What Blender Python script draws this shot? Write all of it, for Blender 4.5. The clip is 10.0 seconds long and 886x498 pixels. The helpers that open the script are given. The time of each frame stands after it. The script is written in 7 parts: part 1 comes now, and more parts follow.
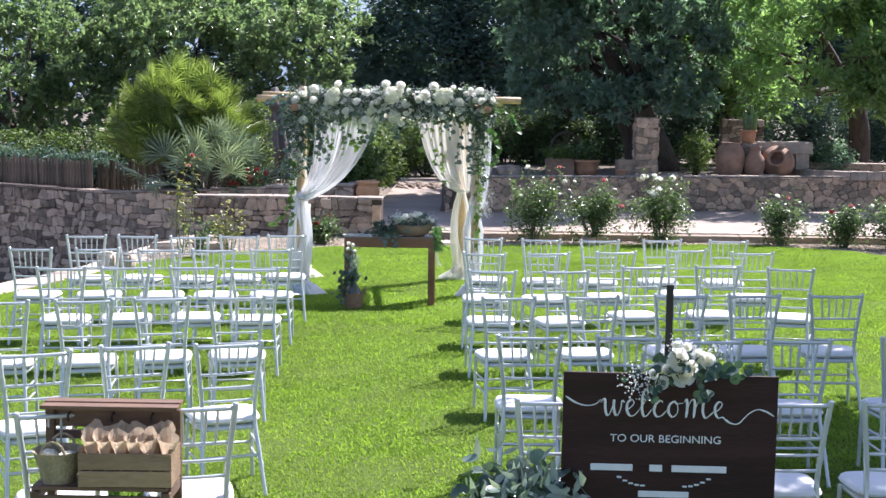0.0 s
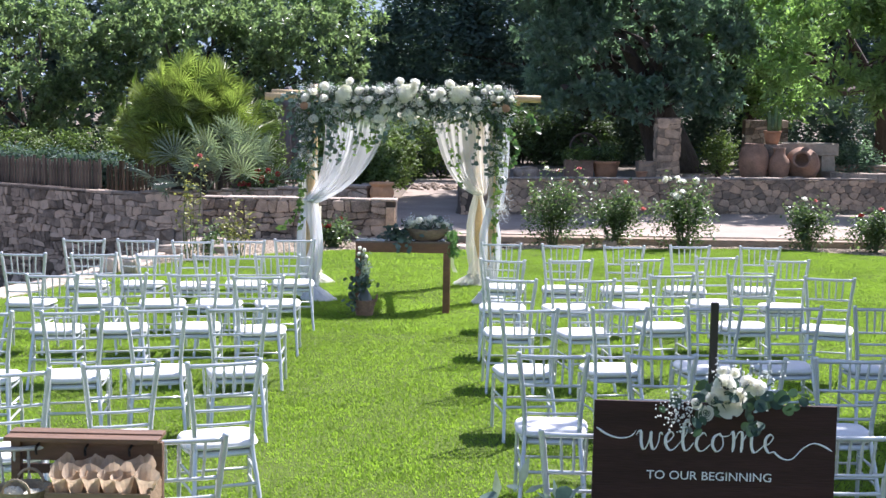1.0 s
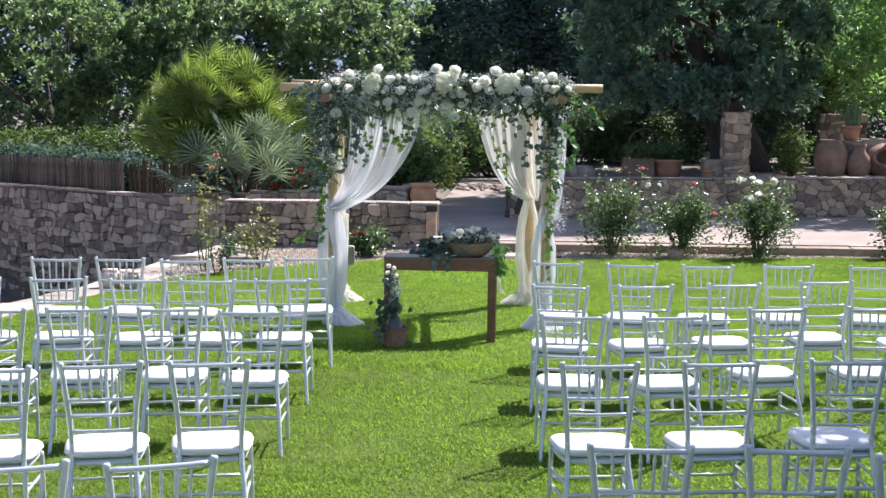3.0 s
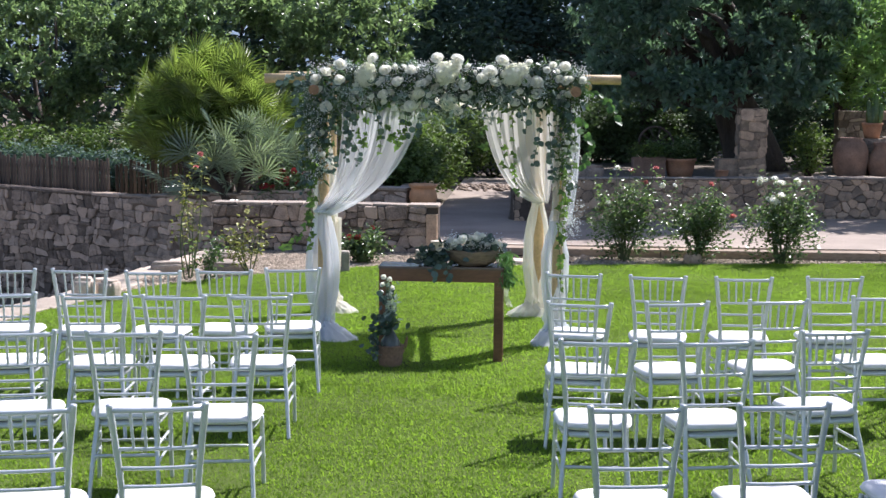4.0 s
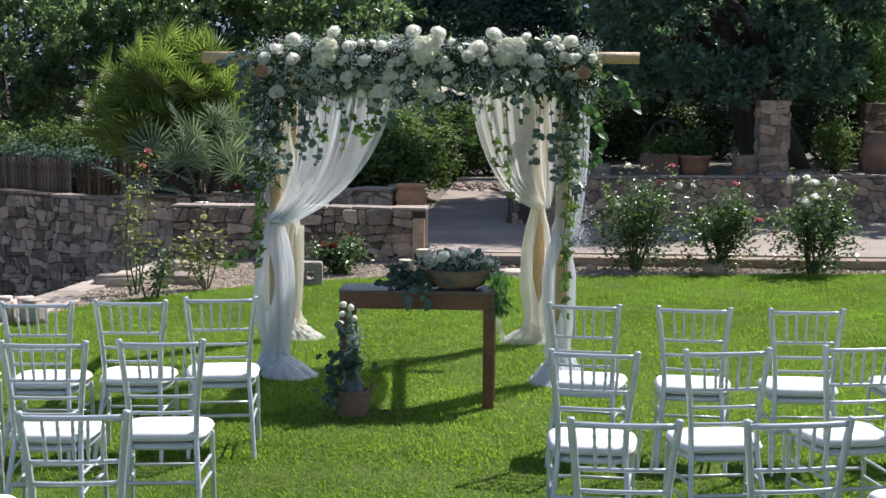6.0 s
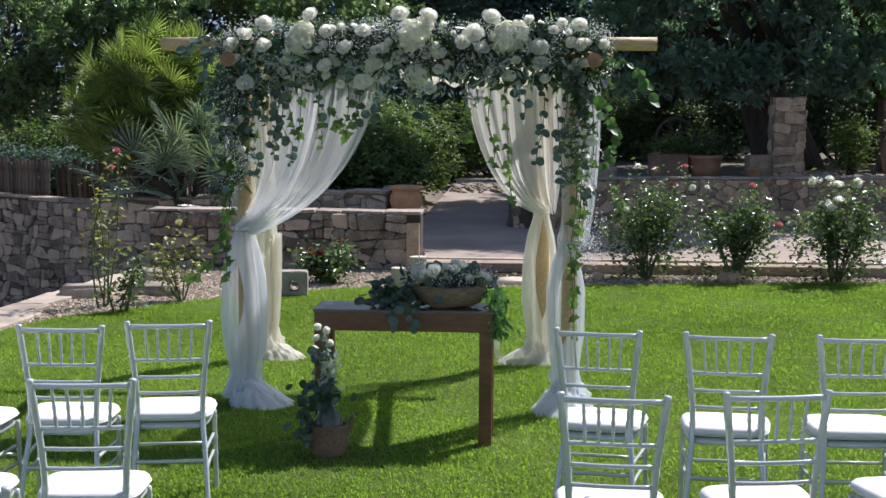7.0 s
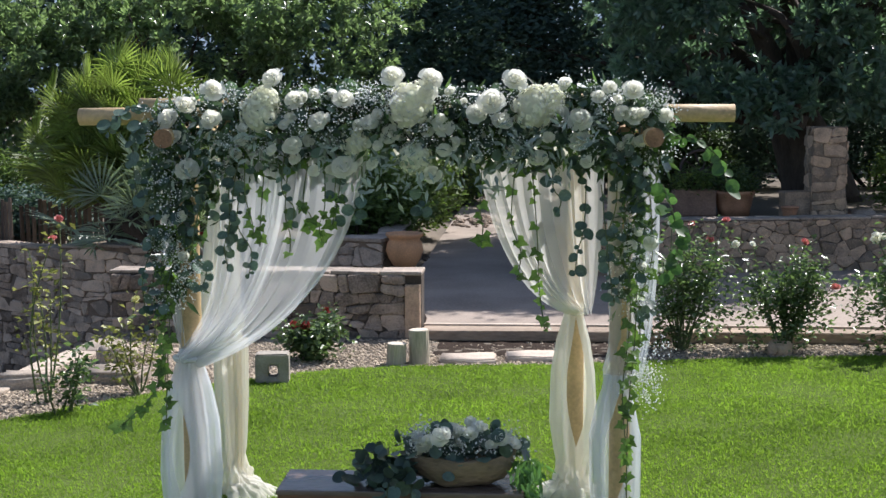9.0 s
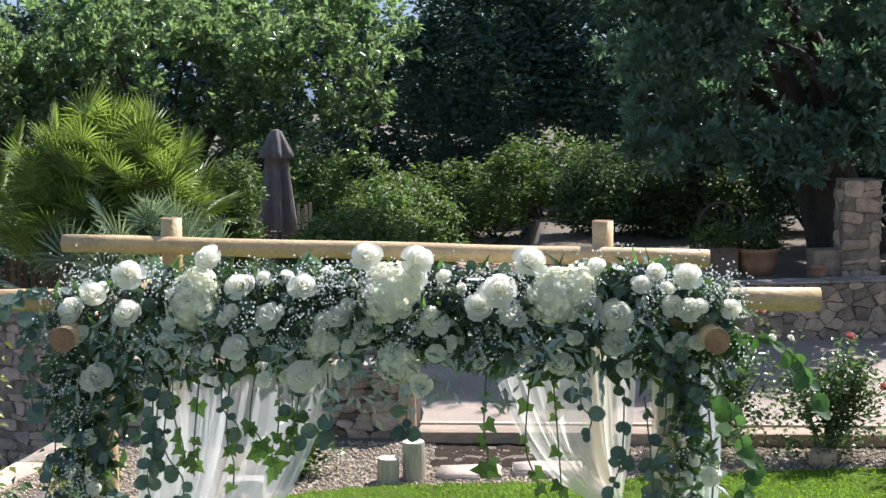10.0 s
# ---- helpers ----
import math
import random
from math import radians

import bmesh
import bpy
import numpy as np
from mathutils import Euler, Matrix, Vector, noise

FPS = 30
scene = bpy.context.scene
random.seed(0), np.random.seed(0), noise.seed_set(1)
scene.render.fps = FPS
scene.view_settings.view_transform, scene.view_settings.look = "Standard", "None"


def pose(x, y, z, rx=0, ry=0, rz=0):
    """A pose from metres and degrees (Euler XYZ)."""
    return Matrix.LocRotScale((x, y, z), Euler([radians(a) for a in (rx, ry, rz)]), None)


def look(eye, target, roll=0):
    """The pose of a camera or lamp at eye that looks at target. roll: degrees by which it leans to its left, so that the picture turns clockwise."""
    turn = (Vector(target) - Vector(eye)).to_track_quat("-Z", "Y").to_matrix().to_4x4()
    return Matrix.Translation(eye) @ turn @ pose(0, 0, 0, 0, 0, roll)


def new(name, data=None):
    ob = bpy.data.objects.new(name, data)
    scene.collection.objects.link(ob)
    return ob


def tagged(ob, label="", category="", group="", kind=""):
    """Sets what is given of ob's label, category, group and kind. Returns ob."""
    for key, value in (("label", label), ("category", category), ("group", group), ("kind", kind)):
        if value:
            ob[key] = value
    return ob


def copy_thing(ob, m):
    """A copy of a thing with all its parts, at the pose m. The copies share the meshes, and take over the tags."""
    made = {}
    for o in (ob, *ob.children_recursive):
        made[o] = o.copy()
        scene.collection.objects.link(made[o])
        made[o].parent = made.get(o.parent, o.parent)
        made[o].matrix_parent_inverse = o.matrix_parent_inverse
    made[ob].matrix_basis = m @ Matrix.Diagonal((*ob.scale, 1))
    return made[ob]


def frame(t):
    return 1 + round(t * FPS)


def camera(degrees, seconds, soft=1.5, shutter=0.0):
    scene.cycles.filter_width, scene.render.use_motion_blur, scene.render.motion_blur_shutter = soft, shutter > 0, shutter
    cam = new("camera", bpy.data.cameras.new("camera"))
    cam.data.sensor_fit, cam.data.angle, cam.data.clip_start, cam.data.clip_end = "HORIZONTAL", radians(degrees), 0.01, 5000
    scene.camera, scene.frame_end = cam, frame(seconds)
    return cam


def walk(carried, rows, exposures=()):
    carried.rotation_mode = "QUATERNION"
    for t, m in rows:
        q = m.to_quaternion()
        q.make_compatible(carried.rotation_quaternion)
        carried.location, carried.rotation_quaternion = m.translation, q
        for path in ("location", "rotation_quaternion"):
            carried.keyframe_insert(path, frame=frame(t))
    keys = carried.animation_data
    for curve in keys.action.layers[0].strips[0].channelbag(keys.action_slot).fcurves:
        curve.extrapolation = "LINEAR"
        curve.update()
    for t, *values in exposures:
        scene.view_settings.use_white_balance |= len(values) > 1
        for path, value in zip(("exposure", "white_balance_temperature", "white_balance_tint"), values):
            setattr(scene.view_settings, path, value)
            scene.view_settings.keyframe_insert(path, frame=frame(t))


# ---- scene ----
cam = camera(36.0, 10.0, soft=1.5)
PATH = [
    (0, (0.912, -16.688, 2.373), (0.878, -14.701, 2.151), 0.7),
    (0.5, (0.919, -16.342, 2.345), (0.878, -14.354, 2.124), 0.8),
    (1, (0.898, -15.972, 2.341), (0.841, -13.985, 2.12), 0.8),
    (1.5, (0.89, -15.485, 2.325), (0.81, -13.499, 2.104), 0.7),
    (2, (0.884, -14.961, 2.308), (0.778, -12.976, 2.086), 0.6),
    (2.5, (0.892, -14.316, 2.299), (0.766, -12.332, 2.073), 0.6),
    (4, (0.788, -12.36, 2.204), (0.657, -10.377, 1.977), 0.5),
    (4.5, (0.765, -11.815, 2.18), (0.635, -9.833, 1.95), 0.5),
    (5, (0.785, -11.221, 2.149), (0.653, -9.239, 1.918), 0.5),
    (5.5, (0.801, -10.65, 2.13), (0.67, -8.668, 1.899), 0.4),
    (7, (0.787, -8.899, 2.025), (0.653, -6.917, 1.796), 0.3),
    (7.5, (0.748, -8.301, 2.071), (0.614, -6.319, 1.84), 0.2),
    (8, (0.714, -7.79, 2.131), (0.578, -5.807, 1.904), 0.1),
    (8.5, (0.655, -7.289, 2.263), (0.52, -5.307, 2.033), 0.1),
    (9, (0.594, -6.685, 2.415), (0.46, -4.702, 2.194), -0.2),
    (9.5, (0.552, -5.891, 2.691), (0.419, -3.907, 2.475), -0.3),
    (10, (0.521, -5.01, 3.064), (0.385, -3.027, 2.848), -0.5),
]
walk(cam, [(t, look(eye, target, roll)) for t, eye, target, roll in PATH],
     exposures=[(0, 1.15, 6080, 21), (1.5, 1.08, 6080, 21), (2.7, 0.95, 6080, 20), (4.5, 0.60, 6100, 17), (5.5, 0.43, 6150, 15),
                (7, 0.29, 6150, 15), (8.5, 0.38, 6200, 14), (9.5, 0.60, 6200, 13), (10, 0.75, 6200, 13)])

SUN_DIR = Vector((1.20, 1.42, 2.25)).normalized()

# ---- world and sun ----
world = bpy.data.worlds.new("sky_world")
scene.world = world
world.use_nodes = True
wn = world.node_tree.nodes
sky = wn.new("ShaderNodeTexSky")
sky.sky_type, sky.sun_disc = "NISHITA", False
sky.sun_elevation = math.asin(SUN_DIR.z)
sky.sun_rotation = math.atan2(SUN_DIR.x, SUN_DIR.y)
world.node_tree.links.new(sky.outputs[0], wn["Background"].inputs[0])
wn["Background"].inputs[1].default_value = 0.092
sun = new("sun", bpy.data.lights.new("sun", "SUN"))
sun.data.energy, sun.data.angle, sun.data.color = 5.2, radians(0.53), (1.0, 0.965, 0.915)
sun.matrix_world = look(SUN_DIR * 40, (0, 0, 0))

# ---- small builders ----
rng = np.random.default_rng(7)
rnd = random.Random(11)


def mat(name, base, rough=0.7, dark=0.7, scale=6.0, fine=60.0, bump=0.2, metal=0.0, through_light=0.0,
        island=0.0, objects=0.0, hue=0.0, stretch=(1, 1, 1), spec=0.5, sheer=0.0, dist=0.02):
    """A surface: base colour, broken up at a coarse and a fine scale, with relief."""
    m = bpy.data.materials.new(name)
    m.use_nodes = True
    nt = m.node_tree
    n, link = nt.nodes, nt.links.new
    bsdf, out = n["Principled BSDF"], n["Material Output"]
    bsdf.inputs["Roughness"].default_value = rough
    bsdf.inputs["Metallic"].default_value = metal
    bsdf.inputs["Specular IOR Level"].default_value = spec
    coord = n.new("ShaderNodeTexCoord")
    mapn = n.new("ShaderNodeMapping")
    mapn.inputs["Scale"].default_value = stretch
    link(coord.outputs["Object"], mapn.inputs[0])
    n1, n2 = n.new("ShaderNodeTexNoise"), n.new("ShaderNodeTexNoise")
    n1.inputs["Scale"].default_value, n1.inputs["Detail"].default_value = scale, 4
    n2.inputs["Scale"].default_value, n2.inputs["Detail"].default_value = fine, 3
    link(mapn.outputs[0], n1.inputs[0]), link(mapn.outputs[0], n2.inputs[0])
    add = n.new("ShaderNodeMath")
    add.operation = "MULTIPLY_ADD"
    link(n1.outputs[0], add.inputs[0])
    add.inputs[1].default_value = 1.3
    half = n.new("ShaderNodeMath")
    half.operation = "MULTIPLY_ADD"
    link(n2.outputs[0], half.inputs[0])
    half.inputs[1].default_value, half.inputs[2].default_value = 0.9, -0.6
    link(half.outputs[0], add.inputs[2])
    last = add.outputs[0]
    for amount, node, socket in ((island, "ShaderNodeNewGeometry", "Random Per Island"), (objects, "ShaderNodeObjectInfo", "Random")):
        if amount:
            g = n.new(node)
            s = n.new("ShaderNodeMath")
            s.operation = "MULTIPLY_ADD"
            link(g.outputs[socket], s.inputs[0])
            s.inputs[1].default_value = amount
            shift = n.new("ShaderNodeMath")
            shift.operation = "SUBTRACT"
            link(last, shift.inputs[0])
            shift.inputs[1].default_value = amount / 2
            link(shift.outputs[0], s.inputs[2])
            last = s.outputs[0]
    ramp = n.new("ShaderNodeMapRange")
    ramp.inputs[1].default_value, ramp.inputs[2].default_value = 0.1, 0.95
    link(last, ramp.inputs[0])
    mix = n.new("ShaderNodeMix")
    mix.data_type = "RGBA"
    link(ramp.outputs[0], mix.inputs[0])
    b = Vector(base)
    lo = b * dark
    if hue:
        lo = Vector((lo.x * (1 - hue), lo.y, lo.z * (1 + hue)))
    hi = b * (2 - dark) if max(b) * (2 - dark) < 0.95 else b * (0.95 / max(b))
    mix.inputs[6].default_value, mix.inputs[7].default_value = (*lo, 1), (*hi, 1)
    link(mix.outputs[2], bsdf.inputs["Base Color"])
    if bump:
        bn = n.new("ShaderNodeBump")
        bn.inputs["Strength"].default_value, bn.inputs["Distance"].default_value = bump, dist
        link(add.outputs[0], bn.inputs["Height"])
        link(bn.outputs[0], bsdf.inputs["Normal"])
    if through_light:
        tr = n.new("ShaderNodeBsdfTranslucent")
        bright = n.new("ShaderNodeMix")
        bright.data_type, bright.blend_type = "RGBA", "MULTIPLY"
        bright.inputs[0].default_value = 1.0
        link(mix.outputs[2], bright.inputs[6])
        bright.inputs[7].default_value = (1.26, 1.4, 0.82, 1) if b.y > b.x * 1.15 else (1.05, 1.05, 1.05, 1)
        link(bright.outputs[2], tr.inputs[0])
        ms = n.new("ShaderNodeMixShader")
        ms.inputs[0].default_value = through_light
        link(bsdf.outputs[0], ms.inputs[1]), link(tr.outputs[0], ms.inputs[2])
        link(ms.outputs[0], out.inputs[0])
        if sheer:
            tp = n.new("ShaderNodeBsdfTransparent")
            m2 = n.new("ShaderNodeMixShader")
            m2.inputs[0].default_value = sheer
            link(ms.outputs[0], m2.inputs[1]), link(tp.outputs[0], m2.inputs[2])
            link(m2.outputs[0], out.inputs[0])
    return m


def part(name, bm, material, parent=None, label="", smooth=False, kind=""):
    """Links a bmesh as one mesh object, under a thing or a part."""
    me = bpy.data.meshes.new(name)
    bm.to_mesh(me)
    bm.free()
    return mesh_part(name, me, material, parent, label, smooth, kind)


def mesh_part(name, me, material, parent=None, label="", smooth=False, kind=""):
    if material and not me.materials:
        me.materials.append(material)
    if smooth:
        me.shade_smooth()
    ob = new(name, me)
    ob.parent = parent
    return tagged(ob, label=label, kind=kind)


def thing(name, label, category, m=None, group="", kind=""):
    ob = new(name)
    ob.matrix_world = m or Matrix()
    return tagged(ob, label, category, group, kind)


def np_mesh(name, verts, faces):
    """A mesh from arrays: verts (n, 3) and faces (m, k)."""
    me = bpy.data.meshes.new(name)
    verts, faces = np.asarray(verts, np.float32), np.asarray(faces, np.int32)
    m, k = faces.shape
    me.vertices.add(len(verts))
    me.vertices.foreach_set("co", verts.ravel())
    me.loops.add(m * k)
    me.loops.foreach_set("vertex_index", faces.ravel())
    me.polygons.add(m)
    me.polygons.foreach_set("loop_start", np.arange(0, m * k, k, dtype=np.int32))
    me.update(calc_edges=True)
    return me


def tube(bm, pts, radii, seg=8, cap=True):
    """A round bar along points, with a radius for each."""
    pts = [Vector(p) for p in pts]
    if not hasattr(radii, "__len__"):
        radii = [radii] * len(pts)
    rings = []
    for i, p in enumerate(pts):
        way = (pts[min(i + 1, len(pts) - 1)] - pts[max(i - 1, 0)]).normalized()
        side = way.cross(Vector((0, 0, 1)) if abs(way.z) < 0.9 else Vector((1, 0, 0))).normalized()
        up = side.cross(way)
        rings.append([bm.verts.new(p + (side * math.cos(a) + up * math.sin(a)) * radii[i])
                      for a in (2 * math.pi * k / seg for k in range(seg))])
    for a, b in zip(rings, rings[1:]):
        for k in range(seg):
            bm.faces.new((a[k], a[(k + 1) % seg], b[(k + 1) % seg], b[k]))
    if cap:
        bm.faces.new(rings[0]), bm.faces.new(rings[-1][::-1])
    bmesh.ops.recalc_face_normals(bm, faces=bm.faces)
    return bm


def box(bm, centre, size, bevel=0.0, turn=0.0, wear=0.0):
    m = Matrix.Translation(centre) @ Matrix.Rotation(turn, 4, "Z") @ Matrix.Diagonal((*size, 1))
    made = bmesh.ops.create_cube(bm, size=1, matrix=m)["verts"]
    if bevel:
        edges = {e for v in made for e in v.link_edges}
        bmesh.ops.bevel(bm, geom=list(edges), offset=bevel, segments=2, affect="EDGES", profile=0.6)
    if wear:
        for v in bm.verts:
            v.co += Vector((rnd.uniform(-wear, wear), rnd.uniform(-wear, wear), rnd.uniform(-wear, wear)))
    return bm


def lathe(profile, seg=24, wobble=0.0):
    """A turned body from (radius, height) pairs, open at the top where the profile turns inwards."""
    bm = bmesh.new()
    rings = []
    for r, z in profile:
        rings.append([bm.verts.new((r * math.cos(a) * (1 + wobble * math.sin(3 * a + z * 9)), r * math.sin(a), z))
                      for a in (2 * math.pi * k / seg for k in range(seg))])
    for a, b in zip(rings, rings[1:]):
        for k in range(seg):
            bm.faces.new((a[k], a[(k + 1) % seg], b[(k + 1) % seg], b[k]))
    bm.faces.new(rings[0][::-1]), bm.faces.new(rings[-1])
    bmesh.ops.recalc_face_normals(bm, faces=bm.faces)
    return bm


def ease(a, b, v):
    k = np.clip((v - a) / (b - a), 0, 1)
    return k * k * (3 - 2 * k)


# ---- materials ----
M_GRASS = mat("grass_blades", (0.214, 0.310, 0.046), 0.55, 0.70, 0.45, 5.0, 0, through_light=0.6, island=0.10, hue=0.04, spec=0.15)
M_LAWN = mat("lawn_soil", (0.092, 0.128, 0.032), 0.95, 0.75, 0.6, 25, 0.3, dist=0.02, spec=0.05)
# Dark soil colour that also carries the shade under the step.
M_SHADE_SOIL = mat("dark_soil_with_shade", (0.045, 0.032, 0.024), 0.95, 0.6, 6, 40, 0.8, spec=0.1)
M_STUMP = mat("grey_weathered_log", (0.46, 0.40, 0.30), 0.9, 0.6, 6, 45, 0.5, stretch=(1, 1, 0.2))
M_STUMP_END = mat("pale_sawn_end", (0.66, 0.58, 0.46), 0.85, 0.7, 10, 60, 0.3)
M_DIRT = mat("dry_earth", (0.155, 0.125, 0.092), 0.95, 0.6, 0.5, 30, 0.6)
M_GRAVEL = mat("pale_gravel", (0.50, 0.405, 0.30), 0.9, 0.55, 9, 90, 1.0, island=0.75)
M_PAVE = mat("pink_concrete", (0.325, 0.262, 0.212), 0.85, 0.66, 0.9, 30, 0.15)
M_SLAB = mat("pale_flagstone", (0.54, 0.445, 0.36), 0.85, 0.7, 3, 50, 0.4, objects=0.5)
M_STONE = mat("rubble_stone", (0.43, 0.305, 0.21), 0.9, 0.55, 7, 45, 0.9, objects=0.9, hue=0.08)
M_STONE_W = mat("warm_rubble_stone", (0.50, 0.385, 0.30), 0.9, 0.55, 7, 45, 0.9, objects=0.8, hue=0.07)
M_FLAG = mat("dusty_flagstone", (0.41, 0.34, 0.27), 0.9, 0.6, 3, 50, 0.5, objects=0.6)
M_STONE_D = mat("weathered_grey_stone", (0.345, 0.27, 0.215), 0.92, 0.4, 6, 45, 1.0, objects=1.0)
M_MORTAR = mat("lime_mortar", (0.21, 0.155, 0.115), 0.95, 0.6, 8, 70, 0.6)
M_MORTAR_D = mat("dark_mortar", (0.085, 0.066, 0.05), 0.95, 0.6, 8, 70, 0.6)
M_MORTAR_E = mat("grey_brown_mortar", (0.14, 0.105, 0.08), 0.95, 0.6, 8, 70, 0.6)
M_CAP = mat("pale_coping", (0.36, 0.295, 0.24), 0.9, 0.55, 5, 40, 0.6, objects=0.35)
M_CHAIR = mat("silver_white_paint", (0.635, 0.66, 0.672), 0.22, 0.92, 9, 120, 0.03, metal=0.25)
M_CUSH = mat("white_cotton", (0.83, 0.81, 0.79), 0.85, 0.95, 14, 240, 0.15, spec=0.2)
M_PIPE = mat("cushion_seam", (0.72, 0.71, 0.69), 0.9, 0.9, 14, 200, 0.1)
M_BARK = mat("rough_bark", (0.068, 0.052, 0.042), 0.95, 0.5, 8, 40, 1.0, stretch=(1, 1, 0.25))
M_LOG = mat("peeled_pine_log", (0.60, 0.425, 0.225), 0.6, 0.72, 4, 50, 0.2, stretch=(1, 1, 1))
M_LOG_END = mat("log_end_grain", (0.27, 0.15, 0.085), 0.8, 0.6, 14, 90, 0.3)
M_TABLE = mat("stained_oak", (0.175, 0.078, 0.038), 0.45, 0.6, 5, 70, 0.2, stretch=(0.25, 1, 1))
M_TABLE_TOP = mat("varnished_table_top", (0.17, 0.12, 0.10), 0.22, 0.65, 5, 60, 0.1, stretch=(0.25, 1, 1))
M_SIGN = mat("dark_walnut_board", (0.040, 0.017, 0.015), 0.6, 0.5, 3, 40, 0.15, stretch=(0.3, 1, 4), spec=0.25)
M_INK = mat("white_lettering", (0.80, 0.80, 0.82), 0.6, 0.95, 8, 60, 0)
M_BLACK = mat("black_metal", (0.018, 0.014, 0.014), 0.45, 0.7, 8, 60, 0.05)
M_CRATE = mat("pale_crate_wood", (0.30, 0.20, 0.115), 0.75, 0.65, 6, 60, 0.4, stretch=(0.25, 1, 1), objects=0.35)
M_RACK = mat("brown_rack_wood", (0.15, 0.085, 0.05), 0.6, 0.6, 6, 60, 0.3, stretch=(0.25, 1, 1), objects=0.3)
M_KRAFT = mat("kraft_paper", (0.74, 0.63, 0.49), 0.8, 0.85, 9, 80, 0.1, objects=0.25, through_light=0.3)
M_WICKER = mat("woven_palm", (0.36, 0.29, 0.19), 0.85, 0.6, 12, 90, 0.6)
M_TERRA = mat("terracotta", (0.46, 0.235, 0.135), 0.85, 0.7, 5, 50, 0.25, objects=0.3)
M_TERRA_P = mat("pale_terracotta", (0.62, 0.33, 0.17), 0.85, 0.75, 5, 50, 0.25)
M_TROUGH = mat("carved_log_bowl", (0.23, 0.165, 0.10), 0.85, 0.55, 7, 60, 0.7, stretch=(0.4, 1, 1))
M_TERRA_D = mat("aged_terracotta", (0.27, 0.165, 0.115), 0.9, 0.6, 4, 40, 0.3, objects=0.2)
M_TIMBER = mat("weathered_sleeper", (0.38, 0.29, 0.215), 0.9, 0.6, 4, 40, 0.5, stretch=(0.3, 1, 1))
M_PICKET = mat("grey_pickets", (0.12, 0.09, 0.07), 0.9, 0.5, 5, 40, 0.5, stretch=(1, 1, 0.2), objects=0.9)
M_PICKET_P = mat("pale_pickets", (0.30, 0.265, 0.225), 0.9, 0.5, 5, 40, 0.5, stretch=(1, 1, 0.2), objects=0.6)
M_TULLE = mat("sheer_tulle", (0.92, 0.93, 0.94), 0.8, 0.97, 6, 90, 0, through_light=0.5, sheer=0.58, spec=0.1)
M_TULLE_T = mat("gathered_tulle", (0.88, 0.91, 0.95), 0.85, 0.95, 9, 90, 0, through_light=0.42, sheer=0.5, spec=0.1)
M_HEAP = mat("heaped_tulle", (0.92, 0.93, 0.95), 0.85, 0.94, 14, 90, 0.12, through_light=0.35, sheer=0.12, spec=0.1)
M_CREAM = mat("cream_voile", (0.92, 0.90, 0.85), 0.8, 0.96, 6, 90, 0, through_light=0.45, sheer=0.5, spec=0.1)
M_CREAM_T = mat("gathered_voile", (0.93, 0.90, 0.80), 0.85, 0.95, 9, 90, 0, through_light=0.45, sheer=0.28, spec=0.1)
M_PETAL = mat("white_petals", (0.96, 0.95, 0.86), 0.6, 0.92, 9, 60, 0, through_light=0.58, objects=0.25, spec=0.2)
M_HYDR = mat("creamy_florets", (0.95, 0.95, 0.80), 0.65, 0.92, 12, 80, 0, through_light=0.5, island=0.3, spec=0.2)
M_BREATH = mat("tiny_white_buds", (0.92, 0.93, 0.92), 0.7, 0.94, 12, 80, 0, through_light=0.4, island=0.2, spec=0.1)
M_EUC = mat("silver_eucalyptus", (0.105, 0.155, 0.120), 0.30, 0.5, 3, 30, 0, through_light=0.24, island=0.6, hue=0.05, objects=0.6)
M_EUC_D = mat("deep_green_eucalyptus", (0.042, 0.078, 0.062), 0.36, 0.5, 3, 30, 0, through_light=0.2, island=0.6, objects=0.4)
M_IVY = mat("ivy_leaves", (0.145, 0.23, 0.06), 0.4, 0.5, 3, 30, 0, through_light=0.45, island=0.7, objects=0.7)
M_BRANCH = mat("green_eucalyptus", (0.095, 0.185, 0.060), 0.42, 0.6, 3, 30, 0, through_light=0.4, objects=0.5)
M_FILL = mat("filler_foliage", (0.085, 0.140, 0.055), 0.30, 0.4, 3, 30, 0, through_light=0.42, island=0.9)
M_STEM = mat("green_stems", (0.10, 0.13, 0.05), 0.7, 0.6, 9, 60, 0.2)
M_LEAF_A = mat("bright_tree_leaves", (0.195, 0.265, 0.150), 0.28, 0.55, 0.5, 4, 0, through_light=0.52, island=0.6, spec=0.6)
M_LEAF_B = mat("dark_tree_leaves", (0.152, 0.236, 0.186), 0.36, 0.6, 0.5, 4, 0, through_light=0.45, island=0.5, spec=0.9)
# Darker copy of the citrus leaves, with the shade put into the colour.
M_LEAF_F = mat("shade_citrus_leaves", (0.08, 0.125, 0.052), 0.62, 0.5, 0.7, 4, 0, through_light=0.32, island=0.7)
# Leaf colour darkened for the shade among the back trees.
M_LEAF_E = mat("shaded_wood_leaves", (0.095, 0.148, 0.128), 0.6, 0.7, 0.5, 4, 0, through_light=0.25, island=0.45, spec=0.2)
M_LEAF_C = mat("light_hanging_leaves", (0.22, 0.335, 0.13), 0.5, 0.6, 0.5, 4, 0, through_light=0.48, island=0.5)
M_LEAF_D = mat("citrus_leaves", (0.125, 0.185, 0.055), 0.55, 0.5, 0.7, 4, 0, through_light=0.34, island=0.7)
M_YELLOWLEAF = mat("yellowing_rose_leaves", (0.27, 0.29, 0.07), 0.45, 0.5, 3, 20, 0, through_light=0.4, island=0.6)
M_ROSELEAF = mat("rose_leaves", (0.130, 0.188, 0.088), 0.27, 0.55, 3, 20, 0, through_light=0.4, island=0.6)
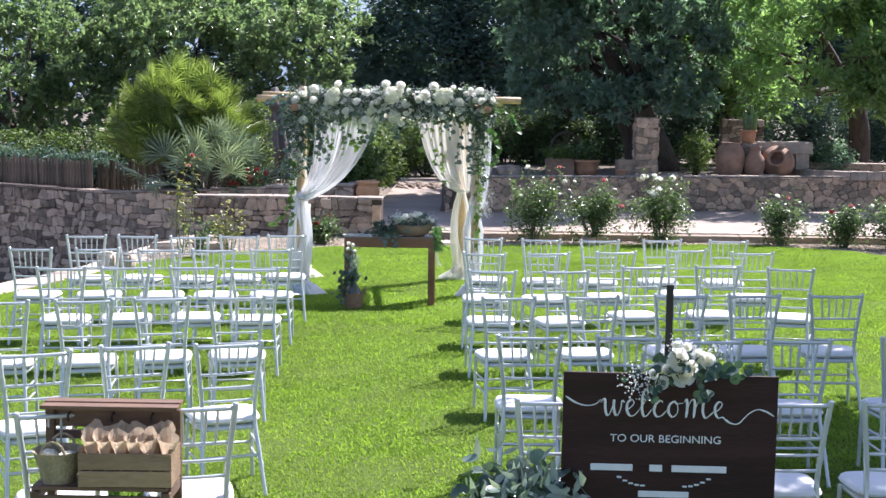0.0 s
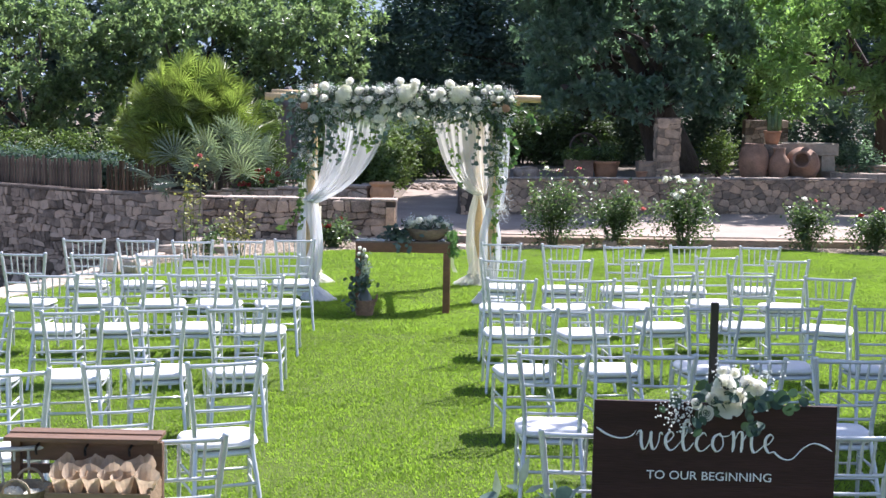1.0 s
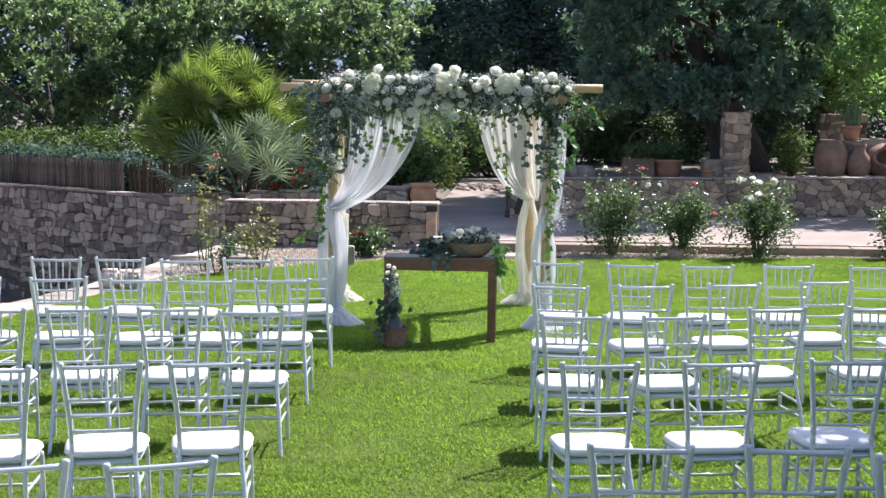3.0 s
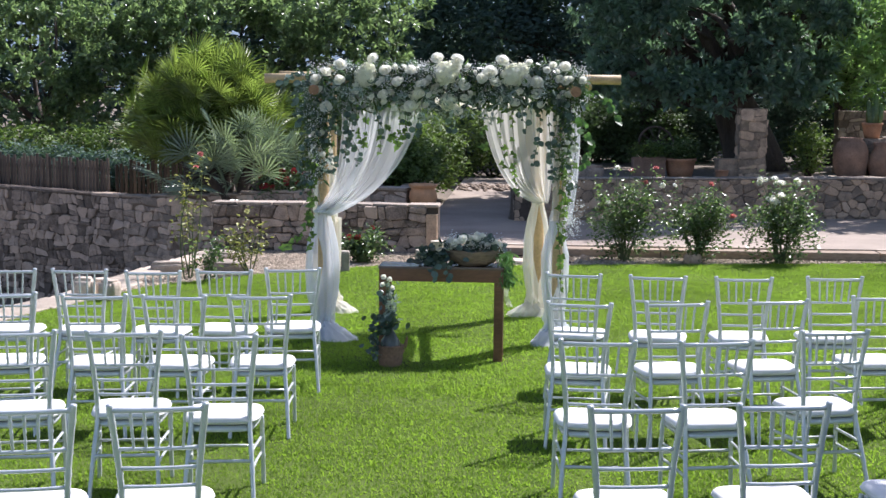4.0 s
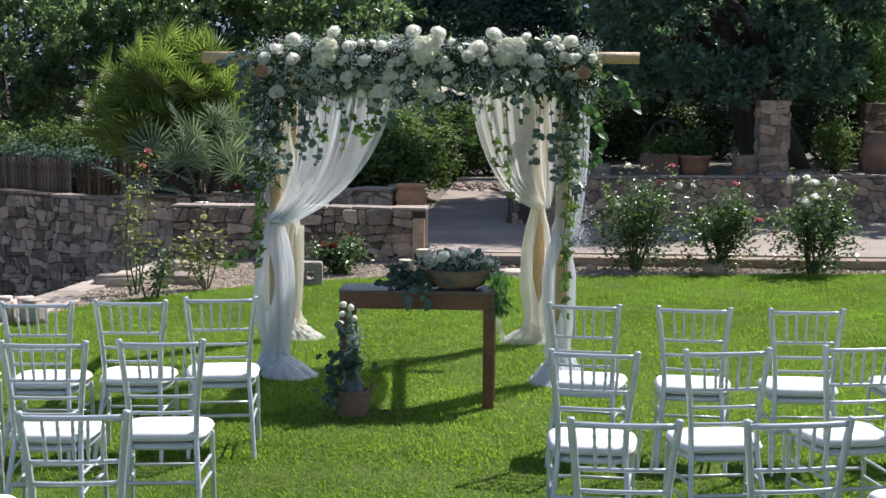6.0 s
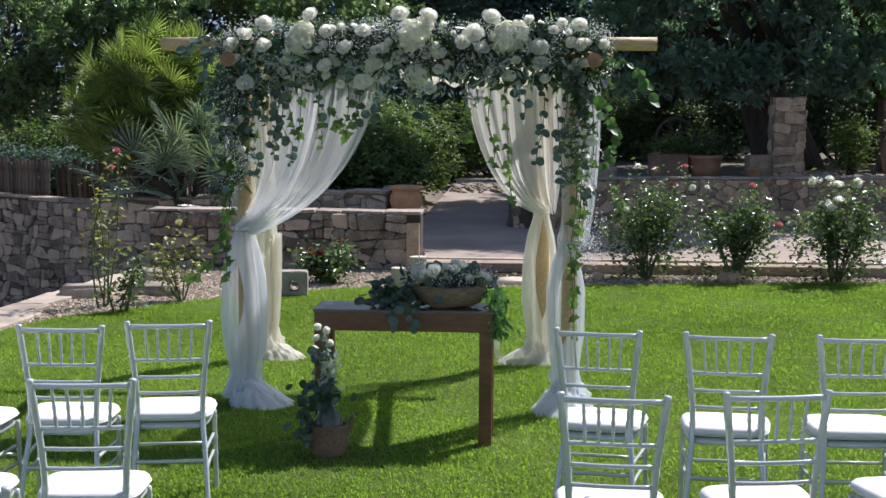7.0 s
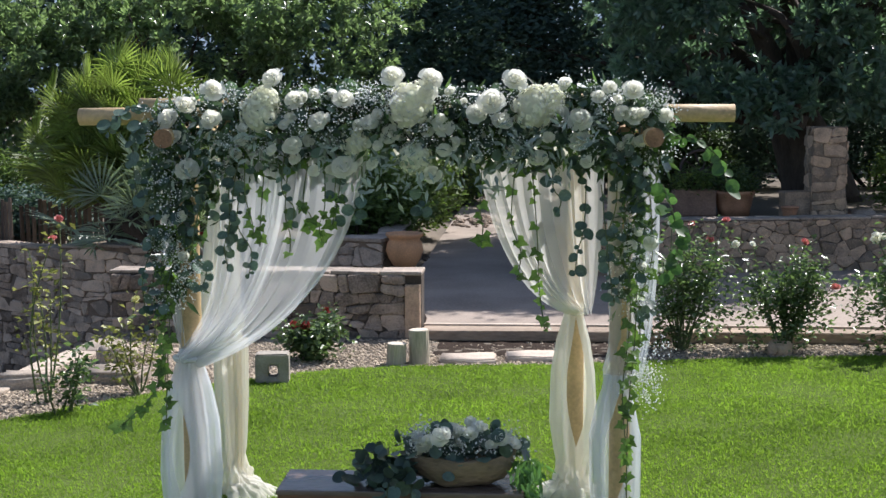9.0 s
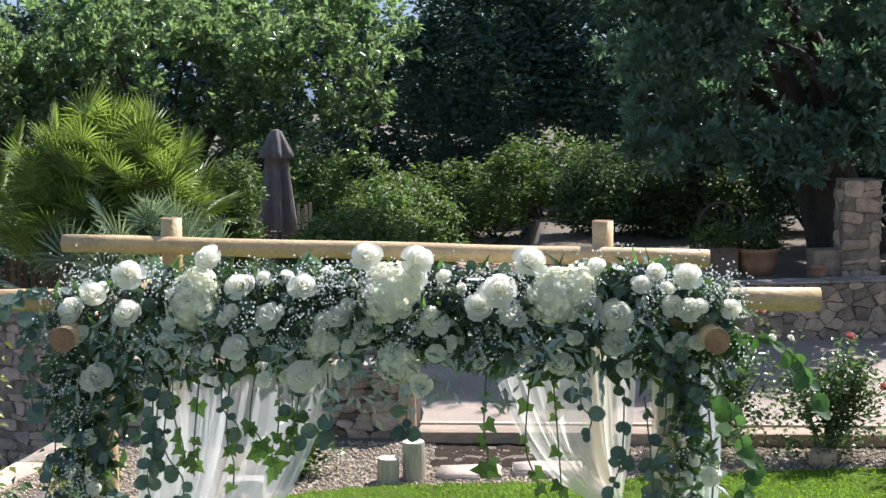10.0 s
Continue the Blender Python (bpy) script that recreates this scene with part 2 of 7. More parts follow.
M_PALM = mat("fan_palm_green", (0.220, 0.278, 0.078), 0.36, 0.46, 2, 20, 0, through_light=0.48, island=0.5)
M_PALM_B = mat("fan_palm_silver", (0.30, 0.36, 0.25), 0.35, 0.6, 2, 20, 0, through_light=0.25, island=0.5)
M_DUSTY = mat("dusty_miller", (0.36, 0.42, 0.38), 0.7, 0.6, 2, 20, 0, through_light=0.2, island=0.5)
M_RED = mat("red_petals", (0.38, 0.05, 0.045), 0.6, 0.7, 9, 60, 0, through_light=0.2)
M_PINK = mat("pink_petals", (0.70, 0.27, 0.25), 0.6, 0.7, 9, 60, 0, through_light=0.2, objects=0.3)
M_YELLOW = mat("pale_yellow_petals", (0.72, 0.70, 0.35), 0.6, 0.8, 9, 60, 0, through_light=0.2)
M_CLOTH = mat("grey_parasol_cloth", (0.15, 0.13, 0.13), 0.85, 0.7, 6, 90, 0.2)
# The haze of distance is put into the hills' blue colour.
M_HILL = mat("hazy_hills", (0.26, 0.34, 0.42), 1.0, 0.8, 0.01, 0.08, 0)
M_CONC = mat("grey_concrete_block", (0.37, 0.325, 0.27), 0.95, 0.7, 8, 80, 0.5)
M_IRON = mat("rusty_iron", (0.06, 0.04, 0.03), 0.7, 0.6, 9, 60, 0.3)
M_GLASS = mat("smoky_glass", (0.10, 0.11, 0.10), 0.12, 0.8, 4, 30, 0)

# ---- ground ----
EDGE_Y = [-30, -6, -3, -1, 0.5, 1.2, 2, 4.6, 7.8, 8.4, 9.0]
EDGE_X = [-14, -9, -6.2, -5.2, -4.95, -4.75, -4.55, -4.35, -4.05, -4.05, -3.9]


def right_wall_y(x):
    return 11.9 + 0.22 * (x - 1.0)


def back_wall_y(x):
    """The upper wall on the side of the palm, from its corner to the path."""
    return 13.4 - 0.41 * (x + 7.1)


def ground_z(x, y):
    x, y = np.asarray(x, float), np.asarray(y, float)
    z = np.interp(y, [-2.5, -1.1, 0.2, 2.0, 6.3, 20], [0, -0.045, -0.07, -0.09, -0.155, -0.2])
    edge = np.interp(y, EDGE_Y, EDGE_X)
    z = z - 2.1 * ease(0.02, 0.35, edge - x) * (y < 18)
    wall = np.where(x < -7.1, 13.4 - 0.63 * (x + 7.1), back_wall_y(x))
    behind = ease(0.05, 0.3, y - wall) * ease(0.0, 0.25, -1.35 - x)
    z = z * (1 - behind) + behind * np.where(x < -7.1, 0.06, 0.06 + 0.065 * (x + 7.1) * (1 - 0.8 * ease(13.0, 16.0, y)))
    up = ease(0.05, 0.3, y - right_wall_y(x)) * ease(0.3, 0.6, x)
    z = z * (1 - up) + up * 0.64
    far = ease(40, 90, y)
    return z * (1 - far) + far * 0.3


def sheet(name, xs, ys, lift=0.0):
    gx, gy = np.meshgrid(xs, ys)
    v = np.stack([gx, gy, ground_z(gx, gy) + lift], -1).reshape(-1, 3)
    n = len(xs)
    i = np.arange((len(ys) - 1) * n).reshape(-1, n)[:, :-1].ravel()
    return np_mesh(name, v, np.stack([i, i + 1, i + n + 1, i + n], -1))


gx = np.concatenate([[-2500, -600, -150, -60, -30], np.arange(-16, 16.01, 0.2), [30, 60, 150, 600, 2500]])
gy = np.concatenate([[-400, -120, -50], np.arange(-24, 26.01, 0.2), [32, 40, 50, 65, 90, 150, 400, 1000, 2500]])
tagged(mesh_part("ground", sheet("ground", gx, gy), M_DIRT, smooth=True), "dry brown earth between garden walls", "ground", kind="structure")

LAWN_X = [-12, -8.8, -6.0, -4.9, -4.2, -3.68, -2.92, -2.33, -1.37, -0.69, 0.84, 2.4, 3.8, 5.8, 7.4, 7.9, 11, 14]
LAWN_Y = [-9, -5.8, -2.8, -0.2, 1.6, 3.45, 4.45, 5.1, 5.85, 6.1, 6.28, 6.65, 6.85, 7.2, 6.3, 5.2, 3.5, 2]


def lawn_far(x):
    return np.interp(x, LAWN_X, LAWN_Y)


lx = np.arange(-11.9, 13.9, 0.2)
lv, lf = [], []
for i, x in enumerate(lx):
    for k in range(60):
        y = -22 + (float(lawn_far(x)) + 22) * (1 - (1 - k / 59) ** 1.15)
        lv.append((x, y, float(ground_z(x, y)) + 0.014 + 0.012 * noise.noise((x * 1.5, y * 1.5, 0))))
for i in range(len(lx) - 1):
    for k in range(59):
        a = i * 60 + k
        lf.append((a, a + 60, a + 61, a + 1))
tagged(mesh_part("lawn", np_mesh("lawn", lv, lf), M_LAWN, smooth=True), "short mown green lawn with clover patches", "lawn", kind="structure")


def grass_blades():
    """Blades all over the mown lawn."""
    n = 1450000
    x = rng.uniform(-5.6, 7.8, n)
    y = -12.2 + 19.4 * rng.uniform(0, 1, n) ** 0.93
    keep = (y < lawn_far(x) + 0.03 * np.sin(x * 23)) & (x > -11)
    x, y = x[keep], y[keep]
    patch = np.array([noise.noise((a * 0.9, b * 0.9, 3.0)) for a, b in zip(x[::40], y[::40])]).repeat(40)[:len(x)]
    z = ground_z(x, y) + 0.01
    h = rng.uniform(0.012, 0.030, len(x)) * (1 + 0.5 * patch)
    ang = rng.uniform(0, 2 * np.pi, len(x))
    lean = rng.uniform(0.3, 1.5, len(x)) * h
    w = rng.uniform(0.0038, 0.0066, len(x))
    c, s = np.cos(ang), np.sin(ang)
    a = np.stack([x - s * w, y + c * w, z], -1)
    b = np.stack([x + s * w, y - c * w, z], -1)
    t = np.stack([x + c * lean, y + s * lean, z + h], -1)
    v = np.stack([a, b, t], 1).reshape(-1, 3)
    ob = mesh_part("grass", np_mesh("grass", v, np.arange(len(v)).reshape(-1, 3)), M_GRASS)
    tagged(ob, "fine bright green grass blades on the lawn", "grass", kind="stuff")


grass_blades()


# ---- stone walls ----
def voronoi(width, height, size, seed, flat=1.0):
    """Irregular stone outlines that fill a rectangle."""
    r = random.Random(seed)
    sites = []
    for _ in range(int(60 * width * height / size ** 2)):
        q = (r.uniform(-size * 0.5, width + size * 0.5), r.uniform(-size * 0.3, height + size * 0.3))
        near = size * r.choice((0.3, 0.42, 0.6, 0.95, 1.25))
        if all(((q[0] - o[0]) / flat) ** 2 + (q[1] - o[1]) ** 2 > near * near for o in sites):
            sites.append(q)
    cells = []
    for p_ in sites:
        px, pz = p_
        poly = [(0, 0), (width, 0), (width, height), (0, height)]
        for q in sites:
            if q is p_ or abs(q[0] - px) > 3.2 * size * flat or abs(q[1] - pz) > 3.2 * size:
                continue
            mx, mz = (px + q[0]) / 2, (pz + q[1]) / 2
            dx, dz = (q[0] - px) / flat ** 2, q[1] - pz
            side = [(x - mx) * dx + (z - mz) * dz for x, z in poly]
            cut = []
            for j in range(len(poly)):
                a, b, sa, sb = poly[j], poly[(j + 1) % len(poly)], side[j], side[(j + 1) % len(poly)]
                if sa <= 0:
                    cut.append(a)
                if sa * sb < 0:
                    f = sa / (sa - sb)
                    cut.append((a[0] + (b[0] - a[0]) * f, a[1] + (b[1] - a[1]) * f))
            poly = cut
            if len(poly) < 3:
                break
        if len(poly) >= 3:
            tidy = [v for j, v in enumerate(poly) if math.hypot(v[0] - poly[j - 1][0], v[1] - poly[j - 1][1]) > 0.012]
            if len(tidy) >= 3:
                cells.append(tidy)
    return cells


def coursed(width, height, size, seed, flat=1.0):
    """Roughly coursed rubble: uneven rows of longish stones, some stacked in pairs."""
    r = random.Random(seed)
    level = [0.0]
    while level[-1] < height - 0.03:
        level.append(min(height, level[-1] + size * r.uniform(0.55, 1.15)))
    if height - level[-2] < size * 0.4:
        level.pop(-2)
    waves = [(r.uniform(0.8, 1.6), r.uniform(0, 6.3)) for _ in level]

    def edge(i, x):
        if i == 0 or i == len(level) - 1:
            return level[i]
        f, p = waves[i]
        return level[i] + size * 0.17 * (math.sin(x * f / size * 0.6 + p) + 0.7 * math.sin(x * f / size * 1.7 + 2 * p))

    cells = []
    for i in range(len(level) - 1):
        x = 0.0
        lean0 = 0.0
        while x < width - 0.01:
            w = size * flat * r.choice((0.5, 0.75, 0.95, 1.2, 1.6))
            if width - x - w < size * 0.4:
                w = width - x
            lean1 = 0.0 if x + w >= width - 1e-6 else r.uniform(-0.26, 0.26) * size
            quad = [(x + lean0, edge(i, x)), (x + w + lean1, edge(i, x + w)), (x + w - lean1, edge(i + 1, x + w)), (x - lean0, edge(i + 1, x))]
            tall = level[i + 1] - level[i]
            if tall > size * 0.85 and r.random() < 0.3:
                k = r.uniform(0.4, 0.6)
                a, b = [(quad[0][j] + (quad[3][j] - quad[0][j]) * k) for j in (0, 1)], [(quad[1][j] + (quad[2][j] - quad[1][j]) * (k + r.uniform(-.08, .08))) for j in (0, 1)]
                cells += [[quad[0], quad[1], tuple(b), tuple(a)], [tuple(a), tuple(b), quad[2], quad[3]]]
            else:
                worn = []
                for j, c in enumerate(quad):
                    p_, n_ = quad[j - 1], quad[(j + 1) % 4]
                    k0, k1 = r.choice((0.06, 0.15, 0.3)), r.choice((0.06, 0.12, 0.25))
                    worn += [(c[0] + (p_[0] - c[0]) * k0, c[1] + (p_[1] - c[1]) * k0), (c[0] + (n_[0] - c[0]) * k1, c[1] + (n_[1] - c[1]) * k1)]
                cells.append(worn)
            x += w
            lean0 = lean1
    return cells


def stones(parent, cells, material, depth=0.035, gap=0.014, seed=1, name="stone"):
    """A separate stone for each outline, proud of the wall's face (local x along, z up, face towards -y)."""
    r = random.Random(seed)
    for cell in cells:
        poly = []
        if len(cell) < 7:
            worn = []
            for j, (x, z) in enumerate(cell):
                (xa, za), (xb, zb) = cell[j - 1], cell[(j + 1) % len(cell)]
                k0, k1 = r.uniform(0.08, 0.24), r.uniform(0.08, 0.24)
                worn += [(x + (xa - x) * k0, z + (za - z) * k0), (x + (xb - x) * k1, z + (zb - z) * k1)]
            cell = worn
        for j, (x, z) in enumerate(cell):
            x1, z1 = cell[(j + 1) % len(cell)]
            poly.append((x, z))
            if math.hypot(x1 - x, z1 - z) > 0.09:
                k = r.uniform(0.35, 0.65)
                poly.append((x + (x1 - x) * k + r.uniform(-.012, .012), z + (z1 - z) * k + r.uniform(-.012, .012)))
        cx, cz = sum(p[0] for p in poly) / len(poly), sum(p[1] for p in poly) / len(poly)
        reach = min(math.hypot(p[0] - cx, p[1] - cz) for p in poly)
        if reach < 0.012:
            continue
        d = depth * r.uniform(0.5, 1.7)
        tilt_x, tilt_z = r.uniform(-0.16, 0.16), r.uniform(-0.16, 0.16)
        soft = [r.uniform(0.6, 1.7) for _ in poly]
        bm = bmesh.new()
        rings = []
        for shrink, out in ((gap, -0.02), (gap * 1.15, d * 0.5), (gap * 1.3 + 0.006, d * 0.9), (gap * 1.3 + 0.018, d)):
            ring = []
            for j, (x, z) in enumerate(poly):
                far = math.hypot(x - cx, z - cz)
                f = max(0.3, 1 - (gap + (shrink - gap) * soft[j]) * 1.25 / far)
                px, pz = cx + (x - cx) * f, cz + (z - cz) * f
                ring.append(bm.verts.new((px, -out - (px - cx) * tilt_x - (pz - cz) * tilt_z + (r.uniform(-.004, .004) if out > 0.01 else 0), pz)))
            rings.append(ring)
        n = len(poly)
        for a, b in zip(rings, rings[1:]):
            for j in range(n):
                bm.faces.new((a[j], a[(j + 1) % n], b[(j + 1) % n], b[j]))
        bm.faces.new(rings[-1])
        part(name, bm, material, parent)


def wall_body(name, label, length, thick, z0, z1, m, material):
    ob = thing(name, label, "garden wall", m, kind="structure")
    bm = bmesh.new()
    box(bm, (length / 2, thick / 2, (z0 + z1) / 2), (length, thick, z1 - z0))
    part("wall_core", bm, material, ob)
    return ob


def coping(parent, length, thick, z, material, seed, step=0.6, high=0.05):
    """Uneven worn flat stones along the top of a wall."""
    r = random.Random(seed)
    x = -0.02
    while x < length:
        w = min(step * r.uniform(0.6, 1.35), length + 0.02 - x)
        if w > 0.08:
            bm = bmesh.new()
            box(bm, (0, 0, 0), (w - 0.012, thick + 0.04 + r.uniform(-0.02, 0.04), high * r.uniform(0.75, 1.25)), 0.012)
            for v in bm.verts:
                v.co += Vector(noise.noise_vector(v.co * 6 + Vector((x * 3, seed, 0)))) * 0.014
            ob = part("coping_stone", bm, material, parent)
            ob.matrix_basis = Matrix.Translation((x + w / 2, thick / 2 + r.uniform(-.012, .012), z + high * 0.42)) @ Matrix.Rotation(r.uniform(-.02, .02), 4, "Z") @ Matrix.Rotation(r.uniform(-.012, .012), 4, "Y")
        x += w


def wall_at(a, b):
    d = math.atan2(b[1] - a[1], b[0] - a[0])
    return math.hypot(b[0] - a[0], b[1] - a[1]), Matrix.Translation((a[0], a[1], 0)) @ Matrix.Rotation(d, 4, "Z")

# right-hand terrace wall, in front of the raised bed
L, m = wall_at((0.45, right_wall_y(0.45)), (12.5, right_wall_y(12.5)))
w = wall_body("wall_east", "pinkish rubble stone retaining wall with pale mortar top", L, 0.32, -0.4, 0.70, m, M_MORTAR_E)
stones(w, [[(x, z - 0.35) for x, z in c] for c in voronoi(L, 1.04, 0.32, 5, 1.35)], M_STONE, 0.022, 0.002, 5)
coping(w, L, 0.32, 0.70, M_CAP, 3, 0.5, 0.03)
# its return along the path
L, m = wall_at((0.45, 17.5), (0.45, right_wall_y(0.45)))
w = wall_body("wall_path", "dark rubble stone wall beside the garden path", L, 0.3, -0.4, 0.69, m, M_MORTAR_D)
stones(w, [[(x, z - 0.35) for x, z in c] for c in coursed(L, 1.02, 0.22, 15, 1.3)], M_STONE_D, 0.016, 0.001, 6)
# higher tier at the far end of the terrace
L, m = wall_at((8.3, 15.2), (14.5, 14.3))
w = wall_body("wall_tier", "low pale stone tier above the terrace wall", L, 0.3, 0.4, 0.92, m, M_MORTAR)
stones(w, [[(x, z + 0.5) for x, z in c] for c in coursed(L, 0.42, 0.18, 8, 1.5)], M_STONE, 0.016, 0.002, 8)
coping(w, L, 0.3, 0.92, M_CAP, 4, 0.9, 0.04)

# low wall beside the step
L, m = wall_at((-4.02, 7.8), (-0.62, 7.8))
w = wall_body("wall_low", "low grey rubble wall with flat coping stones", L, 0.38, -0.4, 0.52, m, M_MORTAR_D)
stones(w, [[(x, z - 0.32) for x, z in c] for c in coursed(L - 0.17, 0.84, 0.155, 21, 1.4)], M_STONE_D, 0.032, 0.002, 21)
coping(w, L, 0.36, 0.52, M_CAP, 9, 0.42, 0.04)
bm = box(bmesh.new(), (L - 0.09, 0.17, 0.02), (0.17, 0.46, 0.80), 0.02, 0, 0.006)
part("corner_stone", bm, M_STONE, w, "tall pinkish corner stone")
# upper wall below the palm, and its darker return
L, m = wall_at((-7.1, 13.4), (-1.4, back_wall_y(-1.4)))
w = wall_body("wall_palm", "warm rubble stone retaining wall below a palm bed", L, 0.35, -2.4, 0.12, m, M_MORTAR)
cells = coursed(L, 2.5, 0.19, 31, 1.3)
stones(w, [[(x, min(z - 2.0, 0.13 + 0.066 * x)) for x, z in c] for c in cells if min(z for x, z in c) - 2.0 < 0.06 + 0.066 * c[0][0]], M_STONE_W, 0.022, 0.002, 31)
for k in range(9):
    zz = 0.14 + 0.066 * L * (k + 0.5) / 9
    part("wall_core", box(bmesh.new(), (L * (k + 0.5) / 9, 0.175, (0.12 + zz) / 2), (L / 9, 0.348, zz - 0.12)), M_MORTAR, w)
    part("coping_stone", box(bmesh.new(), (L * (k + 0.5) / 9, 0.16, zz + 0.022), (L / 9 - 0.01, 0.40, 0.044), 0.012, 0, 0.003), M_CAP, w)
L, m = wall_at((-1.72, 15.5), (-1.72, back_wall_y(-1.4) + 0.36))
w = wall_body("wall_bed", "grey stone edge of the palm bed beside the path", L, 0.3, -0.4, 0.40, m, M_MORTAR_D)
stones(w, [[(x, z - 0.35) for x, z in c] for c in coursed(L, 0.75, 0.16, 51, 1.5)], M_STONE_D, 0.02, 0.002, 51)
coping(w, L, 0.3, 0.40, M_CAP, 12, 0.45, 0.04)
L, m = wall_at((-13.5, 17.45), (-7.1, 13.4))
w = wall_body("wall_far", "tall dark grey rubble stone retaining wall", L, 0.35, -2.4, 0.16, m, M_MORTAR_D)
stones(w, [[(x, z - 2.3) for x, z in c] for c in coursed(L, 2.44, 0.19, 41, 1.25)], M_STONE_D, 0.022, 0.002, 41)
coping(w, L, 0.35, 0.15, M_STONE_D, 6, 0.8, 0.05)

# ---- terrace, step, beds ----


def slab(name, outline, z0, z1, material, label, category, bevel=0.01, kind="structure"):
    bm = bmesh.new()
    low = [bm.verts.new((x, y, z0)) for x, y in outline]
    high = [bm.verts.new((x, y, z1)) for x, y in outline]
    bm.faces.new(low[::-1])
    top = bm.faces.new(high)
    n = len(outline)
    for i in range(n):
        bm.faces.new((low[i], low[(i + 1) % n], high[(i + 1) % n], high[i]))
    if bevel:
        bmesh.ops.bevel(bm, geom=list(top.edges), offset=bevel, segments=2, affect="EDGES")
    bmesh.ops.recalc_face_normals(bm, faces=bm.faces)
    return tagged(part(name, bm, material), label, category, kind=kind)


slab("terrace", [(-0.6, 7.86), (8.5, 7.86), (14, 6.2), (14, 14.4), (0.42, 11.85), (0.42, 24), (-1.05, 24), (-1.05, 11.0), (-0.6, 8.3)],
     -0.4, -0.03, M_PAVE, "pinkish smooth concrete terrace and path", "terrace")
kerb = thing("kerb", "weathered timber and stone kerb along the terrace", "kerb", kind="structure")
x = -0.6
for k, w_ in enumerate((1.75, 1.5, 1.7, 1.45, 1.8, 1.0)):
    bm = box(bmesh.new(), (x + w_ / 2, 7.70, -0.095), (w_ - 0.012, 0.28, 0.115), 0.014, 0, 0.005)
    part("kerb_beam", bm, M_TIMBER, kerb)
    # footing coloured dark to stand for the shade below the beam
    bm = box(bmesh.new(), (x + w_ / 2, 7.75, -0.235), (w_ - 0.03, 0.16, 0.165), 0.02, 0, 0.008)
    part("kerb_footing", bm, M_SHADE_SOIL, kerb, "log under the step, coloured dark for the shade there")
    bm = box(bmesh.new(), (x + w_ / 2, 7.852, -0.028), (w_ - 0.006, 0.06, 0.03), 0.008, 0, 0.003)
    part("kerb_lip", bm, M_SLAB, kerb, "thin pale edging strip")
    x += w_
x = 8.55
for k in range(4):
    bm = box(bmesh.new(), (x + 0.6, 7.62 - 0.302 * (x - 7.9), -0.12), (1.25, 0.2, 0.22), 0.018, -0.293)
    part("kerb_beam", bm, M_TIMBER, kerb)
    x += 1.2


def pebbles(name, n, place, sizes, material, label):
    """Loose stones spread over a bed."""
    pts = place(n)
    base = np.array([(1, 0, 0), (-1, 0, 0), (0, 1, 0), (0, -1, 0), (0, 0, 1), (0, 0, -1)], float)
    tri = np.array([(0, 2, 4), (2, 1, 4), (1, 3, 4), (3, 0, 4), (2, 0, 5), (1, 2, 5), (3, 1, 5), (0, 3, 5)])
    k = len(pts)
    s = rng.uniform(*sizes, k)[:, None, None] * rng.uniform(0.6, 1.3, (k, 6, 1)) * np.array([1, 1, 0.6])
    a = rng.uniform(0, 6.3, k)
    rot = np.zeros((k, 3, 3))
    rot[:, 0, 0], rot[:, 0, 1], rot[:, 1, 0], rot[:, 1, 1], rot[:, 2, 2] = np.cos(a), -np.sin(a), np.sin(a), np.cos(a), 1
    v = np.einsum("kij,kvj->kvi", rot, base[None] * s) + pts[:, None, :]
    f = tri[None] + 6 * np.arange(k)[:, None, None]
    tagged(mesh_part(name, np_mesh(name, v.reshape(-1, 3), f.reshape(-1, 3)), material), label, "gravel", kind="stuff")


def bed_places(n):
    x = rng.uniform(-4.7, 9, n)
    y = rng.uniform(0.8, 7.85, n)
    edge = np.interp(y, EDGE_Y, EDGE_X)
    ok = (y > lawn_far(x) - 0.06) & (x > edge) & (y < np.where(x > 8.4, 7.6 - 0.3 * (x - 8.4), 7.62))
    hollow = (x > -0.42) & (x < 1.38) & (y > 6.72 + 0.05 * np.sin(9 * x))
    ok &= np.where(hollow, rng.random(n) < 0.04, rng.random(n) < np.where(x > 1.4, 0.65, 1.0))
    x, y = x[ok], y[ok]
    return np.stack([x, y, ground_z(x, y) + 0.004], -1)


pebbles("gravel", 110000, bed_places, (0.010, 0.025), M_GRAVEL, "pale gravel and dry chippings in the rose bed")


# bare dark soil in the hollow below the step, the hollow's shade in its colour
hx, hy = np.linspace(-0.46, 1.42, 48), np.linspace(6.70, 7.66, 26)
hollow = sheet("soil_patch", hx, hy)
for v in hollow.vertices:
    rim = min(v.co.x + 0.46, 1.42 - v.co.x, v.co.y - 6.70)
    v.co.z += 0.016 * min(1.0, rim / 0.06) - 0.012 + 0.012 * noise.noise(v.co * 9)
tagged(mesh_part("soil_patch", hollow, M_SHADE_SOIL, smooth=True), "bare dark soil below a step, the hollow's shade in its colour", "soil", kind="structure")


def far_places(n):
    x, y = rng.uniform(-1.0, 0.42, n), 20 + rng.normal(0, 0.5, n)
    return np.stack([x, y, np.full(n, -0.02)], -1)


pebbles("rubble", 90, far_places, (0.04, 0.12), M_STONE, "pale broken stones across the end of the path")

